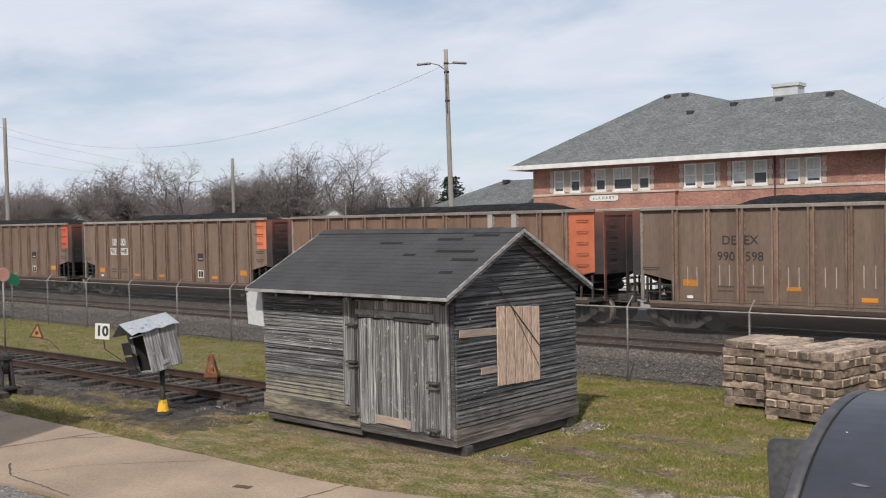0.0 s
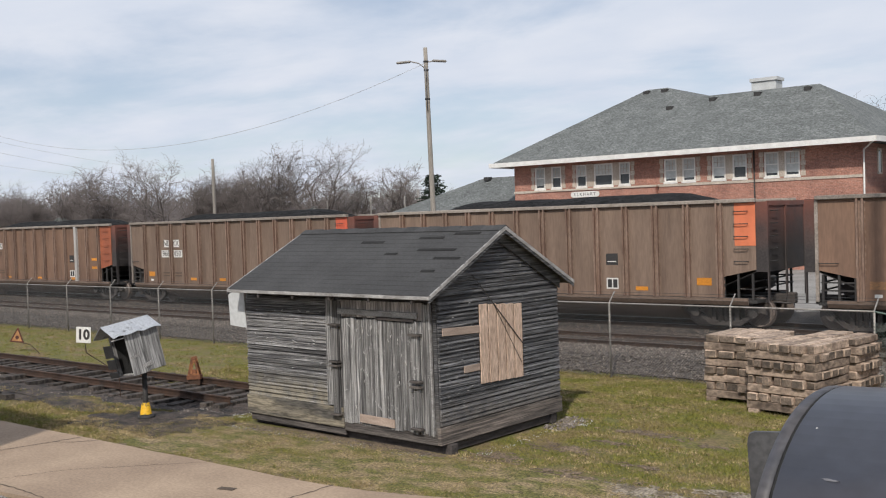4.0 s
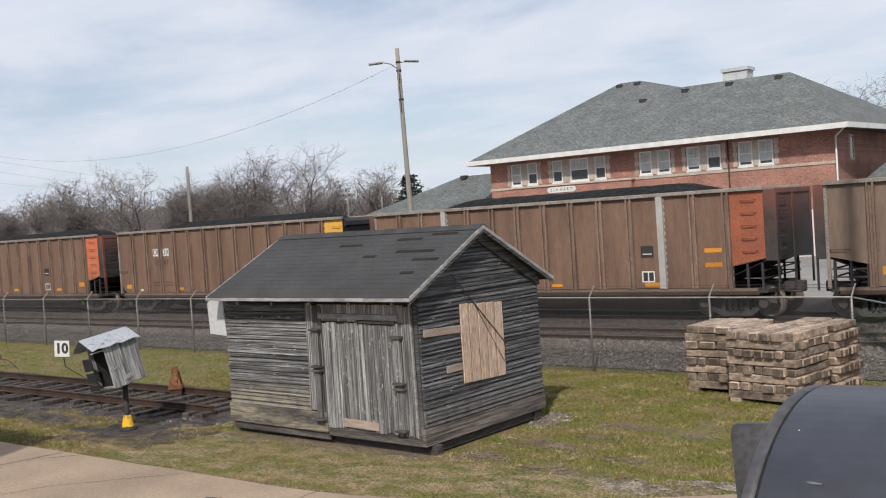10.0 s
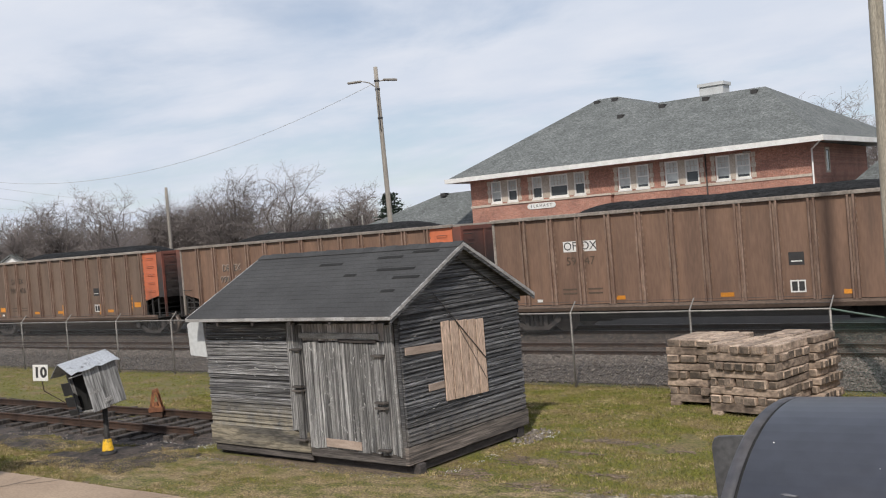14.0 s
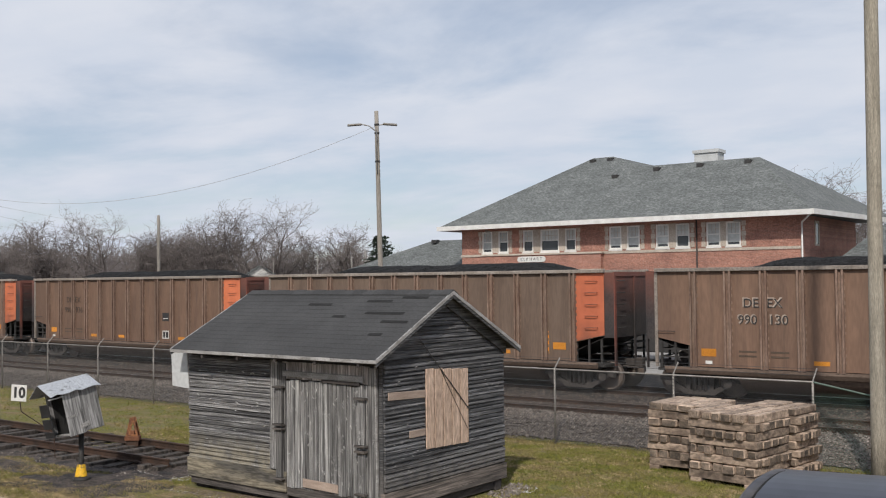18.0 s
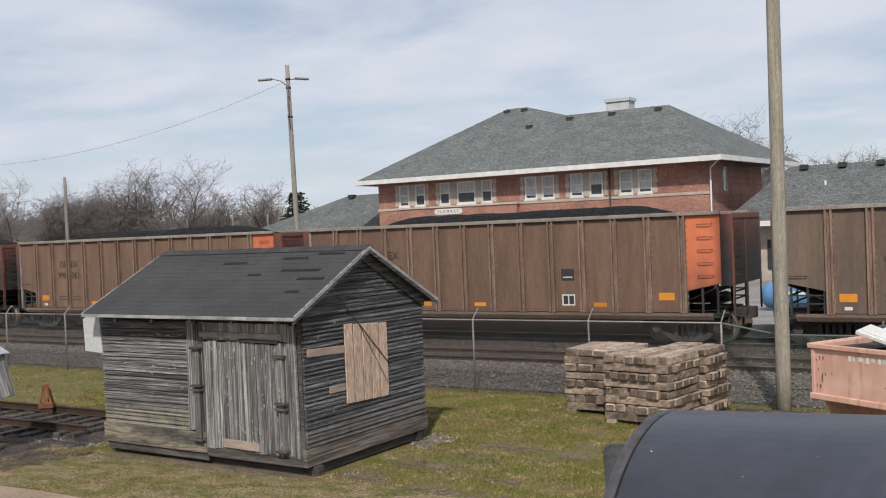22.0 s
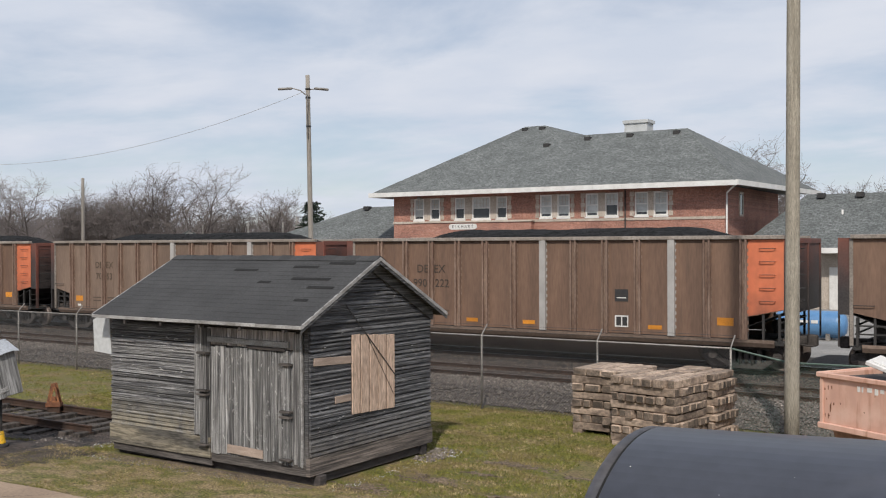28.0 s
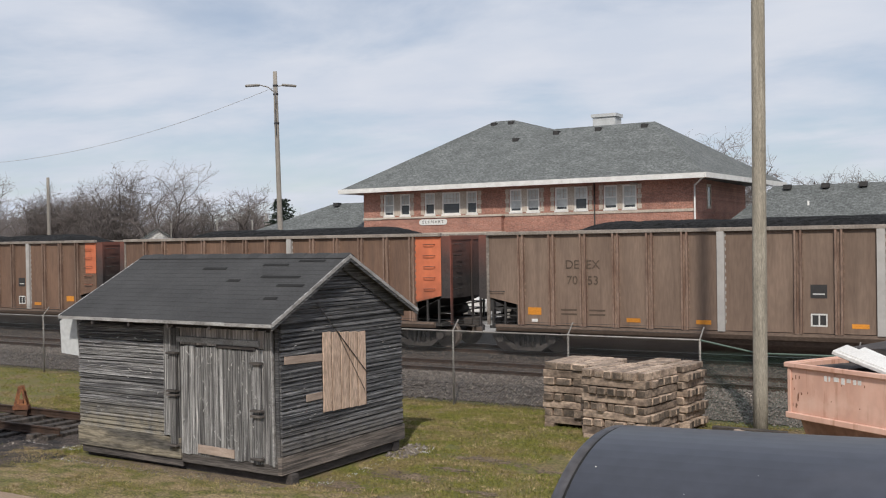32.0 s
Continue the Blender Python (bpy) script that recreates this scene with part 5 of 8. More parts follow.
bm = bmesh.new()
box(bm, -0.5, 0.5, -0.004, 0.0, -0.5, 0.5)
CHALK = mesh_of("chalk_bar", bm, M["chalk"])
OR, TAN = "orange painted end with grab irons", "dusty brown steel coal wagon heaped with coal, orange end"
LOW = ((CUT + 0.5, 1.36, 0.44, 0.22), (4.71, 1.16, 0.42, 0.12), (6.75, 1.16, 0.42, 0.12), (10.83, 1.16, 0.42, 0.12), (12.87, 1.40, 0.46, 0.22))
SPECS = [
    dict(label=TAN, end="orange", end_label=OR, marks=(("DE", "EX"), ("990", "598")), yellow=((1.57, 1.50, 0.44, 0.20), (4.71, 1.40, 0.42, 0.12), (6.75, 1.16, 0.42, 0.12), (10.83, 1.16, 0.42, 0.12), (12.87, 1.40, 0.46, 0.22)), chalk=[(1.50 + 1.02 * i + dx, 1.70 + 0.04 * (i % 3), 0.032, 0.56 + 0.05 * (i % 2)) for i in range(6) for dx in (0.0, 0.3)]),
    dict(label=TAN, tone="brown", end="orange", end_label=OR, marks=(("DE", "EX"), ("990", "407")), ink="worn_paint", faded=True, light=(9, 10)),
    dict(label="tan coal wagon with white number plates and a part-orange end", end="orange_half", end_label="orange panel on the end", marks=(("FU", "RX"), ("962", "448")), plates=(0, 1), pink=True, ladder="ladder_dark"),
    dict(label="tan coal wagon with white number plates and a red end panel", end="red_half", end_label="red panel on the end", marks=(("ND", "YX"), ("966", "450")), plates=(0, 1), pink=True, stencil=10.83, ladder="ladder_dark"),
    dict(label="brown coal wagon with pale posts and dull orange end", tone="brown", end="dull", end_label="dull orange end panel", marks=(("SP", "SX"), ("68", "47")), plates=(0,), ink="faint_paint", light=(2, 10), stencil=10.83, ladder="ladder_red", yellow=((2.0, 1.62, 0.5, 0.13), (2.0, 2.04, 0.5, 0.13), (4.4, 1.06, 0.4, 0.10), (7.6, 1.06, 0.4, 0.10), (10.95, 1.06, 0.5, 0.12), (12.92, 1.62, 0.52, 0.13), (12.92, 2.04, 0.52, 0.13))),
    dict(label="brown coal wagon with yellow end and black ribbed end wall", tone="brown", flat=True, end="yellow_full", end_label="yellow painted end with ladder", marks=(("OF", "OX"), ("59", "47")), plates=(0,), ink="faint_paint", ladder="ladder_yellow", yellow=((0.6, 1.25, 0.4, 0.18), (4.4, 1.12, 0.4, 0.12), (7.8, 1.12, 0.4, 0.12), (11.2, 1.12, 0.4, 0.12))),
    dict(label=TAN, tone="brown", end="orange", end_label=OR, marks=(("DE", "EX"), ("990", "130")), shaded=True),
    dict(label=TAN, end="orange", end_label=OR, marks=(("DE", "EX"), ("990", "426")), ink="worn_paint", yellow=LOW + ((1.2, 1.35, 0.1, 0.7), (4.2, 1.25, 0.1, 0.5), (7.0, 1.25, 0.1, 0.5), (10.0, 1.25, 0.1, 0.5), (12.45, 1.5, 0.1, 0.7))),
    dict(label=TAN, tone="brown", end="orange", end_label=OR, marks=(("DE", "EX"), ("990", "936")), ink="worn_paint"),
    dict(label=TAN, tone="brown", end="orange", end_label=OR, marks=(("DE", "EX"), ("990", "061")), ink="worn_paint"),
    dict(label=TAN, tone="brown", end="orange", end_label=OR, marks=(("DE", "EX"), ("990", "222")), ink="worn_paint", light=(6, 10)),
    dict(label=TAN, end="orange", end_label=OR, marks=(("DE", "EX"), ("70", "53")), ink="faint_paint", light=(6, 10)),
    dict(label=TAN, tone="brown", end="orange", end_label=OR, marks=(("DE", "EX"), ("990", "")), ink="faint_paint", light=(7,)),
    dict(label=TAN, tone="brown", end="orange_half", end_label=OR, marks=(), light=(9,)),
    dict(label=TAN, end="orange", end_label=OR, marks=()),
]
TRAIN = [coal_car(spec) for spec in SPECS]


def run(t):
    """How far the train has rolled by t seconds."""
    return 5.52 * t + 0.002 * t * t

# ---- station ----
def pierced(bm, a, b, z0, z1, y0, y1, holes):
    """A wall slab from a to b with rectangular openings (a, b, z0, z1) through it."""
    holes = sorted(holes)
    x = a
    for h in holes:
        if h[0] > x:
            box(bm, x, h[0], y0, y1, z0, z1)
        box(bm, h[0], h[1], y0, y1, z0, h[2])
        box(bm, h[0], h[1], y0, y1, h[3], z1)
        x = h[1]
    box(bm, x, b, y0, y1, z0, z1)


def sash(parent, a, b, z0, z1, y, blind):
    w = thing("window", "white sash window", "")
    w.parent = parent
    bm = bmesh.new()
    f = 0.085
    mid = (z0 + z1) / 2
    for q in ((a, a + f, z0, z1), (b - f, b, z0, z1), (a + f, b - f, z0, z0 + f), (a + f, b - f, z1 - f, z1), (a + f, b - f, mid - 0.035, mid + 0.035)):
        box(bm, q[0], q[1], y - 0.01, y + 0.13, q[2], q[3])
    part("frame", bm, M["white_paint"], w)
    bm = bmesh.new()
    n = 3 if b - a < 1.2 else 5
    for i in range(1, n):
        x = a + f + (b - a - 2 * f) * i / n
        box(bm, x - 0.012, x + 0.012, y + 0.05, y + 0.072, mid + 0.035, z1 - f)
    z = (mid + z1 - f) / 2
    box(bm, a + f, b - f, y + 0.052, y + 0.070, z - 0.012, z + 0.012)
    part("muntin", bm, M["stone_trim"], w, "thin glazing bars of the upper sash")
    bm = bmesh.new()
    box(bm, a + f, b - f, y + 0.085, y + 0.095, z0 + f, z1 - f)
    part("pane", bm, M["glass"], w)
    if blind:
        bm = bmesh.new()
        box(bm, a + f, b - f, y + 0.075, y + 0.084, mid - (0.5 if blind > 1 else 0.0), z1 - f)
        part("blind", bm, M["blind"], w, "pale drawn blind")
    bm = bmesh.new()
    box(bm, a - 0.04, b + 0.04, y - 0.07, y + 0.1, z0 - 0.1, z0)
    part("sill", bm, M["white_paint"], w)


def hip(bm, x0, x1, y0, y1, z, rx0, rx1, ry, rz, t=0.16):
    """A hipped roof over a rectangle, with its ridge from rx0 to rx1 at ry, rz, and a thickness at the eave."""
    e = [bm.verts.new(p) for p in ((x0, y0, z), (x1, y0, z), (x1, y1, z), (x0, y1, z))]
    r = [bm.verts.new(p) for p in ((rx0, ry, rz), (rx1, ry, rz))]
    for f in ((e[0], e[1], r[1], r[0]), (e[1], e[2], r[1]), (e[2], e[3], r[0], r[1]), (e[3], e[0], r[0])):
        bm.faces.new(f)
    low = [bm.verts.new(v.co - Vector((0, 0, t))) for v in e]
    for i in range(4):
        bm.faces.new((e[i], low[i], low[(i + 1) % 4], e[(i + 1) % 4]))
    bm.faces.new(low[::-1])


def station():
    s = thing("station_house", "two-storey red brick railway station with grey hipped roof", "station")
    X0, X1, Y0, Y1, ZE = -39.7, -16.3, 57.3, 69.5, 7.45
    holes = [(-37.98, -37.15, 5.75, 7.22), (-36.65, -35.85, 5.75, 7.22), (-34.68, -33.88, 5.75, 7.22), (-33.32, -31.92, 5.75, 7.22), (-31.46, -30.66, 5.75, 7.22),
             (-28.27, -27.42, 5.77, 7.22), (-27.05, -26.18, 5.77, 7.22), (-25.10, -24.24, 5.77, 7.22), (-23.80, -22.92, 5.77, 7.22), (-21.86, -21.0, 5.77, 7.22), (-20.66, -19.78, 5.77, 7.22)]
    low = [(-37.5, -36.3, 0.9, 3.3), (-34.5, -33.0, 0.3, 3.3), (-30.5, -29.3, 0.9, 3.3), (-26.5, -25.3, 0.9, 3.3), (-22.5, -21.3, 0.9, 3.3), (-18.9, -17.7, 0.3, 3.0)]
    bm = bmesh.new()
    pierced(bm, X0, X1, 4.2, ZE, Y0, Y0 + 0.35, holes)
    pierced(bm, X0, X1, 0.0, 4.2, Y0, Y0 + 0.35, low)
    part("front_wall", bm, M["brick"], s, "red brick wall")
    for x0, x1, y0, y1 in ((X0, X0 + 0.35, Y0 + 0.35, Y1), (X1 - 0.35, X1, Y0 + 0.35, Y1), (X0, X1, Y1, Y1 + 0.35)):
        bm = bmesh.new()
        box(bm, x0, x1, y0, y1, 0.0, ZE)
        part("wall", bm, M["brick"], s)
    # black block added inside, painting the unlit rooms' darkness behind the panes
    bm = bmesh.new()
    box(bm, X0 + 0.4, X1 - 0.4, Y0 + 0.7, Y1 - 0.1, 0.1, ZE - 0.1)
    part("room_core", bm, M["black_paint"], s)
    for i, h in enumerate(holes):
        sash(s, *h, Y0, (2, 1, 1, 1, 1, 2, 2, 2, 1, 2, 2)[i])
    for h in low:
        sash(s, *h, Y0, 0)
    # stone quoins beside the upper windows, belt courses
    for a, b in ((-38.15, -35.68), (-34.85, -30.48), (-28.45, -26.0), (-25.28, -22.74), (-22.04, -19.6)):
        for x in (a, b):
            for k in range(5):
                w = 0.18 if k % 2 else 0.28
                bm = bmesh.new()
                box(bm, x - w / 2, x + w / 2, Y0 - 0.03, Y0 + 0.02, 5.75 + 0.3 * k, 5.75 + 0.3 * k + 0.285)
                part("quoin", bm, M["stone_trim"], s)
    mull = ((-37.15, -36.65), (-33.88, -33.32), (-31.92, -31.46), (-27.42, -27.05), (-24.24, -23.80), (-21.0, -20.66))
    for a, b in mull:
        bm = bmesh.new()
        box(bm, a, b, Y0 - 0.025, Y0 + 0.02, 5.75, 7.24)
        part("mullion", bm, M["stone_trim"], s)
    bm = bmesh.new()
    box(bm, X0 - 0.04, X1 + 0.04, Y0 - 0.05, Y0 + 0.05, 5.50, 5.66)
    part("belt_course", bm, M["stone_trim"], s, "pale stone belt course")
    # shallow brick bay with a coping and the name board
    bm = bmesh.new()
    box(bm, -37.9, -28.7, Y0 - 0.42, Y0 - 0.05, 4.55, 5.52)
    part("bay_parapet", bm, M["brick"], s)
    bm = bmesh.new()
    box(bm, -38.0, -28.6, Y0 - 0.5, Y0 - 0.02, 5.53, 5.63)
    box(bm, -38.0, -28.6, Y0 - 0.5, Y0 - 0.02, 4.45, 4.54)
    part("bay_coping", bm, M["stone_trim"], s)
    name = thing("name_board", "white station name board with black letters", "")
    name.parent = s
    bm = bmesh.new()
    prism(bm, [(-34.70, 5.06), (-32.88, 5.06), (-32.74, 5.13), (-32.70, 5.25), (-32.74, 5.37), (-32.88, 5.44), (-34.70, 5.44), (-34.84, 5.37), (-34.88, 5.25), (-34.84, 5.13)], 1, Y0 - 0.47, Y0 - 0.425)
    part("panel", bm, M["white_paint"], name)
    put("lettering", words("E L K H A R T", 0.28, M["black_paint"]), name, "", pose(-33.79, Y0 - 0.475, 5.25))
    # main roof: one front slope under a long ridge that steps up to a short higher one
    bm = bmesh.new()
    el, er, bl, br = [bm.verts.new(p) for p in ((-40.9, 56.15, 7.62), (-15.4, 56.15, 7.62), (-40.9, 72.6, 7.62), (-14.05, 72.0, 7.68))]
    r1, r2, v, p2, p1 = [bm.verts.new(p) for p in ((-20.5, 63.2, 11.6), (-20.9, 63.3, 11.6), (-28.65, 63.2, 11.6), (-31.75, 65.2, 12.73), (-33.35, 65.2, 12.73))]
    for f in ((el, er, r1, v, p2, p1), (el, p1, bl), (er, br, r1), (v, r1, br), (v, br, p2), (br, bl, p1, p2)):
        bm.faces.new(f)
    bm.verts.remove(r2)
    low = [bm.verts.new(q.co - Vector((0, 0, 0.16))) for q in (el, er, br, bl)]
    for a, b, c, d in ((el, er, 1, 0), (er, br, 2, 1), (br, bl, 3, 2), (bl, el, 0, 3)):
        bm.faces.new((a, b, low[c], low[d]))
    bm.faces.new(low)
    part("roof", bm, M["roof_slate"], s, "grey shingled hipped roof")
    bm = bmesh.new()
    for x0, x1, y0, y1 in ((-40.98, -15.32, 56.02, 56.14), (-41.03, -40.91, 56.14, 70.7)):
        box(bm, x0, x1, y0, y1, 7.36, 7.66)
    prism(bm, [(-15.39, 56.14), (-15.27, 56.14), (-13.92, 72.0), (-14.04, 72.0)], 2, 7.38, 7.68)
    part("gutter", bm, M["white_paint"], s, "white eave gutter")
    bm = bmesh.new()
    box(bm, -40.9, -15.4, 56.14, 57.3, 7.40, 7.45)
    part("soffit", bm, M["brick"], s)
    bm = bmesh.new()
    tube(bm, (-15.45, 56.2, 7.4), (-16.2, 57.1, 7.0), 0.05, n=8)
    tube(bm, (-16.2, 57.1, 7.0), (-16.25, 57.2, 0.3), 0.05, n=8)
    part("downspout", bm, M["white_paint"], s, "white downspout")
    bm = bmesh.new()
    tube(bm, (-22.45, 57.22, 7.4), (-22.45, 57.22, 0.3), 0.05, n=8)
    part("downspout", bm, M["dark_wood"], s)
    for x in (-20.0, -37.4):
        bm = bmesh.new()
        tube(bm, (x, 56.9, 7.25), (x + 0.5, 56.6, 7.2), 0.09, 0.06, n=8)
        tube(bm, (x, 57.3, 7.2), (x, 56.9, 7.25), 0.03, n=6)
        part("flood_lamp", bm, M["galv"], s)
    bm = bmesh.new()
    box(bm, -25.55, -23.9, 65.0, 66.2, 10.0, 12.45)
    box(bm, -25.65, -23.8, 64.9, 66.3, 12.4, 12.62)
    part("chimney", bm, M["chimney"], s, "pale masonry chimney")
    for x, y, z in ((-33.1, 64.8, 12.55), (-31.7, 64.8, 12.55), (-30.0, 62.0, 11.0), (-27.2, 62.6, 11.35), (-24.2, 62.7, 11.4), (-21.0, 62.7, 11.4)):
        bm = bmesh.new()
        box(bm, x - 0.2, x + 0.2, y - 0.3, y + 0.2, z - 0.25, z + 0.02)
        part("roof_vent", bm, M["black_paint"], s, "dark roof vent")
    bm = bmesh.new()
    for q in ((60.0, 60.12), (60.75, 60.87)):
        box(bm, X1 - 0.02, X1 + 0.05, q[0], q[1], 5.7, 7.2)
    box(bm, X1 - 0.02, X1 + 0.05, 60.12, 60.75, 7.05, 7.2)
    box(bm, X1 - 0.02, X1 + 0.05, 60.12, 60.75, 5.7, 5.82)
    part("side_window_frame", bm, M["stone_trim"], s)
    bm = bmesh.new()
    box(bm, X1 + 0.002, X1 + 0.02, 60.12, 60.75, 5.82, 7.05)
    part("side_pane", bm, M["glass"], s)
    # low wings
    for x0, x1, rx0, rx1 in ((-15.9, 0.6, -13.0, -4.4), (-54.2, -40.1, -46.6, -43.0)):
        w = thing("wing", "one-storey wing with grey hipped roof", "")
        w.parent = s
        bm = bmesh.new()
        box(bm, x0, x1, 58.8, 68.6, 0.0, 3.75)
        part("wall", bm, M["stone_trim"] if x0 > -20 else M["brick"], w)
        bm = bmesh.new()
        hip(bm, x0 - (0.0 if x0 > -20 else 0.9), x1 + (0.9 if x0 > -20 else -0.1), 57.6, 69.2, 3.75, rx0, rx1, 63.2, 7.05)
        part("roof", bm, M["roof_slate"], w)
        bm = bmesh.new()
        box(bm, x0 - 0.1, x1 + 0.9 if x0 > -20 else x1, 57.45, 57.58, 3.5, 3.8)
        part("gutter", bm, M["white_paint"], w)
        for x in ((-12.1, -9.9, -7.8, -5.9) if x0 > -20 else (-46,)):
            bm = bmesh.new()
            box(bm, x - 0.22, x + 0.22, 62.5, 63, 6.8, 7.08)
            part("roof_vent", bm, M["black_paint"], w)
        if x0 > -20:
            bm = bmesh.new()
            tube(bm, (-10.6, 61, 5.3), (-10.6, 61, 6.0), 0.06, n=8)
            part("vent_pipe", bm, M["white_paint"], w)
            for a in (-13.5, -10.9, -8.0, -5.0, -2.0):
                bm = bmesh.new()
                box(bm, a, a + 1.3, 58.70, 58.79, 1.0 if a != -10.9 else 0.2, 2.7)
                part("pane", bm, M["white_paint"] if a == -10.9 else M["glass"], w)
    return s


station()

# ---- poles and cables ----
def pole(name, x, y, z, r0, r1, material, label, lean=(0, 0)):
    p = thing(name, label, "pole", pose(x, y, 0))
    bm = bmesh.new()
    n = 10
    pts = [Vector((lean[0] * i / n, lean[1] * i / n, -0.3 + (z + 0.3) * i / n)) for i in range(n + 1)]
    stalk(bm, pts, [r0 + (r1 - r0) * i / n for i in range(n + 1)])
    part("shaft", bm, material, p)
    return p


lamp_pole = pole("lamp_pole", -29.66, 36.13, 12.0, 0.135, 0.095, M["far_pole"], "tall grey wooden pole with two lamp arms", (-0.16, -0.13))
ACROSS = Vector((0.77, 0.64, 0))
for far, rise in ((-1.37, -0.02), (0.95, 0.0)):
    s = 1 if far > 0 else -1
    bm = bmesh.new()
    root = Vector((-0.15, -0.12, 11.0))
    if s < 0:
        tube(bm, root, root + ACROSS * -0.35 + Vector((0, 0, 0.28)), 0.028, n=6)
        tube(bm, root + ACROSS * -0.35 + Vector((0, 0, 0.28)), root + ACROSS * -0.75 + Vector((0, 0, 0.38)), 0.028, n=6)
    else:
        tube(bm, root + Vector((0, 0, 0.32)), root + ACROSS * 0.35 + Vector((0, 0, 0.36)), 0.028, n=6)
    arm = part("lamp_arm", bm, M["galv"], lamp_pole)
    bm = bmesh.new()
    box(bm, -0.34, 0.34, -0.11, 0.11, -0.05, 0.05)
    bevel(bm, 0.035)
    part("lamp_head", bm, M["galv"], arm, "grey lamp head", Matrix.Translation(root + ACROSS * (far - s * 0.32) + Vector((0, 0, 0.36 + rise))) @ pose(0, 0, 0, 0, 4 * s, 40))
pole("utility_pole", -4.51, 20.60, 11.5, 0.15, 0.13, M["pole"], "weathered wooden utility pole beside the fence", (0.07, 0))
left_pole = pole("utility_pole", -72.7, 36.0, 12.3, 0.17, 0.13, M["far_pole"], "distant grey utility pole with a lamp", (-0.1, 0))
bm = bmesh.new()
tube(bm, (-0.1, 0, 11.5), (-0.55, -0.35, 11.7), 0.03, n=6)
box(bm, -0.95, -0.5, -0.55, -0.25, 11.62, 11.76)
part("lamp", bm, M["galv"], left_pole, "small grey lamp on a bracket")
pole("utility_pole", -45.9, 36.0, 7.8, 0.10, 0.08, M["far_pole"], "distant grey pole stub")
right_pole = pole("utility_pole", 0.32, 45.0, 16.0, 0.2, 0.15, M["far_pole"], "grey utility pole with a cable coil", (-0.3, 0))
lamp_post = pole("lamp_post", 3.5, 65.9, 9.25, 0.08, 0.055, M["galv"], "thin galvanised lamp post with a short curved arm", (0.0, 0))
bm = bmesh.new()
stalk(bm, [(0, 0, 9.2), (-0.04, 0, 9.36), (-0.16, 0, 9.48), (-0.34, 0, 9.53)], [0.05, 0.045, 0.04, 0.04], n=8)
box(bm, -0.72, -0.3, -0.09, 0.09, 9.47, 9.57)
part("arm", bm, M["galv"], lamp_post, "curved arm with a flat lamp head")
# loops of cable on the grey pole, bands on the lamp pole
for rx, z, rz in ((0.24, 10.0, 0.98), (0.13, 9.9, 0.85), (0.30, 10.3, 0.62)):
    bm = bmesh.new()
    stalk(bm, [(-0.12 + rx * math.cos(a) + 0.05 * math.sin(3 * a), -0.24, z + rz * math.sin(a)) for a in [i * math.pi / 10 for i in range(21)]], [0.018] * 21, n=5)
    part("cable_coil", bm, M["cable"], right_pole, "hanging loop of black cable")
bm = bmesh.new()
box(bm, -0.34, -0.10, -0.34, -0.16, 8.82, 9.08)
bevel(bm, 0.03)
part("splice_box", bm, M["black_paint"], right_pole, "small dark splice box")
for z in (10.95, 11.35, 9.6):
    bm = bmesh.new()
    tube(bm, (-0.0133 * z, -0.0108 * z, z - 0.04), (-0.0133 * z, -0.0108 * z, z + 0.04), 0.122, n=12)
    part("band", bm, M["black_paint"], lamp_pole, "dark iron band")
bm = bmesh.new()
stalk(bm, [(-0.07, -0.26, 11.1), (-0.02, -0.28, 10.6), (-0.05, -0.27, 10.0), (-0.03, -0.25, 9.0)], [0.022] * 4, n=5)
part("hanging_wire", bm, M["cable"], lamp_pole)


def cable(name, a, b, sag, r, label):
    bm = bmesh.new()
    a, b = Vector(a), Vector(b)
    n = 24
    stalk(bm, [a.lerp(b, i / n) - Vector((0, 0, sag * 4 * (i / n) * (1 - i / n))) for i in range(n + 1)], [r] * (n + 1), n=4)
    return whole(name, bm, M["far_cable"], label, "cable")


cable("overhead_cable", (-29.8, 36, 11.3), (-72.8, 36, 11.6), 2.6, 0.012, "thin overhead cable between the poles")
cable("overhead_cable", (-72.8, 36, 11.0), (-140, 36, 11.0), 1.6, 0.012, "thin overhead cable between the poles")
bm = bmesh.new()
KNOTS = [Vector(p) for p in ((0.3, 45.6, 11.3), (0.09, 45, 10.94), (-0.95, 42, 10.46), (-1.86, 39, 10.29), (-2.63, 36, 10.47), (-3.08, 33.5, 10.82), (-3.45, 31, 11.39), (-3.8, 28, 12.3), (-4.1, 25, 13.5), (-4.4, 22, 14.9))]
curve_pts = []
for a, b, c, d in zip(KNOTS, KNOTS[1:], KNOTS[2:], KNOTS[3:]):
    for k in range(6):
        u = k / 6
        curve_pts.append(0.5 * (2 * b + (c - a) * u + (2 * a - 5 * b + 4 * c - d) * u * u + (3 * b - a - 3 * c + d) * u * u * u))
stalk(bm, curve_pts, [0.028] * len(curve_pts), n=6)
whole("overhead_cable", bm, M["cable"], "thick black drooping overhead cable", "cable")
for za, zb in ((11.0, 8.6), (10.2, 7.9), (9.2, 7.5)):
    cable("overhead_cable", (-72.7, 36, za), (-66.4, 45.6, zb), 0.12, 0.010, "thin overhead cable leaving the distant pole")


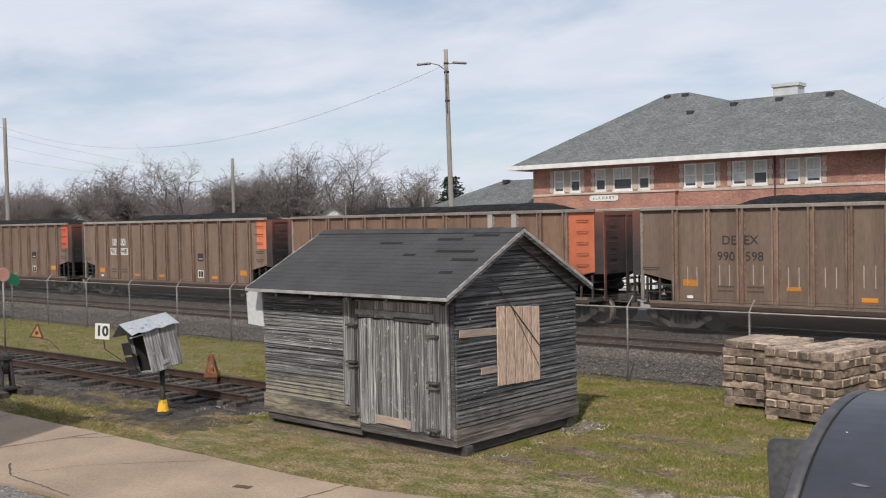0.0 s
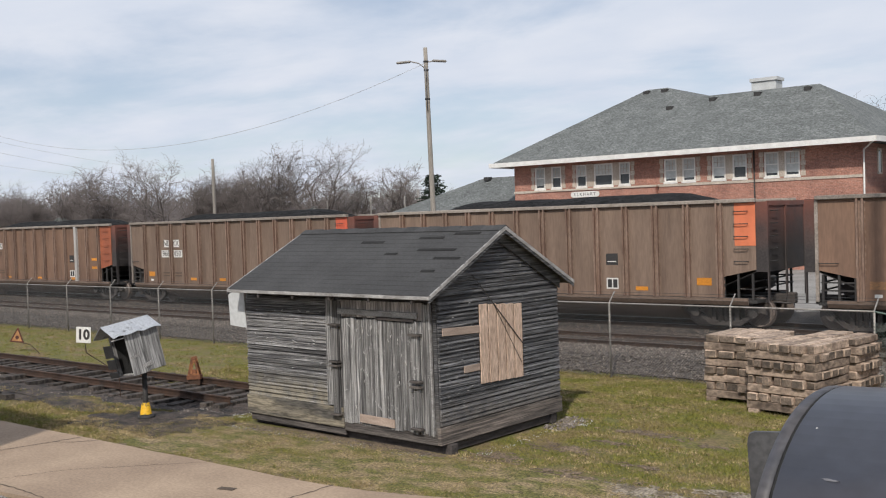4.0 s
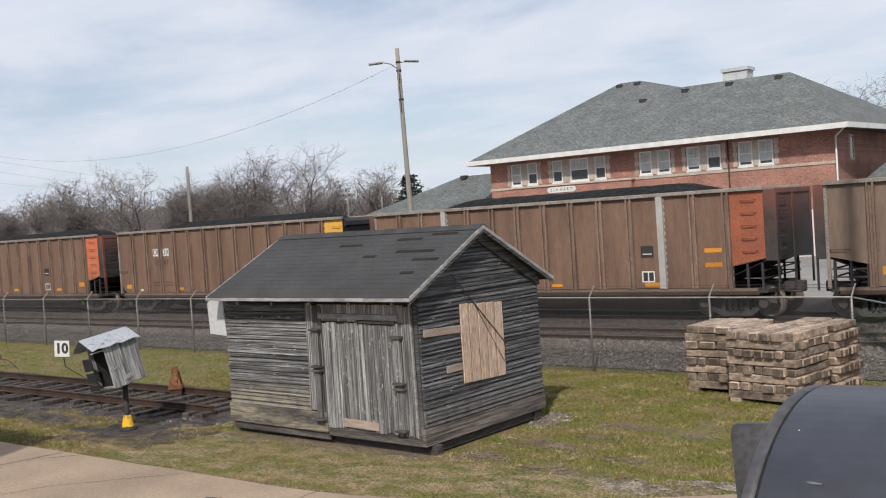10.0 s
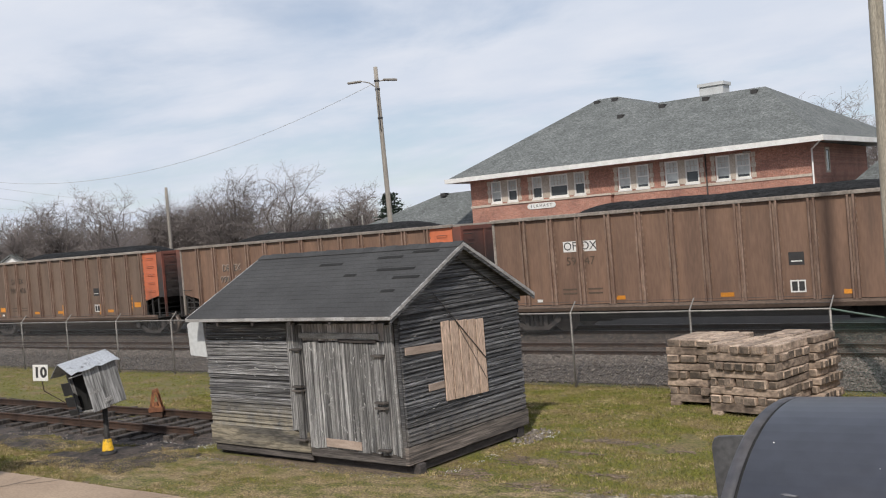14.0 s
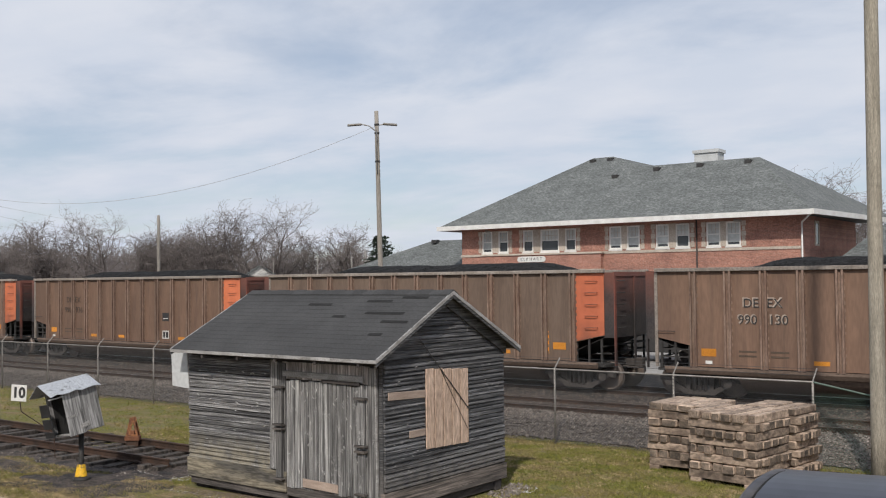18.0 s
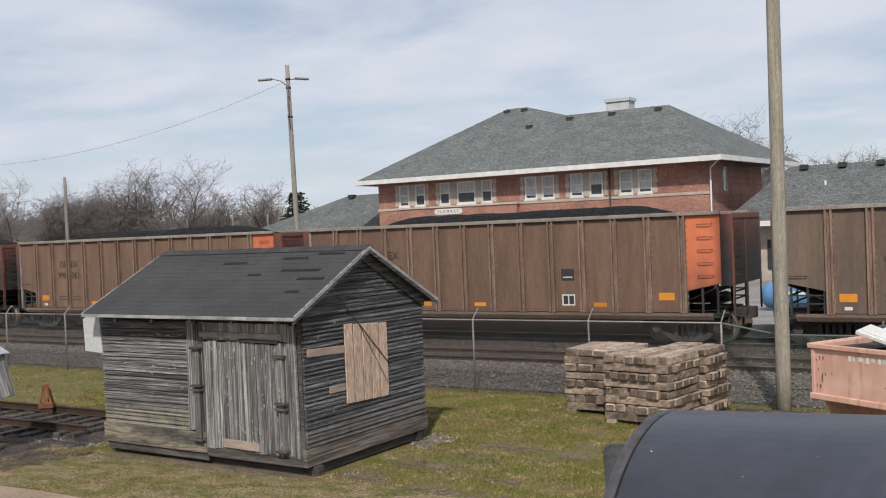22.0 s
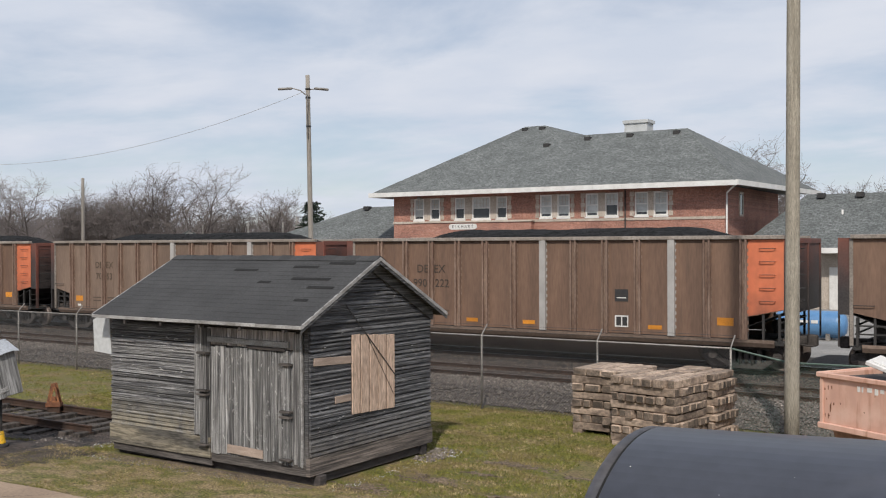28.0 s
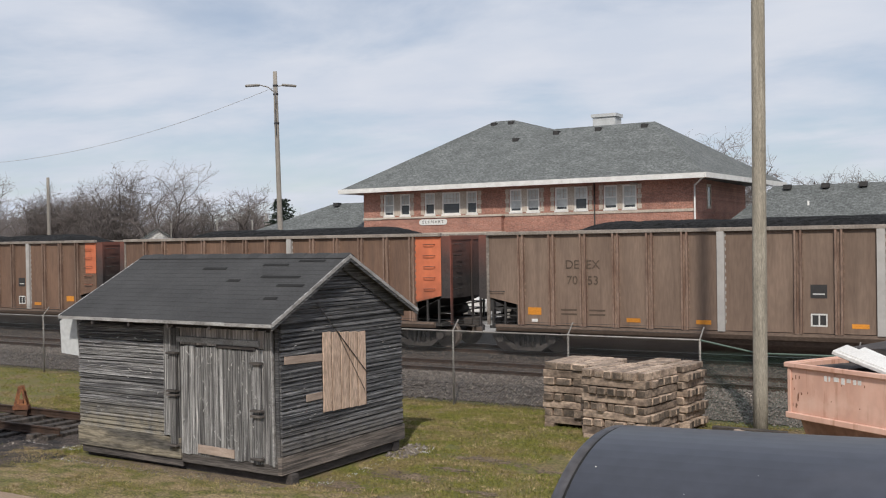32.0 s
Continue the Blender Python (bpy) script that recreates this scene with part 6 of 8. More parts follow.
# ---- trees ----
def bare_tree(seed, tall, spread, stems=1):
    """Two meshes: the trunk with its crooked limbs, and a crown of fine branchlets and twigs."""
    rnd = random.Random(seed)
    wood, fine = bmesh.new(), bmesh.new()
    lengths = [0.16, 0.44, 0.25, 0.14, 0.075]
    girth = 0.33 if stems == 1 else 0.42
    kids = [5, 7, 8, 8, 0]
    bends = [3, 8, 6, 4, 3]
    gnarl = [0.07, 0.20, 0.30, 0.36, 0.42]
    thin = [0, 0.045, 0.022, 0.012, 0.008]

    def grow(p, way, r, level):
        length = tall * lengths[level] * rnd.uniform(0.7, 1.25)
        pts, radii = [p], [r]
        end = max(r * (0.8 if level == 0 else 0.3), thin[level] * 0.8)
        for k in range(bends[level]):
            # the crown keeps to a rounded outline
            edge = Vector((p.x / (girth * tall), p.y / (girth * tall), (p.z - 0.56 * tall) / (0.44 * tall if p.z > 0.56 * tall else 0.5 * tall)))
            if level and edge.length > 1.0:
                if level > 1 or edge.length > 1.1:
                    break
                way = (way - edge.normalized() * 0.7 - Vector((0, 0, 0.25))).normalized()
            lift = (0.2, 0.20, 0.10, 0.02, -0.04)[level]
            turn = Vector((rnd.gauss(0, 1), rnd.gauss(0, 1), rnd.gauss(0, 0.75))) * gnarl[level] + Vector((0, 0, lift))
            way = (way + turn).normalized()
            p = p + way * (length / bends[level])
            pts.append(p)
            radii.append(max(r + (end - r) * (k + 1) / bends[level], thin[level]))
            tube(wood if level < 3 else fine, pts[-2], p, radii[-2], radii[-1], n=7 if level < 2 else (5 if level < 3 else 3), caps=False)
        done = len(pts) - 1
        if level >= 4 or not done:
            return
        for k in range(kids[level]):
            at = rnd.uniform(0.75, 1.0) if level == 0 else 0.22 + 0.78 * (k + rnd.random()) / kids[level]
            i = min(int(at * done), done - 1)
            start = pts[i].lerp(pts[i + 1], at * done - i)
            a = rnd.uniform(0, 6.283) if level else 6.283 * (k + 0.7 * rnd.random()) / kids[0]
            side = Vector((math.cos(a), math.sin(a), rnd.uniform(-0.1, 0.4)))
            lean = rnd.uniform(0.2, 1.15) * spread if level == 0 else rnd.uniform(0.6, 1.3)
            heading = pts[min(i + 1, len(pts) - 1)] - pts[i]
            grow(start, (heading.normalized() * 0.8 + side * lean).normalized(), radii[i] * (0.60 if level == 0 else 0.52), level + 1)

    for k in range(stems):
        a = rnd.uniform(0, 6.283)
        off = Vector((math.cos(a), math.sin(a), 0)) * (0.0 if stems == 1 else rnd.uniform(0.3, 0.16 * tall))
        grow(off - Vector((0, 0, 0.2)), (Vector((0, 0, 1)) + off * (0.25 if stems > 1 else 0)).normalized(), tall * (0.023 if stems == 1 else 0.014), 0)
    heights = sorted(v.co.z for v in fine.verts)
    size = tall / heights[int(0.993 * len(heights))]
    for b in (wood, fine):
        for v in b.verts:
            v.co *= size
    return wood, fine


def tree_thing(seed, tall, spread, label, stems=1):
    t = thing("bare_tree", label, "tree", group="bare trees behind the tracks")
    wood, fine = bare_tree(seed, tall, spread, stems)
    part("trunk", wood, M["bark"], t)
    part("crown", fine, M["twig"], t)
    return t


BARE = "leafless grey-brown tree with a spreading crown of twigs"
THICK = "leafless many-stemmed grey-brown thicket tree"
kinds = [tree_thing(31, 13.0, 0.8, BARE), tree_thing(12, 13.0, 0.7, BARE), tree_thing(13, 10.0, 0.85, BARE), tree_thing(24, 11.0, 0.7, THICK, 3), tree_thing(45, 10.0, 0.6, THICK, 3)]
# kind, x, y, turn, size: the tall crooked trees first, then the thicket round them, then those behind the station
spots = [(0, -79.9, 78.3, 40, 0.95), (3, -87.4, 76.2, 70, 0.92), (1, -84.4, 75.2, 230, 0.94), (4, -91.0, 75.3, 150, 0.97), (4, -93.2, 72.5, 90, 0.96), (0, -92.0, 64.0, 160, 0.87), (2, -94.9, 59.6, 200, 1.04), (2, -102.0, 59.4, 130, 0.96), (3, -98.0, 62.0, 77, 0.69), (4, -110.2, 59.1, 310, 0.84), (3, -114.1, 58.0, 220, 0.78), (4, -106.0, 54.0, 20, 0.8), (4, -114.0, 43.0, 30, 0.82), (2, -112.0, 52.5, 80, 0.85), (2, -82.1, 84.9, 10, 0.94), (2, -76.9, 86.9, 130, 1.01), (4, -81.2, 95.1, 60, 0.67), (3, -79.2, 100.6, 60, 0.64), (0, -26.3, 96.4, 300, 1.02), (2, -23.9, 96.9, 60, 1.12), (2, -16.4, 98.6, 130, 0.95), (4, -13.4, 99.0, 40, 0.87), (2, -11.3, 99.3, 220, 0.93), (4, 2.6, 117.9, 10, 0.6), (3, -60, 96, 10, 0.59)]
used = set()
for k, x, y, a, s in spots:
    m = pose(x, y, 0, 0, 0, a)
    if k not in used:
        used.add(k)
        kinds[k].matrix_basis = m @ Matrix.Diagonal((s, s, s, 1))
        kinds[k].scale = (s, s, s)
    else:
        t = copy_thing(kinds[k], m)
        t.scale = (s,) * 3

# far woods: a deep belt of thin stems and twigs
bm = bmesh.new()
rnd = random.Random(3)
for i in range(2300):
    a = radians(rnd.uniform(22, 80))
    d = rnd.uniform(135, 190)
    x, y = -d * math.sin(a), d * math.cos(a)
    h = rnd.uniform(5.5, 10.0) * (0.75 + 0.25 * noisy(a * 40, 0, 1.0) + (0.15 if a > 0.9 else 0))
    p = Vector((x, y, 0))
    tube(bm, p, p + Vector((rnd.gauss(0, 0.4), rnd.gauss(0, 0.4), h)), 0.12, 0.03, n=3, caps=False)
    for k in range(20):
        z = h * rnd.uniform(0.25, 0.95)
        q = p + Vector((0, 0, z))
        w = Vector((rnd.gauss(0, 1), rnd.gauss(0, 1), rnd.uniform(0.2, 1.2))).normalized() * rnd.uniform(1.2, 3.0)
        tube(bm, q, q + w, 0.045, 0.025, n=3, caps=False)
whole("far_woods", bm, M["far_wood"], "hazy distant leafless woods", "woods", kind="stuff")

# spruce: whorls of drooping boughs, ragged at the edge
rnd = random.Random(8)
verts, faces = [], []
for i in range(26):
    z = 0.9 + 7.2 * (i / 25) ** 0.95
    reach = 3.5 * (1 - z / 9.2) ** 0.8 + 0.15
    for k in range(12):
        a = rnd.uniform(0, 6.283)
        r = reach * rnd.uniform(0.55, 1.15)
        tip = Vector((r * math.cos(a), r * math.sin(a), z - 0.16 * r + rnd.uniform(-0.1, 0.1)))
        root = Vector((0, 0, z + 0.1))
        for j in range(16):
            q = root.lerp(tip, 0.15 + 0.85 * rnd.random())
            size = rnd.uniform(0.16, 0.34)
            d1 = Vector((rnd.gauss(0, 1), rnd.gauss(0, 1), rnd.gauss(-0.3, 0.5))).normalized() * size
            d2 = Vector((rnd.gauss(0, 1), rnd.gauss(0, 1), rnd.gauss(0, 0.5))).normalized() * size * 0.45
            b = len(verts)
            verts += [tuple(q), tuple(q + d1 * 0.5 + d2), tuple(q + d1), tuple(q + d1 * 0.5 - d2)]
            faces.append((b, b + 1, b + 2, b + 3))
spruce = thing("spruce", "small dark green spruce", "tree", pose(-61.0, 74.2, 0))
me = bpy.data.meshes.new("foliage")
me.from_pydata(verts, [], faces)
me.materials.append(M["pine"])
put("foliage", me, spruce)
bm = bmesh.new()
tube(bm, (0, 0, -0.2), (0, 0, 8.3), 0.16, 0.03, n=8)
part("trunk", bm, M["bark"], spruce)

# ---- tie stacks ----
def tie_stack(x, y, a, counts, width, depth, h, seed, label, inset=0.0):
    """Ties laid crosswise; counts lists how many lie in each layer from the ground up, layers alternating from along x to along y."""
    s = thing("tie_stack", label, "timber stack", pose(x, y, 0, 0, 0, a), group="tie stacks")
    rnd = random.Random(seed)
    for kx in (-1, 1):
        for ky in (-1, 1):
            board(kx * width * 0.40 - 0.11, kx * width * 0.40 + 0.11, ky * depth * 0.44 - 0.10, ky * depth * 0.44 + 0.10, -0.03, 0.09, M["stacked_tie"], "bearer", s, "short bearer block", 0.01)
    z = 0.09
    for k, n in enumerate(counts):
        along = k % 2 == 0
        run, room = (width, depth) if along else (depth, width)
        parts = [rnd.uniform(0.75, 1.3) for _ in range(n)]
        total, c = sum(parts), -room / 2
        for p in parts:
            w = room * p / total
            e0, e1 = rnd.uniform(-0.08, 0.04), rnd.uniform(-0.04, 0.08)
            if along:
                e0, e1 = e0 * 0.5 + inset, e1 * 0.5 - inset
            g = rnd.uniform(0.005, 0.016) if along else rnd.uniform(0.010, 0.028)
            hh = h - 0.004 - rnd.uniform(0, 0.022)
            bm = bmesh.new()
            if along:
                box(bm, -run / 2 + e0, run / 2 + e1, c + g, c + w - g, z, z + hh)
            else:
                box(bm, c + g, c + w - g, -run / 2 + e0, run / 2 + e1, z, z + hh)
            bevel(bm, rnd.uniform(0.008, 0.02))
            for v in bm.verts:
                v.co += Vector((rnd.uniform(-0.006, 0.006), rnd.uniform(-0.006, 0.006), rnd.uniform(-0.005, 0.003)))
            me = mesh_of("tie", bm, M["stacked_tie"])
            me.materials.append(M["tie_end"])
            for f in me.polygons:
                if abs(f.normal[0 if along else 1]) > 0.9:
                    f.material_index = 1
            put("tie", me, s)
            c += w
        z += h
    return s


tie_stack(-6.74, 19.10, -10, (5, 6, 6, 7, 5, 7, 5, 6), 1.44, 1.34, 0.164, 1, "square stack of used brown railway ties on the grass")
tie_stack(-8.02, 19.95, -4, (4, 6, 4, 5, 4, 4, 4, 4), 1.36, 1.40, 0.164, 2, "square stack of used brown railway ties near the fence")
tie_stack(-6.30, 20.34, -8, (6, 5, 5, 4, 6, 4, 6, 4), 1.10, 0.98, 0.164, 3, "stack of used ties behind another, its ends stepped in and out", -0.06)

# ---- dumpster ----
def dumpster():
    A, B = Vector((-3.22, 16.85, 0)), Vector((-1.48, 15.82, 0))
    u = (B - A).normalized()
    a = math.degrees(math.atan2(u.y, u.x))
    d = thing("dumpster", "faded salmon-pink roll-off dumpster with rust stains", "dumpster", pose(A.x, A.y, 0, 0, 0, a))
    w, l, z0, z1 = 2.03, 3.74, 1.08, 1.91
    t = 0.06
    for name, x0, x1, y0, y1 in (("end_wall", 0, w, 0, t), ("end_wall", 0, w, l - t, l), ("side_wall", 0, t, t, l - t)):
        board(x0, x1, y0, y1, z0, z1, M["dumpster"], name, d, b=0.008)
    # the long side rises towards its far end and has a notch in the rim
    bm = bmesh.new()
    prism(bm, [(t, z0), (l - t, z0), (l - t, z1 + 0.15), (1.84, z1 + 0.08), (1.84, z1 - 0.10), (1.50, z1 - 0.10), (1.50, z1 + 0.04), (t, z1)], 0, w - t, w)
    part("side_wall", bm, M["dumpster"], d, "side wall with a dented notch in the rim")
    # lower tub, set in under the body, its stain and shade painted darker
    bm = bmesh.new()
    prism(bm, [(0.45, 0.30), (l - 0.2, 0.30), (l - 0.1, z0 - 0.002), (0.10, z0 - 0.002)], 0, 0.12, w - 0.12)
    part("lower_tub", bm, M["tub_stain_shade"], d, "inset lower tub, stain and shade painted darker")
    for x0, x1, y0, y1 in ((-0.05, w + 0.05, -0.06, 0.0), (-0.05, w + 0.05, l, l + 0.06), (-0.06, 0.0, 0.0, l)):
        board(x0, x1, y0, y1, z1 - 0.06, z1 + 0.02, M["dumpster"], "rim", d, b=0.012)
    for y0, y1, za, zb in ((0.0, 1.50, 0.0, 0.05), (1.84, l, 0.08, 0.17)):
        bm = bmesh.new()
        prism(bm, [(y0, z1 + za - 0.05), (y1, z1 + zb - 0.05), (y1, z1 + zb + 0.02), (y0, z1 + za + 0.02)], 0, w, w + 0.06)
        part("rim", bm, M["dumpster"], d)
    board(w, w + 0.05, 1.46, 1.88, z1 - 0.17, z1 - 0.10, M["dumpster"], "rim", d, "bent strip under the notch", b=0.01)
    for y in (0.0, 0.98, 2.35, 3.66):
        board(w, w + 0.045, y, y + 0.07, z0 + 0.06, z1 - 0.07, M["dumpster"], "rib", d, b=0.01)
    board(w, w + 0.08, -0.02, l, z0 - 0.04, z0 + 0.05, M["dumpster"], "rail", d, b=0.01)
    for x in (0.0, w - 0.09):
        board(x, x + 0.07, -0.03, 0.0, z0, z1 - 0.07, M["dumpster"], "rib", d, b=0.01)
    board(-0.03, w + 0.03, -0.05, 0.0, z0 - 0.06, z0 + 0.04, M["dumpster"], "rail", d, b=0.012)
    rnd = random.Random(5)
    for i in range(18):
        x, z, r = rnd.choice((rnd.uniform(0.08, 0.3), rnd.uniform(0.1, w - 0.1))), rnd.uniform(z0 + 0.06, z1 - 0.12), rnd.uniform(0.006, 0.02)
        board(x, x + r, -0.004, -0.001, z, z + r * rnd.uniform(1, 6), M["rust"], "rust_streak", d, b=0)
    for i in range(16):
        y, z, r = rnd.choice((rnd.uniform(0.1, l - 0.1), rnd.gauss(2.38, 0.06), rnd.gauss(1.0, 0.05))), rnd.uniform(z0 + 0.05, z1 - 0.1), rnd.uniform(0.008, 0.022)
        board(w + 0.001, w + 0.004, y, y + r, z, z + r * rnd.uniform(1, 7), M["rust"], "rust_streak", d, b=0)
    for y, k in ((0.25, 1.1), (1.62, 0.5), (2.4, 1.15)):
        board(w + 0.0805, w + 0.083, y, y + k, z0 - 0.038, z0 - 0.012, M["rust"], "rust_streak", d, b=0)
    for x, ww in ((0.72, 0.05), (0.80, 0.03), (0.90, 0.09), (1.04, 0.06), (1.14, 0.07), (1.26, 0.05), (1.34, 0.06)):
        board(x, x + ww, -0.006, -0.001, z1 - 0.19 - rnd.uniform(0, 0.04), z1 - 0.13, M["white_paint"], "worn_writing", d, "worn white marks", b=0)
    for x in (0.35, w - 0.45):
        board(x, x + 0.1, 0.4, l - 0.2, 0.12, 0.30, M["rust"], "skid_rail", d)
        for y0 in (0.6, l - 0.4):
            bm = bmesh.new()
            tube(bm, (x - 0.11, y0, 0.13), (x - 0.001, y0, 0.13), 0.13, n=14)
            part("roller", bm, M["rust"], d)
    for m in (pose(1.05, 0.62, 1.97, 6, 18, 16), pose(1.12, 1.02, 1.90, 2, 22, 24)):
        bm = bmesh.new()
        box(bm, -0.50, 0.50, -0.26, 0.26, 0, 0.07)
        box(bm, -0.42, 0.42, -0.2, 0.2, 0.07, 0.085)
        bevel(bm, 0.012)
        whole("foam_slab", bm, M["white_paint"], "white discarded moulded slab lying in the dumpster", "slab", m=d.matrix_basis @ m)
    bm = bmesh.new()
    prism(bm, [(0.85, 1.3), (0.85, 1.98), (1.3, 2.10), (2.2, 2.19), (2.25, 1.3)], 0, 1.28, 1.32)
    whole("discarded_sheet", bm, M["old_brick_dark"], "dark brown sheet standing in the dumpster", "panel", m=d.matrix_basis)
    bm = bmesh.new()
    box(bm, t + 0.002, w - t - 0.002, t + 0.002, l - t - 0.002, z0 + 0.002, 1.55)
    box(bm, 0.12, 1.1, 1.5, 2.6, 1.552, 1.98, pose(0, 0, 0, 3, -4, 0))
    box(bm, 0.10, 0.62, 0.12, 3.3, 1.552, 1.87, pose(0, 0, 0, -1.2, 2, 0))
    box(bm, 0.5, 1.2, 2.7, 3.4, 1.552, 1.9, pose(0, 0, 0, -3, 2, 0))
    whole("rubbish", bm, M["dark_wood"], "dark rubbish filling the dumpster", "rubbish", m=d.matrix_basis)
    return d


dumpster()
bm = bmesh.new()
box(bm, 0.32, 1.15, 19.5, 20.1, 0.0, 0.80)
bevel(bm, 0.02)
whole("timber_block", bm, M["old_plank"], "pale tan timber block standing on the grass by the fence", "timber")

# ---- loose timbers lying by the pole ----
def loose_timber(ax, ay, bx, by, w, h, z, material, label):
    length, turn = math.hypot(bx - ax, by - ay), math.degrees(math.atan2(by - ay, bx - ax))
    bm = bmesh.new()
    box(bm, 0, length, -w / 2, w / 2, 0, h)
    bevel(bm, 0.01)
    whole("loose_timber", bm, M[material], label, "timber", "loose timbers", m=pose(ax, ay, z, 0, 0, turn))


loose_timber(-5.53, 19.63, -4.42, 19.31, 0.13, 0.13, 0.0, "old_plank", "pale tan timber lying on the ground")
loose_timber(-5.38, 20.22, -3.90, 20.22, 0.16, 0.13, 0.0, "tie", "dark old tie lying on the ground")
loose_timber(-4.31, 19.59, -3.86, 19.70, 0.14, 0.13, 0.0, "old_plank", "pale tan timber lying on the ground")
loose_timber(-5.52, 19.03, -3.55, 19.21, 0.1, 0.05, 0.0, "trim_wood", "thin grey board lying on the ground")
loose_timber(-4.75, 19.56, -4.32, 19.16, 0.12, 0.13, 0.1, "old_plank", "pale tan timber lying on the ground")

# ---- steel tank close to the camera ----
def steel_tank():
    lie = pose(-0.6605, 1.9583, 3.2248, 0, -2.64, -4.31)
    b = thing("steel_tank", "dark blue-grey cylindrical steel tank on a tall stand", "tank", pose(-0.6605, 1.9583, 0))
    tank = thing("vessel", "smooth blue-black cylinder", "", pose(0, 0, 3.2248, 0, -2.64, -4.31))
    tank.parent = b
    R, n = 0.3908, 96

    def shell(profile, name, material, label):
        bm = bmesh.new()
        rings = [[bm.verts.new((x, -r * math.sin(2 * math.pi * i / n), r * math.cos(2 * math.pi * i / n))) for i in range(n)] for x, r in profile]
        for p, q in zip(rings, rings[1:]):
            for i in range(n):
                bm.faces.new((p[i], p[(i + 1) % n], q[(i + 1) % n], q[i])).smooth = True
        return part(name, bm, material, tank, label)

    # end ring, then a narrow dark seam, then the barrel
    shell([(-0.012, R - 0.030), (-0.009, R - 0.012), (-0.004, R - 0.003), (0.002, R), (0.0195, R), (0.0205, R - 0.005)], "end_ring", M["ring_paint"], "rounded ring at the end of the tank")
    shell([(0.0205, R - 0.0045), (0.0207, R - 0.0015), (0.0258, R - 0.0015), (0.0260, R - 0.0045)], "ring_seam", M["tar"], "dark seam behind the end ring")
    shell([(0.0261, R - 0.005), (0.0266, R), (2.0, R), (4.6, R)], "barrel", M["boiler"], "smooth blue-black barrel with pale scratches")
    for x0, x1 in ((-0.014, -0.011), (4.59, 4.6)):
        bm = bmesh.new()
        tube(bm, (x0, 0, 0), (x1, 0, 0), R - 0.04 if x0 < 0 else R - 0.002, R - 0.029 if x0 < 0 else R - 0.002, n=64)
        part("end_plate", bm, M["boiler_dark"], tank)
    for x in (0.9, 3.6):
        board(x - 0.06, x + 0.06, -0.30, 0.30, -0.52, -0.30, M["boiler_dark"], "saddle", tank)
        for y in (-0.28, 0.22):
            top = lie @ Vector((x, y, -0.52))
            board(top.x + 0.6605 - 0.04, top.x + 0.6605 + 0.04, top.y - 1.9583 - 0.04, top.y - 1.9583 + 0.04, 0.0, top.z, M["boiler_dark"], "leg", b)
    # pale chips and scuffs in the paint
    rnd = random.Random(6)
    spots = [(0.060, 27.3, 0.002, 0.0014), (0.33, 46.0, 0.007, 0.0012), (0.345, 46.4, 0.003, 0.001), (0.72, 62.0, 0.010, 0.0014), (0.735, 63.0, 0.006, 0.002), (0.75, 63.6, 0.003, 0.003), (1.35, 30.0, 0.004, 0.001), (1.2, 20.0, 0.006, 0.0008)]
    spots += [(rnd.uniform(0.2, 2.0), rnd.uniform(15, 70), rnd.uniform(0.0006, 0.0018), rnd.uniform(0.0004, 0.001)) for _ in range(16)]
    scuffs = [(0.115, 44.0, 0.016, 0.0022), (0.62, 40.0, 0.05, 0.0007), (0.95, 33.0, 0.10, 0.0008), (0.135, 52.0, 0.008, 0.0012), (1.5, 48.0, 0.05, 0.0006)]
    for x, a, w, h in spots + scuffs:
        bm = bmesh.new()
        k = 7
        rim = [(w * rnd.uniform(0.6, 1.2) * math.cos(math.tau * i / k), h * rnd.uniform(0.5, 1.3) * math.sin(math.tau * i / k)) for i in range(k)]
        prism(bm, rim, 2, -0.0006, 0.0008)
        part("paint_chip", bm, M["white_paint"] if w < 0.012 and (x, a, w, h) in spots else M["scuff"], tank, "", pose(x, -R * math.sin(radians(a)), R * math.cos(radians(a)), a, 0, rnd.uniform(-15, 15)))
    return b


M["ring_paint"] = surface("worn_brownish_ring_paint", (0.078, 0.071, 0.073), (0.052, 0.053, 0.063), 0.5, 9.0, (1, 1, 1), 40, 0.1, stain=0.3)
M["scuff"] = surface("dull_scuff", (0.17, 0.165, 0.175), (0.11, 0.11, 0.125), 0.5, 30.0)
M["plate_grey"] = surface("dull_grey_plate", (0.075, 0.076, 0.08), (0.045, 0.046, 0.05), 0.5, 3, (1, 1, 1), 20, 0.05, stain=0.3)
steel_tank()


def standing_panel():
    """A dull steel sheet with rounded top corners on two legs beside the drive."""
    p = thing("road_sign", "back of a dull grey steel sign with rounded corners", "sign", pose(-2.765, 6.72, 0.05, 0, 0, 22))
    bm = bmesh.new()
    prism(bm, [(0.08, 0.5), (0.0, 2.26), (0.004, 2.30), (0.020, 2.335), (0.05, 2.35), (0.70, 2.35), (0.735, 2.33), (0.75, 2.29), (0.70, 0.5)], 1, -0.02, 0.02)
    part("sign_plate", bm, M["plate_grey"], p)
    for x in (0.12, 0.58):
        board(x, x + 0.05, 0.021, 0.07, 0.0, 2.1, M["boiler_dark"], "leg", p)
    return p


standing_panel()

# ---- small things by the display track ----
M["box_board"] = surface("grey_box_plank", (0.34, 0.335, 0.33), (0.15, 0.147, 0.145), 0.9, 1.6, (9, 9, 0.6), 4, 0.5, spread=0.25, stain=0.5)


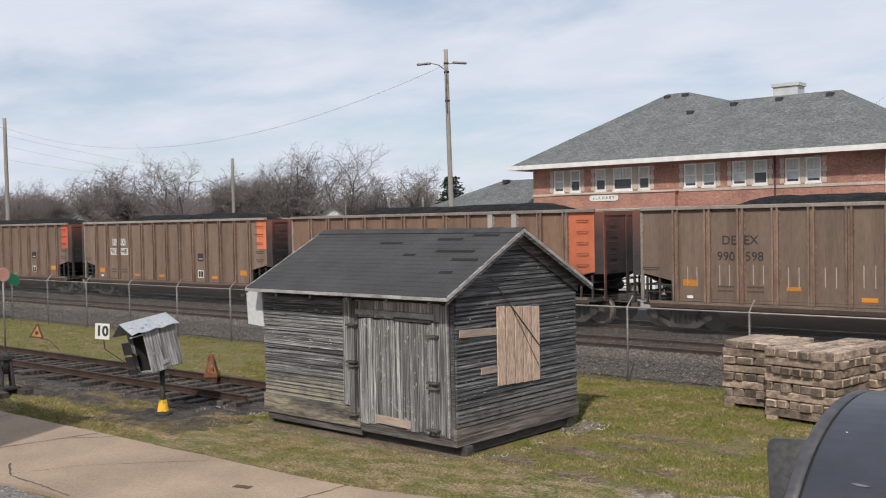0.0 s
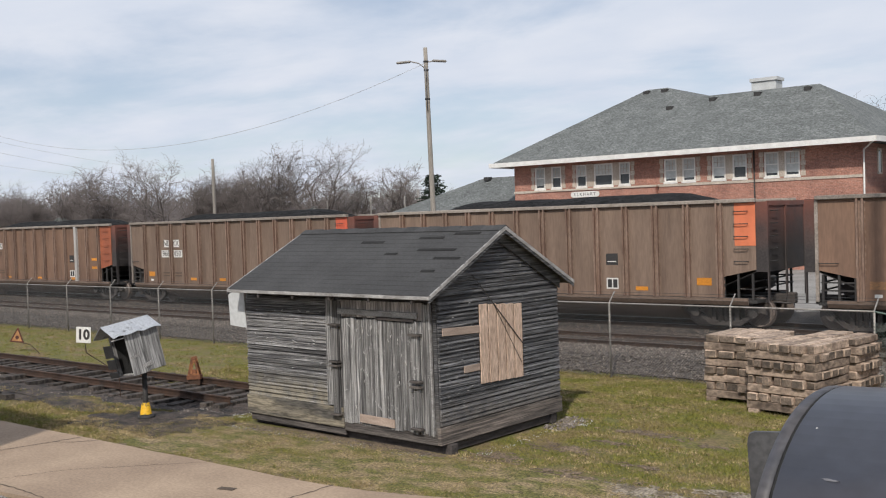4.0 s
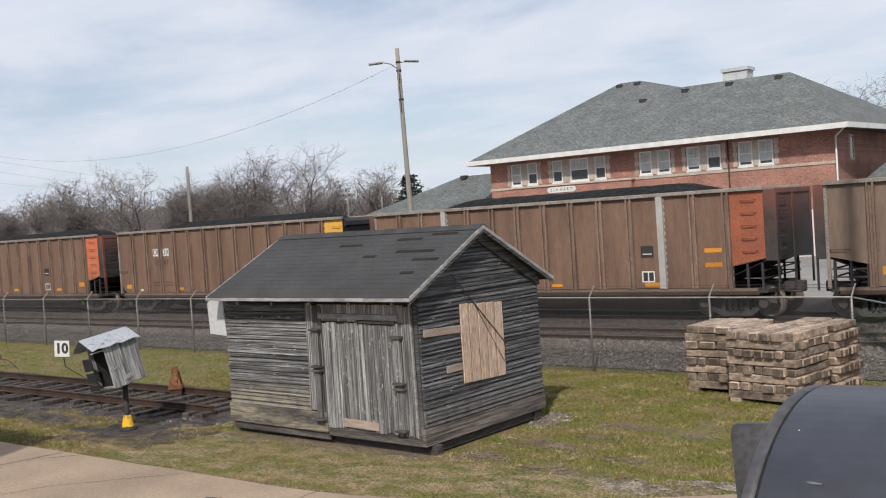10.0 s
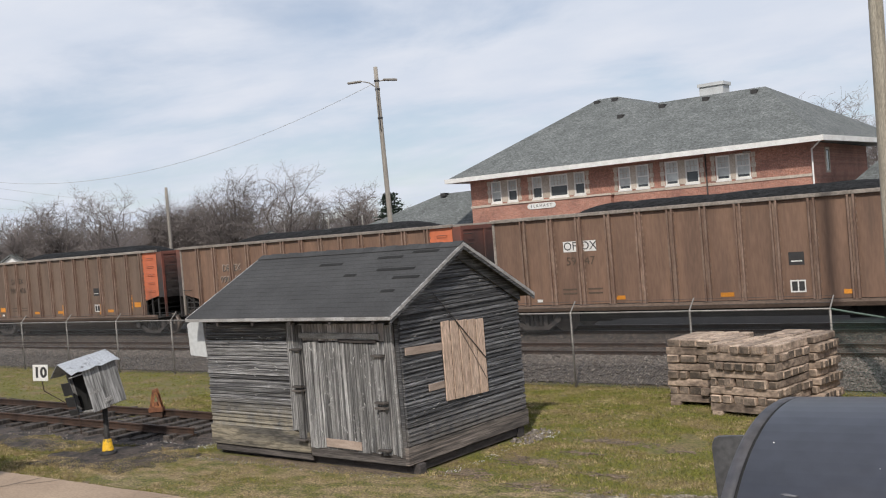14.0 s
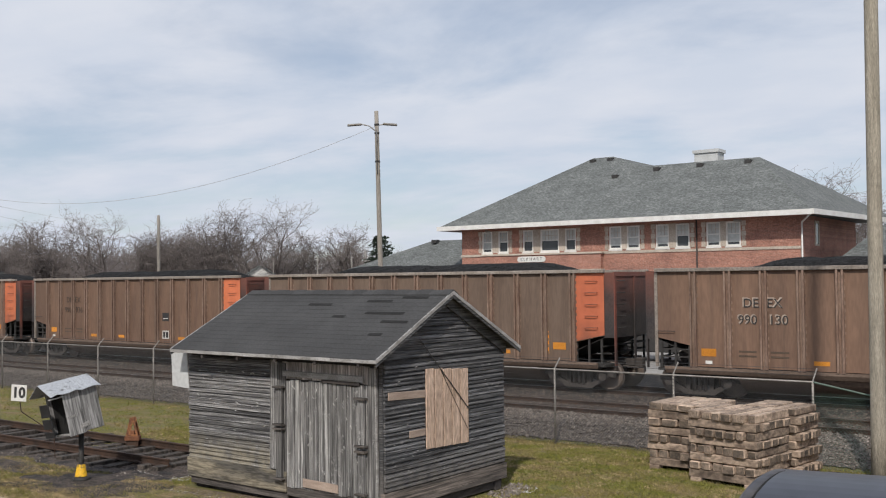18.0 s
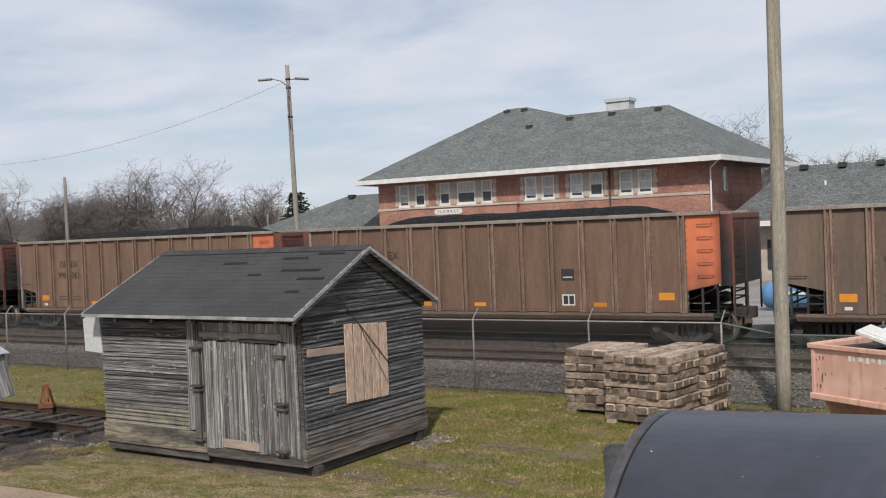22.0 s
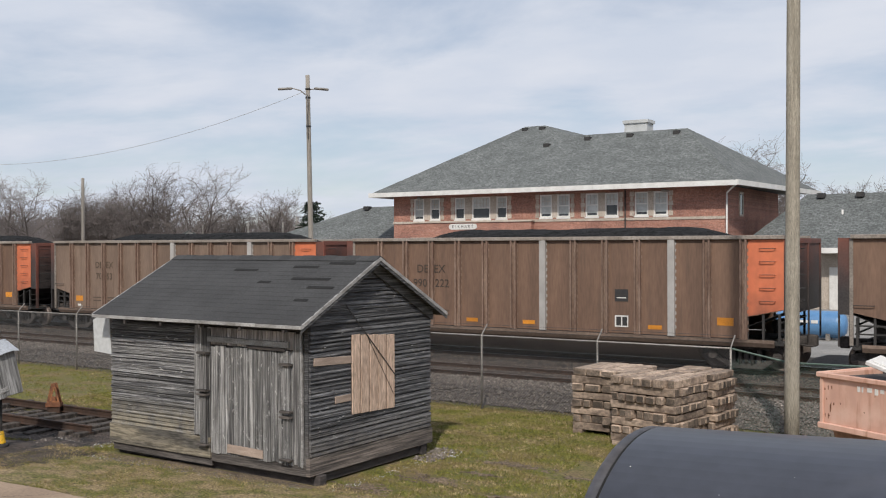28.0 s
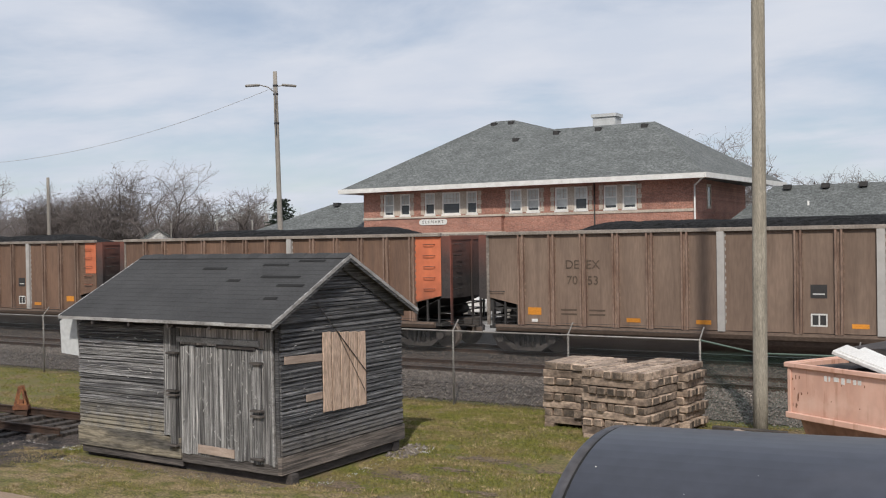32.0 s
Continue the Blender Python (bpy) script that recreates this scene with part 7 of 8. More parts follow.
def phone_box():
    p = thing("line_box", "leaning grey wooden box with tin roof on an iron post", "post box", pose(-17.88, 12.03, 0, 0, 0, 0))
    bm = bmesh.new()
    tube(bm, (0, 0, -0.2), (0.0, 0, 1.0), 0.055, n=10)
    tube(bm, (0, 0, 0.08), (0, 0, 0.34), 0.11, 0.06, n=10)
    tube(bm, (0, 0, 0.0), (0, 0, 0.08), 0.19, 0.16, n=8)
    part("post", bm, M["black_paint"], p, "dark iron post")
    bm = bmesh.new()
    for k in range(7):
        a = radians(-140 + 20 * k + 40)
        prism(bm, [(-0.028, 0.09), (0.028, 0.09), (0.020, 0.33), (-0.020, 0.33)], 1, -0.004, 0.0)
        for v in list(bm.verts)[-8:]:
            r = 0.122 - (v.co.z - 0.08) / 0.26 * 0.05 - v.co.y
            x = v.co.x
            v.co.x, v.co.y = r * math.cos(a) - x * math.sin(a), r * math.sin(a) + x * math.cos(a)
    part("marker", bm, M["hat_yellow"], p, "chipped yellow paint band on the post foot")
    t = pose(-0.10, 0.0, 1.01, 0, 0, 84) @ pose(0, 0, 0, -8, -9, 0)
    walls = thing("box_body", "grey plank box, open at one end", "", t)
    walls.parent = p
    w, d, h, rise = 0.36, 0.37, 0.85, 0.20
    for name, q in (("wall", (-w, w, -d, -d + 0.022)), ("wall", (-w, w, d - 0.022, d)), ("wall", (w - 0.022, w, -d + 0.024, d - 0.024))):
        board(*q, 0, h, M["box_board"], name, walls, b=0.003)
    for k, (a, b, z) in enumerate(((-w - 0.01, -0.02, -0.05), (-0.005, w + 0.01, -0.02))):
        board(a, b, -d - 0.018, -d - 0.001, z, h - 0.01, M["box_board"], "plank", walls, "split weathered plank", b=0.003)
    board(-0.10, 0.10, -d - 0.03, -d - 0.019, 0.06, 0.15, M["trim_wood"], "splinter", walls, "pale broken splinter", b=0.003, m=pose(0, 0, 0, 0, -12, 0))
    board(-0.30, -0.10, -d - 0.024, -d - 0.019, 0.34, 0.39, M["trim_wood"], "splinter", walls, "", b=0.002, m=pose(0, 0, 0, 0, -8, 0))
    board(-w, w, -d, d, -0.03, -0.002, M["box_board"], "floor", walls)
    # dark slatted flap hanging open at the end, blackened with the opening's shade
    for z0, z1 in ((-0.02, 0.10), (0.16, 0.36), (0.40, 0.66)):
        board(-w - 0.16, -w - 0.14, -0.02, d, z0, z1, M["slat_end"], "flap_slat", walls, "dark slat of the open flap")
    board(-w - 0.30, -w + 0.02, -d - 0.05, -d + 0.0, h - 0.10, h - 0.075, M["trim_wood"], "stay", walls, "pale stay under the roof")
    # black panel added to paint the shade inside the open box
    board(-w + 0.10, -w + 0.12, -d + 0.024, d - 0.024, 0.0, h, M["tar"], "inner_panel", walls, "black panel painting the shade inside the box", b=0)
    bm = bmesh.new()
    prism(bm, [(-d, h), (d, h), (0, h + rise)], 0, w - 0.022, w)
    part("gable", bm, M["box_board"], walls)
    for k in (-1, 1):
        bm = bmesh.new()
        over = 0.10
        fall = rise * (d + over) / d
        n = 8
        rings = []
        for q in range(n + 1):
            x = -w - 0.28 + (2 * w + 0.36) * q / n
            wob = 0.012 * math.sin(q * 2.3 + k)
            rings.append([bm.verts.new((x, k * yy, zz)) for yy, zz in ((0, h + rise + 0.03), ((d + over) * 0.5, h + rise + 0.03 - fall * 0.5 + wob), (d + over, h + rise + 0.03 - fall + wob * 1.5))])
        for a, b in zip(rings, rings[1:]):
            for q in (0, 1):
                bm.faces.new((a[q], b[q], b[q + 1], a[q + 1]))
        made = bmesh.ops.extrude_face_region(bm, geom=bm.faces[:])
        for v in made["geom"]:
            if isinstance(v, bmesh.types.BMVert):
                v.co.z -= 0.012
        part("roof_sheet", bm, M["tin"], walls, "dented tin roof sheet")
    return p


phone_box()


def ten_sign():
    s = thing("speed_sign", "small white square sign reading 10 on a bent rod", "sign", pose(-21.57, 12.81, 0, 0, 3, 28))
    bm = bmesh.new()
    tube(bm, (0.02, 0.02, 1.3), (0.06, 0.03, 1.05), 0.012, n=6)
    tube(bm, (0.06, 0.03, 1.05), (0.75, 0.3, 0.55), 0.012, n=6)
    tube(bm, (0.75, 0.3, 0.55), (0.8, 0.32, -0.1), 0.012, n=6)
    part("rod", bm, M["rail"], s)
    board(-0.19, 0.19, -0.012, 0.0, 1.29, 1.67, M["white_paint"], "plate", s, b=0.003)
    put("lettering", words("10", 0.33, M["black_paint"], 0.014), s, "black numerals", pose(0, -0.014, 1.48))
    return s


ten_sign()


def switch_stand():
    s = thing("switch_stand", "rusty switch stand with green target blades and a salmon disc", "switch stand", pose(-23.4, 11.4, 0))
    for y in (-0.35, 0.25):
        board(-0.6, 0.6, y - 0.11, y + 0.11, -0.02, 0.13, M["tie"], "tie", s)
    bm = bmesh.new()
    for k in range(4):
        a = k * math.pi / 2 + 0.6
        tube(bm, (0.19 * math.cos(a), 0.19 * math.sin(a), 0.12), (0.10 * math.cos(a), 0.10 * math.sin(a), 0.95), 0.042, 0.034, n=6)
    tube(bm, (0, 0, 0.5), (0, 0, 1.02), 0.13, 0.10, n=10)
    box(bm, -0.15, 0.15, -0.15, 0.15, 0.84, 0.92)
    box(bm, -0.26, 0.26, -0.22, 0.22, 0.13, 0.18)
    part("stand", bm, M["car_dark"], s, "black iron stand")
    for k in (-1, 1):
        bm = bmesh.new()
        tube(bm, (0.1 * k, -0.2, 0.78), (0.1 * k + 0.3 * k, -0.35, 0.30), 0.022, 0.03, n=6)
        part("foot_lever", bm, M["truck"], s, "hanging throw lever")
    bm = bmesh.new()
    tube(bm, (0, 0, 0.8), (-0.05, 0.02, 3.05), 0.022, n=8)
    part("mast", bm, M["galv"], s)
    bm = bmesh.new()
    tube(bm, (0.1, 0.1, 0.28), (1.35, 0.5, 0.10), 0.016, n=6)
    part("throw_rod", bm, M["truck"], s, "dull iron throw rod")
    head = pose(-0.05, 0.02, 2.88, 0, 0, 110)
    bm = bmesh.new()
    prism(bm, [(-0.62, 0.10), (-0.5, 0.26), (-0.06, 0.12), (-0.06, -0.12), (-0.55, 0.0)], 1, -0.008, 0.008)
    part("blade", bm, M["target_green"], s, "green target blade", head)
    bm = bmesh.new()
    prism(bm, [(0.06, 0.10), (0.45, -0.05), (0.55, -0.22), (0.42, -0.32), (0.06, -0.14)], 1, -0.008, 0.008)
    part("blade", bm, M["target_green"], s, "green target blade", head)
    bm = bmesh.new()
    tube(bm, (0.0, -0.03, 0), (0.0, -0.015, 0), 0.17, n=24)
    tube(bm, (0.0, -0.035, 0), (0.0, -0.02, 0), 0.05, n=12)
    part("disc", bm, M["target_pink"], s, "salmon disc", pose(-0.05, 0.02, 2.88, 0, 0, 100))
    return s


switch_stand()


def triangle(x, y, z, size, a, disc, label):
    t = thing("derail_sign", label, "sign", pose(x, y, 0, 0, 7 if disc else 0, a), group="triangular markers")
    h = size

    def ring(outer, inner, y0, y1, mat, name, lab=""):
        bm = bmesh.new()
        loops = [[bm.verts.new((px, yy, pz)) for px, pz in pts] for yy in (y0, y1) for pts in (outer, inner)]
        n = len(outer)
        for i in range(n):
            k = (i + 1) % n
            for p, q in ((0, 1), (1, 3), (3, 2), (2, 0)):
                bm.faces.new((loops[p][i], loops[p][k], loops[q][k], loops[q][i]))
        return part(name, bm, mat, t, lab)

    if disc:
        ring([(-h * 0.5, z), (h * 0.5, z), (h * 0.04, z + h), (-h * 0.04, z + h)], [(-h * 0.36, z + h * 0.09), (h * 0.36, z + h * 0.09), (h * 0.02, z + h * 0.84), (-h * 0.02, z + h * 0.84)], -0.012, 0.01, M["marker_red"], "border", "dull red border")
        bm = bmesh.new()
        prism(bm, [(-h * 0.36, z + h * 0.09), (h * 0.36, z + h * 0.09), (h * 0.02, z + h * 0.84), (-h * 0.02, z + h * 0.84)], 1, -0.006, 0.006)
        part("face", bm, M["marker_pale"], t, "faded orange face")
        bm = bmesh.new()
        tube(bm, (0, -0.011, z + h * 0.34), (0, -0.007, z + h * 0.34), h * 0.13, n=16)
        part("mark", bm, M["marker_red"], t, "dark round mark")
        bm = bmesh.new()
        stalk(bm, [(0.1, 0, z), (0.55, -0.3, z + 0.02), (1.0, -0.6, 0.12), (1.05, -0.63, -0.1)], [0.012] * 4, n=6)
        part("rod", bm, M["rail"], t)
    else:
        for y0 in (-0.01, 0.14):
            ring([(-h * 0.34, z), (h * 0.34, z), (h * 0.10, z + h), (-h * 0.10, z + h)], [(-h * 0.21, z + h * 0.10), (h * 0.21, z + h * 0.10), (h * 0.04, z + h * 0.80), (-h * 0.04, z + h * 0.80)], y0, y0 + 0.02, M["cone_orange"], "frame")
        bm = bmesh.new()
        tube(bm, (0, -0.02, z + h * 0.88), (0, 0.17, z + h * 0.88), 0.025, n=8)
        part("hinge_pin", bm, M["rust"], t)
        bm = bmesh.new()
        box(bm, -h * 0.1, h * 0.1, 0.015, 0.135, z + 0.02, z + h * 0.30)
        part("wheel_stop", bm, M["rust"], t)
        bm = bmesh.new()
        box(bm, -h * 0.38, h * 0.38, -0.03, 0.18, z - 0.10, z - 0.001)
        part("base", bm, M["rust"], t)
        bm = bmesh.new()
        box(bm, -0.15, 0.15, 0.0, 0.15, 0.0, z - 0.101)
        part("foot", bm, M["rail"], t)
    return t


triangle(-20.48, 15.20, 0.245, 0.46, 35, False, "rusty orange triangular rail stop standing on the rail")
triangle(-31.75, 16.5, 0.32, 0.48, 40, True, "small orange triangular sign with a dark disc on a rod")

# ---- beyond the train ----
def blue_tank():
    t = thing("blue_tank", "pale blue horizontal tank on cradles in the yard", "tank", pose(-8.1, 40.0, 0.3))
    bm = bmesh.new()
    n = 24
    prof = [(-1.35, 0.1), (-1.3, 0.35), (-1.15, 0.5), (-1.0, 0.52), (1.0, 0.52), (1.15, 0.5), (1.3, 0.35), (1.35, 0.1)]
    rings = [[bm.verts.new((x, r * math.cos(2 * math.pi * i / n), 0.62 + r * math.sin(2 * math.pi * i / n))) for i in range(n)] for x, r in prof]
    for a, c in zip(rings, rings[1:]):
        for i in range(n):
            bm.faces.new((a[i], a[(i + 1) % n], c[(i + 1) % n], c[i])).smooth = True
    bm.faces.new(rings[0]), bm.faces.new(rings[-1][::-1])
    part("shell", bm, M["tank_blue"], t)
    for x in (-0.7, 0.7):
        board(x - 0.08, x + 0.08, -0.4, 0.4, 0, 0.3, M["galv"], "cradle", t)
    for x, w in ((-0.5, 0.25), (-0.15, 0.3), (0.25, 0.25)):
        board(x - w / 2, x + w / 2, -0.535, -0.522, 0.68, 0.80, M["white_paint"], "marking", t, "white marking bar", b=0)
    return t


blue_tank()


def pickup(x, y, a, paint, label):
    v = thing("pickup_truck", label, "truck", pose(x, y, 0.33, 0, 0, a))
    bm = bmesh.new()
    prism(bm, [(-2.7, 0.45), (-2.7, 1.05), (-0.7, 1.08), (-0.55, 1.75), (0.7, 1.78), (1.3, 1.12), (2.5, 1.0), (2.65, 0.8), (2.65, 0.42)], 1, -0.93, 0.93)
    bevel(bm, 0.04)
    part("body", bm, paint, v)
    for s in (-0.945, 0.935):
        bm = bmesh.new()
        prism(bm, [(-0.45, 1.14), (-0.4, 1.62), (0.62, 1.64), (1.05, 1.14)], 1, s, s + 0.01)
        part("side_window", bm, M["glass"], v)
    for wx in (-1.7, 1.75):
        for s in (-0.97, 0.73):
            bm = bmesh.new()
            tube(bm, (wx, s, 0.38), (wx, s + 0.24, 0.38), 0.38, n=20)
            w = part("wheel", bm, M["black_paint"], v)
            bm = bmesh.new()
            tube(bm, (wx, s - 0.005, 0.38), (wx, s + 0.245, 0.38), 0.22, n=14)
            part("rim", bm, M["galv"], w)
    return v


pickup(-23.4, 40.0, 0, M["white_paint"], "white pickup truck parked in the yard")
pickup(-18.0, 40.6, 0, M["black_paint"], "dark pickup truck parked in the yard")

# ---- blue rail cart at the display track, far shed ----
def blue_cart():
    c = thing("rail_cart", "bright blue rail motor car with a canopy and white rails", "rail cart", pose(-43.2, 17.2, 0))
    board(-1.2, 1.2, -0.7, 0.7, 0.7, 1.5, M["blue"], "body", c, b=0.03)
    board(-1.4, 1.4, -0.85, 0.85, 3.55, 3.85, M["blue"], "canopy", c, b=0.03)
    for x in (-1.15, 1.15):
        for y in (-0.65, 0.6):
            board(x, x + 0.06, y, y + 0.06, 0.71, 3.55, M["white_paint"], "post", c)
    for z in (1.9, 2.4):
        board(-1.1, 1.15, -0.66, -0.62, z, z + 0.05, M["white_paint"], "hand_rail", c)
    board(-1.2, 1.2, -0.5, 0.5, 0.35, 0.69, M["black_paint"], "chassis", c)
    for x in (-0.8, 0.8):
        for y in (-0.75, 0.7):
            bm = bmesh.new()
            tube(bm, (x, y, 0.3), (x, y + 0.06, 0.3), 0.3, n=18)
            part("wheel", bm, M["black_paint"], c)
    board(1.25, 2.1, -0.3, 0.3, 0.75, 0.98, M["blue"], "step", c)
    for x in (1.4, 1.95):
        board(x, x + 0.05, -0.25, 0.25, 0.0, 0.75, M["black_paint"], "leg", c)
    return c


blue_cart()
bm = bmesh.new()
prism(bm, [(-20, 0), (20, 0), (20, 5.2), (0, 6.2), (-20, 5.2)], 1, 0, 18)
hall = thing("far_warehouse", "long pale metal warehouse far off", "warehouse", pose(-160, 78, 0, 0, 0, 30))
part("wall", bm, M["trim_wood"], hall)
bm = bmesh.new()
prism(bm, [(-20.6, 5.15), (0, 6.25), (20.6, 5.15), (20.6, 5.3), (0, 6.4), (-20.6, 5.3)], 1, -0.5, 18.5)
part("roof", bm, M["white_paint"], hall)

def small_house(x, y, a, w, d, h, label):
    c = thing("house", label, "house", pose(x, y, 0, 0, 0, a))
    bm = bmesh.new()
    prism(bm, [(-w / 2, 0), (w / 2, 0), (w / 2, h), (0, h + w * 0.33), (-w / 2, h)], 1, 0, d)
    part("wall", bm, M["white_paint"], c)
    for k in (-1, 1):
        bm = bmesh.new()
        prism(bm, [(k * (w / 2 + 0.3), h - 0.15), (0, h + w * 0.33 + 0.03), (0, h + w * 0.33 + 0.2), (k * (w / 2 + 0.3), h + 0.02)], 1, -0.3, d + 0.3)
        part("roof", bm, M["roof_slate"], c)
    for q in (-w * 0.22, w * 0.22):
        bm = bmesh.new()
        box(bm, q - 0.45, q + 0.45, -0.03, 0.0, h * 0.4, h * 0.4 + 1.3)
        part("window", bm, M["glass"], c)


small_house(-80, 76.5, 50, 5.5, 8, 3.8, "small white house with a gable roof beyond the tracks")
small_house(-101, 58, 40, 6, 9, 3.2, "small white house half hidden by trees")
for x, y, z in ((-78.5, 77.0, 6.3), (-75.1, 80.4, 6.6), (-72.3, 82.9, 6.6), (-71.2, 83.9, 7.3)):
    pole("yard_post", x, y, z, 0.09, 0.08, M["galv"], "pale distant yard post")

# ---- dark bed of the display track, dirt round the shed ----
def patch_sheet(name, x0, x1, y0, y1, rough, material, label, seed, lift=0.006):
    bm = bmesh.new()
    n = 90
    cx, cy, rx, ry = (x0 + x1) / 2, (y0 + y1) / 2, (x1 - x0) / 2, (y1 - y0) / 2
    mid = bm.verts.new((cx, cy, height(cx, cy) + lift + 0.01))
    loops = []
    for q in (0.5, 1.0):
        ring = []
        for i in range(n):
            a = 2 * math.pi * i / n
            k = (abs(math.cos(a)) ** 6 + abs(math.sin(a)) ** 6) ** (-1 / 6) * q
            k *= 1 + rough * (noise.noise(Vector((3 * math.cos(a) * rx * 0.5, 3 * math.sin(a) * ry, seed))) if q == 1 else 0)
            x, y = cx + rx * k * math.cos(a), cy + ry * k * math.sin(a)
            ring.append(bm.verts.new((x, y, height(x, y) + (lift if q == 1 else lift + 0.012))))
        loops.append(ring)
    for i in range(n):
        j = (i + 1) % n
        bm.faces.new((mid, loops[0][i], loops[0][j]))
        bm.faces.new((loops[0][i], loops[1][i], loops[1][j], loops[0][j]))
    return whole(name, bm, material, label, "soil", kind="structure")


patch_sheet("track_dirt", -46, -16.3, 12.45, 16.35, 0.10, M["dirt"], "dark cindery soil under the display track", 2.0)
patch_sheet("post_dirt", -19.0, -15.7, 10.95, 12.75, 0.35, M["dirt"], "bare cindery soil round the post foot", 4.0, 0.010)
patch_sheet("post_dirt", -24.5, -19.4, 11.7, 12.7, 0.4, M["dirt"], "bare cindery soil beside the display track", 9.0, 0.012)
patch_sheet("gravel_verge", -19.0, -12.4, 5.2, 7.28, 0.08, M["verge"], "pale grey gravel verge along the drive", 17.0, 0.02)
patch_sheet("shed_dirt", -15.6, -9.7, 12.28, 12.8, 0.3, M["bare_soil"], "bare trodden soil along the shed", 7.0)
# worn spots in the lawn: middle and reach
WORN = [(-8.3, 15.9, 0.95, 0.20), (-9.05, 14.2, 0.70, 0.30), (-8.5, 14.95, 0.45, 0.16), (-7.0, 15.6, 0.40, 0.14), (-7.3, 13.7, 0.45, 0.15), (-7.9, 12.75, 0.75, 0.22), (-9.6, 13.1, 0.55, 0.35)]
GRIT = [(-6.75, 12.42, 0.85, 0.30), (-5.5, 12.95, 0.7, 0.22)]


def flakes(places, material, name, label, lift, crowd):
    """Crumbs of bare ground, thick in the middle of each place and thinning out."""
    rnd = random.Random(name)
    verts, faces = [], []
    for px, py, rx, ry in places:
        for i in range(int(crowd * rx * ry)):
            x, y = px + rnd.gauss(0, 0.5) * rx, py + rnd.gauss(0, 0.5) * ry
            if y < path_edge(x) + 0.06:
                continue
            r = rnd.uniform(0.02, 0.075)
            z = height(x, y) + lift + rnd.uniform(0, 0.006)
            b = len(verts)
            verts.append((x, y, z + 0.006))
            for k in range(7):
                a, q = 0.8976 * k + rnd.uniform(-0.3, 0.3), r * rnd.uniform(0.5, 1.3)
                verts.append((x + 1.3 * q * math.cos(a), y + 0.8 * q * math.sin(a), z - 0.004))
            faces += [(b, b + 1 + k, b + 1 + (k + 1) % 7) for k in range(7)]
    me = bpy.data.meshes.new(name)
    me.from_pydata(verts, [], faces)
    me.materials.append(material)
    tagged(new(name, me), label, "soil", kind="stuff")


EDGE = [(-16.5 + 0.7 * i, path_edge(-16.5 + 0.7 * i) + 0.09 + 0.05 * math.sin(2.1 * i), 0.5, 0.07) for i in range(17)]
flakes(WORN + EDGE, M["bare_soil"], "bare_soil", "worn brown spots of soil in the lawn", 0.010, 420)
flakes(GRIT, M["pale_grit"], "pale_grit", "pale gritty bare ground beside the drive", 0.012, 900)

# ---- unseen coach beyond the drive, added so its shadow falls across the concrete ----
def coach():
    c = thing("parked_coach", "plain unseen coach block, added to cast a shadow on the drive", "coach", pose(-16.7, 4.95, 0))
    board(-14, 0, -1.5, 1.5, 0.9, 4.5, M["brown_car"], "body", c, b=0.05)
    board(-14, 0, -1.45, 1.45, 4.5, 4.7, M["car_dark"], "roof", c, b=0.05)
    for x in (-12, -10.2, -3.8, -2.0):
        for y in (-0.8, 0.72):
            bm = bmesh.new()
            tube(bm, (x, y, 0.45), (x, y + 0.1, 0.45), 0.45, n=24)
            part("wheel", bm, M["wheel"], c)
    board(-13, -0.5, -0.9, 0.9, 0.45, 0.899, M["car_dark"], "underframe", c)
    return c


coach()

# ---- grass tufts and ballast stones ----
SHED_IN = SHED.inverted()


def bare(x, y):
    """Where no grass grows."""
    if y < path_edge(x) + 0.03 or y > 21.3:
        return True
    q = SHED_IN @ Vector((x, y, 0))
    if -5.2 < q.x < 0.1 and -0.15 < q.y < D + 0.1:
        return True
    if x < -16.4 + 0.3 * noisy(x, y, 1.5, 6) and 12.85 + 0.45 * noisy(x, y, 1.1, 2.0) < y < 16.2:
        return True
    if (x + 17.8) ** 2 + (y - 12.2) ** 2 < 0.6 + 0.5 * noisy(x, y, 2.0, 1.0):
        return True
    return noisy(x, y, 0.9, 8.0) > 0.42


def worn(x, y):
    """How far the turf is worn away, nought to one."""
    return max(1.35 * math.exp(-(((x - a) / rx) ** 2 + ((y - b) / ry) ** 2) * 0.8) for a, b, rx, ry in WORN + GRIT)


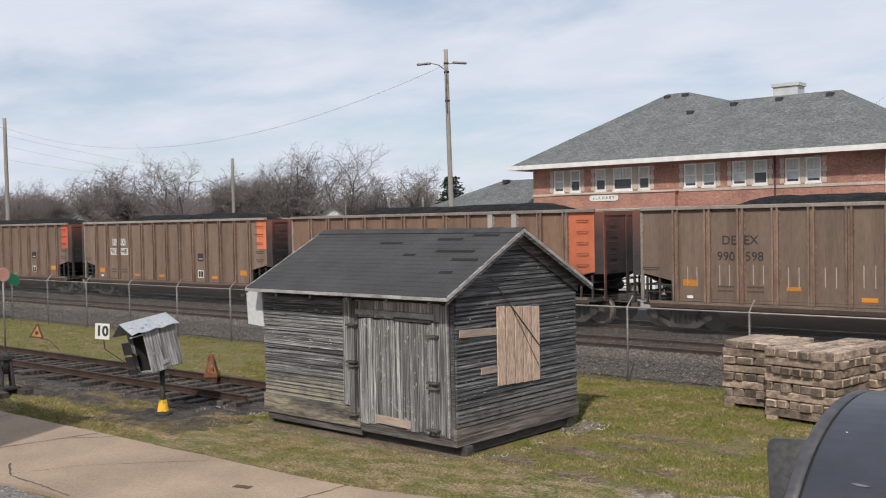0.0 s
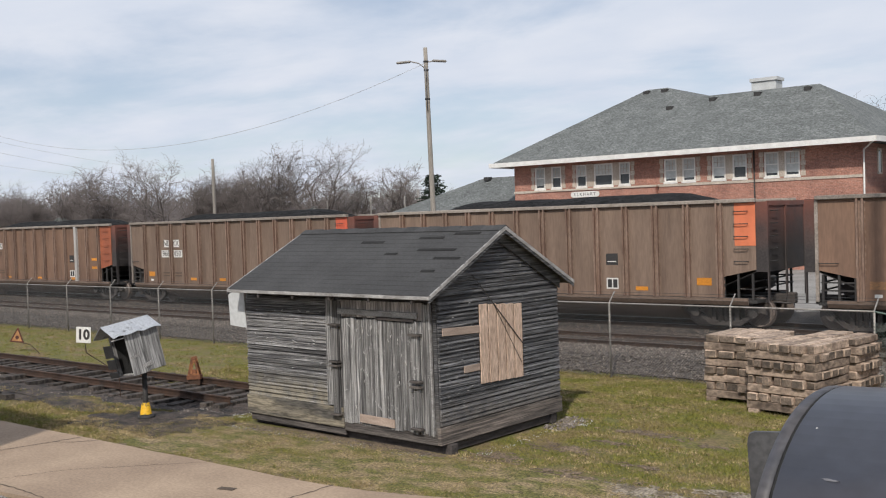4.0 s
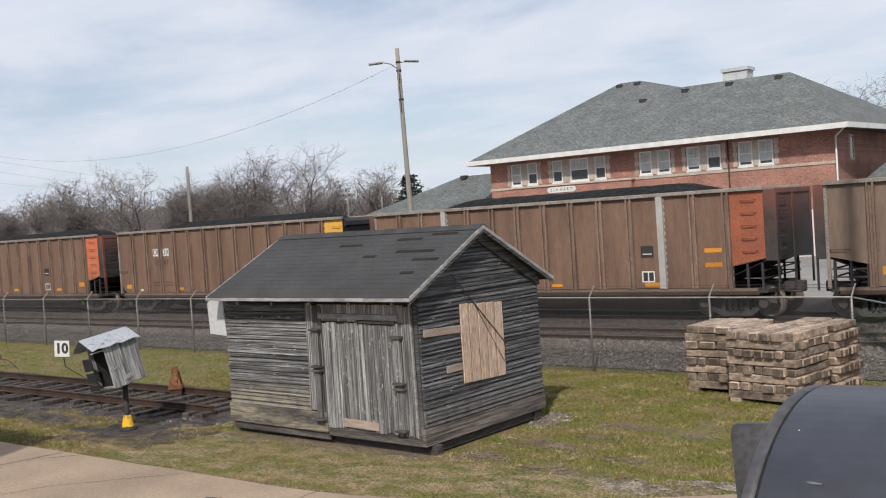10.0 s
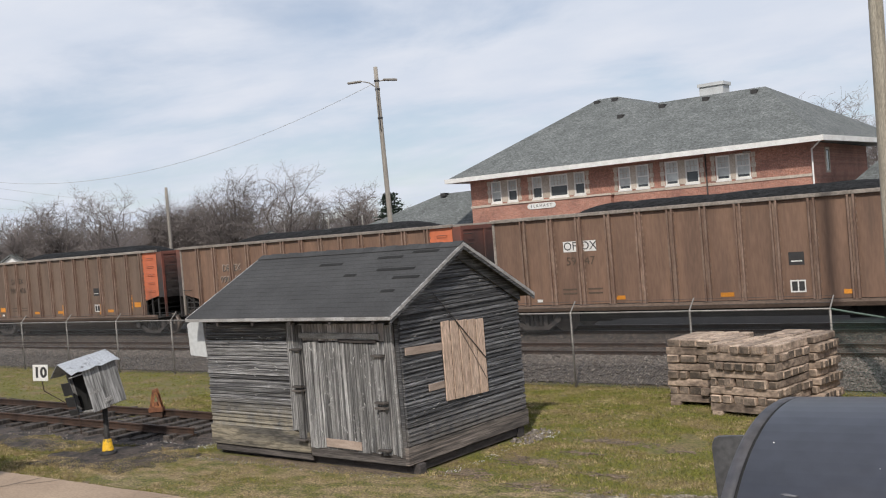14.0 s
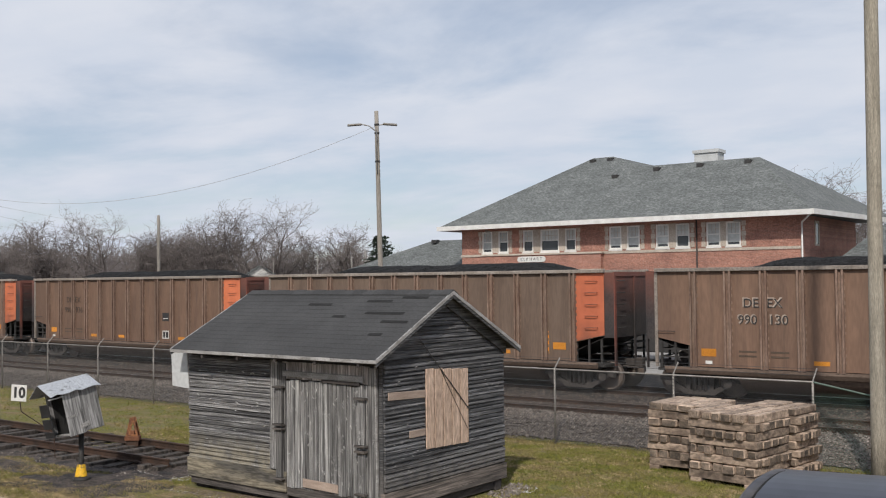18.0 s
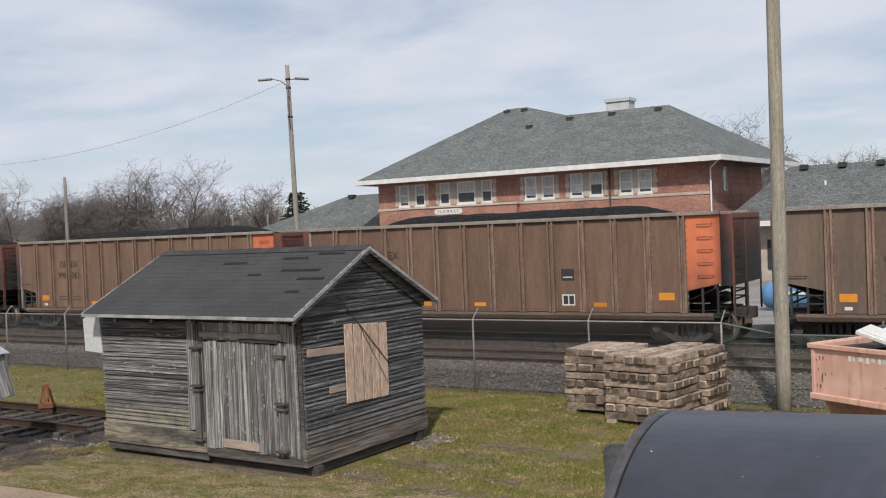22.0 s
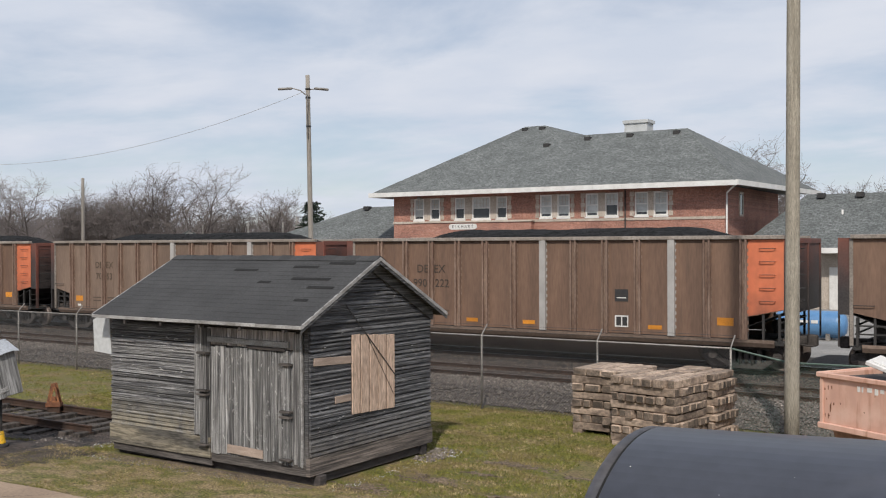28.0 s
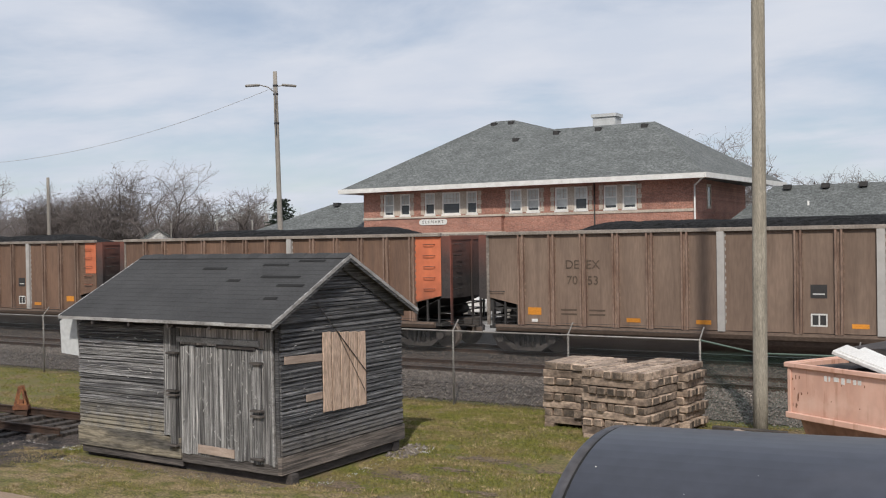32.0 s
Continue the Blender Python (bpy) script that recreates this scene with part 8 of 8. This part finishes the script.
def tufts(dry):
    rnd = random.Random(21)
    verts, faces = [], []
    zones = ((-22, -3.5, 10.2, 21.2, 150000), (-45, -22, 10.2, 21.2, 20000))
    for x0, x1, y0, y1, n in zones:
        for i in range(n):
            x, y = rnd.uniform(x0, x1), rnd.uniform(y0, y1)
            thirst = 0.20 + 0.35 * noisy(x, 1.7 * y, 0.55, 4) + 0.85 * noisy(x, 1.5 * y, 1.5, 9)
            if y < 13.0 + 0.6 * noisy(x, y, 0.8, 4) and x < -5.2:
                thirst += 0.32
            elif x < -22:
                thirst -= 0.15
            pick, keep = rnd.random(), rnd.random()
            if bare(x, y) or (pick < thirst) != dry or keep < worn(x, y):
                continue
            z = height(x, y) + 0.008
            far = 1.0 if x > -22 else 1.6
            tall = 0.8 + 0.5 * noisy(x, y, 1.2, 14)
            for k in range(3):
                a = rnd.uniform(0, 6.283)
                h, w = rnd.uniform(0.018, 0.048) * tall, rnd.uniform(0.004, 0.009) * far
                cx, cy = x + rnd.uniform(-0.04, 0.04), y + rnd.uniform(-0.04, 0.04)
                dx, dy = math.cos(a) * w, math.sin(a) * w
                lx, ly = rnd.uniform(-0.035, 0.035), rnd.uniform(-0.035, 0.035)
                b = len(verts)
                verts += [(cx - dx, cy - dy, z - 0.01), (cx + dx, cy + dy, z - 0.01), (cx + lx, cy + ly, z + h)]
                faces.append((b, b + 1, b + 2))
    me = bpy.data.meshes.new("grass_tufts")
    me.from_pydata(verts, [], faces)
    me.materials.append(M["blade_dry"] if dry else M["blade"])
    tagged(new("grass_tufts", me), "short worn straw-coloured grass" if dry else "short spring grass, green and straw mixed", "grass", kind="stuff")


tufts(False)
tufts(True)
patch_sheet("dry_turf", -17.5, -5.8, 10.35, 12.7, 0.12, M["dry_turf"], "worn straw-coloured turf before the shed", 31.0, 0.008)


def stones(zones, material, label):
    rnd = random.Random(22)
    verts, faces = [], []
    for x0, x1, y0, y1, n, lo, hi in zones:
        for i in range(n):
            x, y = rnd.uniform(x0, x1), rnd.uniform(y0, y1)
            r = rnd.uniform(lo, hi)
            z = height(x, y) + (0.028 if y > 21.4 else 0.005) + r * 0.3
            b = len(verts)
            for dx, dy, dz in ((1, 0, 0), (0, 1, 0), (-1, 0, 0), (0, -1, 0), (0, 0, 0.8), (0, 0, -0.8)):
                verts.append((x + r * (dx + rnd.uniform(-0.35, 0.35)), y + r * (dy + rnd.uniform(-0.35, 0.35)), z + r * (dz + rnd.uniform(-0.25, 0.25))))
            for p, q in ((0, 1), (1, 2), (2, 3), (3, 0)):
                faces += [(b + p, b + q, b + 4), (b + q, b + p, b + 5)]
    me = bpy.data.meshes.new("loose_stones")
    me.from_pydata(verts, [], faces)
    me.materials.append(material)
    tagged(new("loose_stones", me), label, "stones", kind="stuff")


stones(((-40, 3, 21.35, 23.9, 15000, 0.022, 0.05), (-75, -40, 21.35, 23.9, 4500, 0.035, 0.07), (-30, -16.6, 12.7, 14.0, 900, 0.01, 0.03), (-10.25, -9.75, 15.3, 16.4, 160, 0.015, 0.04), (-30, -16.6, 14.0, 16.2, 700, 0.01, 0.028), (-18.5, -16.2, 13.0, 14.8, 500, 0.02, 0.04), (-7.6, -5.4, 12.25, 12.75, 260, 0.008, 0.018), (-10.3, -9.7, 15.6, 16.4, 90, 0.02, 0.05), (-15.5, -10.5, 12.2, 12.65, 500, 0.01, 0.025), (-18, -13, 5.9, 7.2, 1500, 0.015, 0.03)), M["stone"], "loose grey crushed stones")
stones(((-42, 3, 23.8, 28.6, 16000, 0.018, 0.04), (-75, -42, 23.8, 28.6, 4500, 0.03, 0.06)), M["bed_stone"], "brown dusty stones between the rails")
stones(((-15.6, -10.3, 12.30, 12.52, 420, 0.005, 0.014), (-10.0, -9.8, 13.0, 15.8, 50, 0.006, 0.015), (-17.4, -15.8, 13.2, 14.3, 260, 0.008, 0.022), (-10.15, -9.6, 15.8, 16.3, 45, 0.01, 0.03), (-18.2, -16.0, 13.1, 14.0, 160, 0.01, 0.025), (-10.1, -9.85, 12.6, 15.6, 50, 0.006, 0.014)), M["chimney"], "pale broken stone chips by the shed")


def motions():
    times = [2.0 * i for i in range(17)]
    turns = [(0.1 * i, pose(0, 0, 0, 0, math.degrees(run(0.1 * i) / 0.455) % 360, 0)) for i in range(321)]
    for n, (car, wheels) in enumerate(TRAIN):
        walk(car, [(t, pose(-15.02 - PITCH * n + run(t), TRACK_Y, RAIL_Z)) for t in times])
        for wheel in wheels:
            at = Matrix.Translation(wheel.matrix_basis.translation)
            walk(wheel, [(t, at @ m) for t, m in turns])


motions()
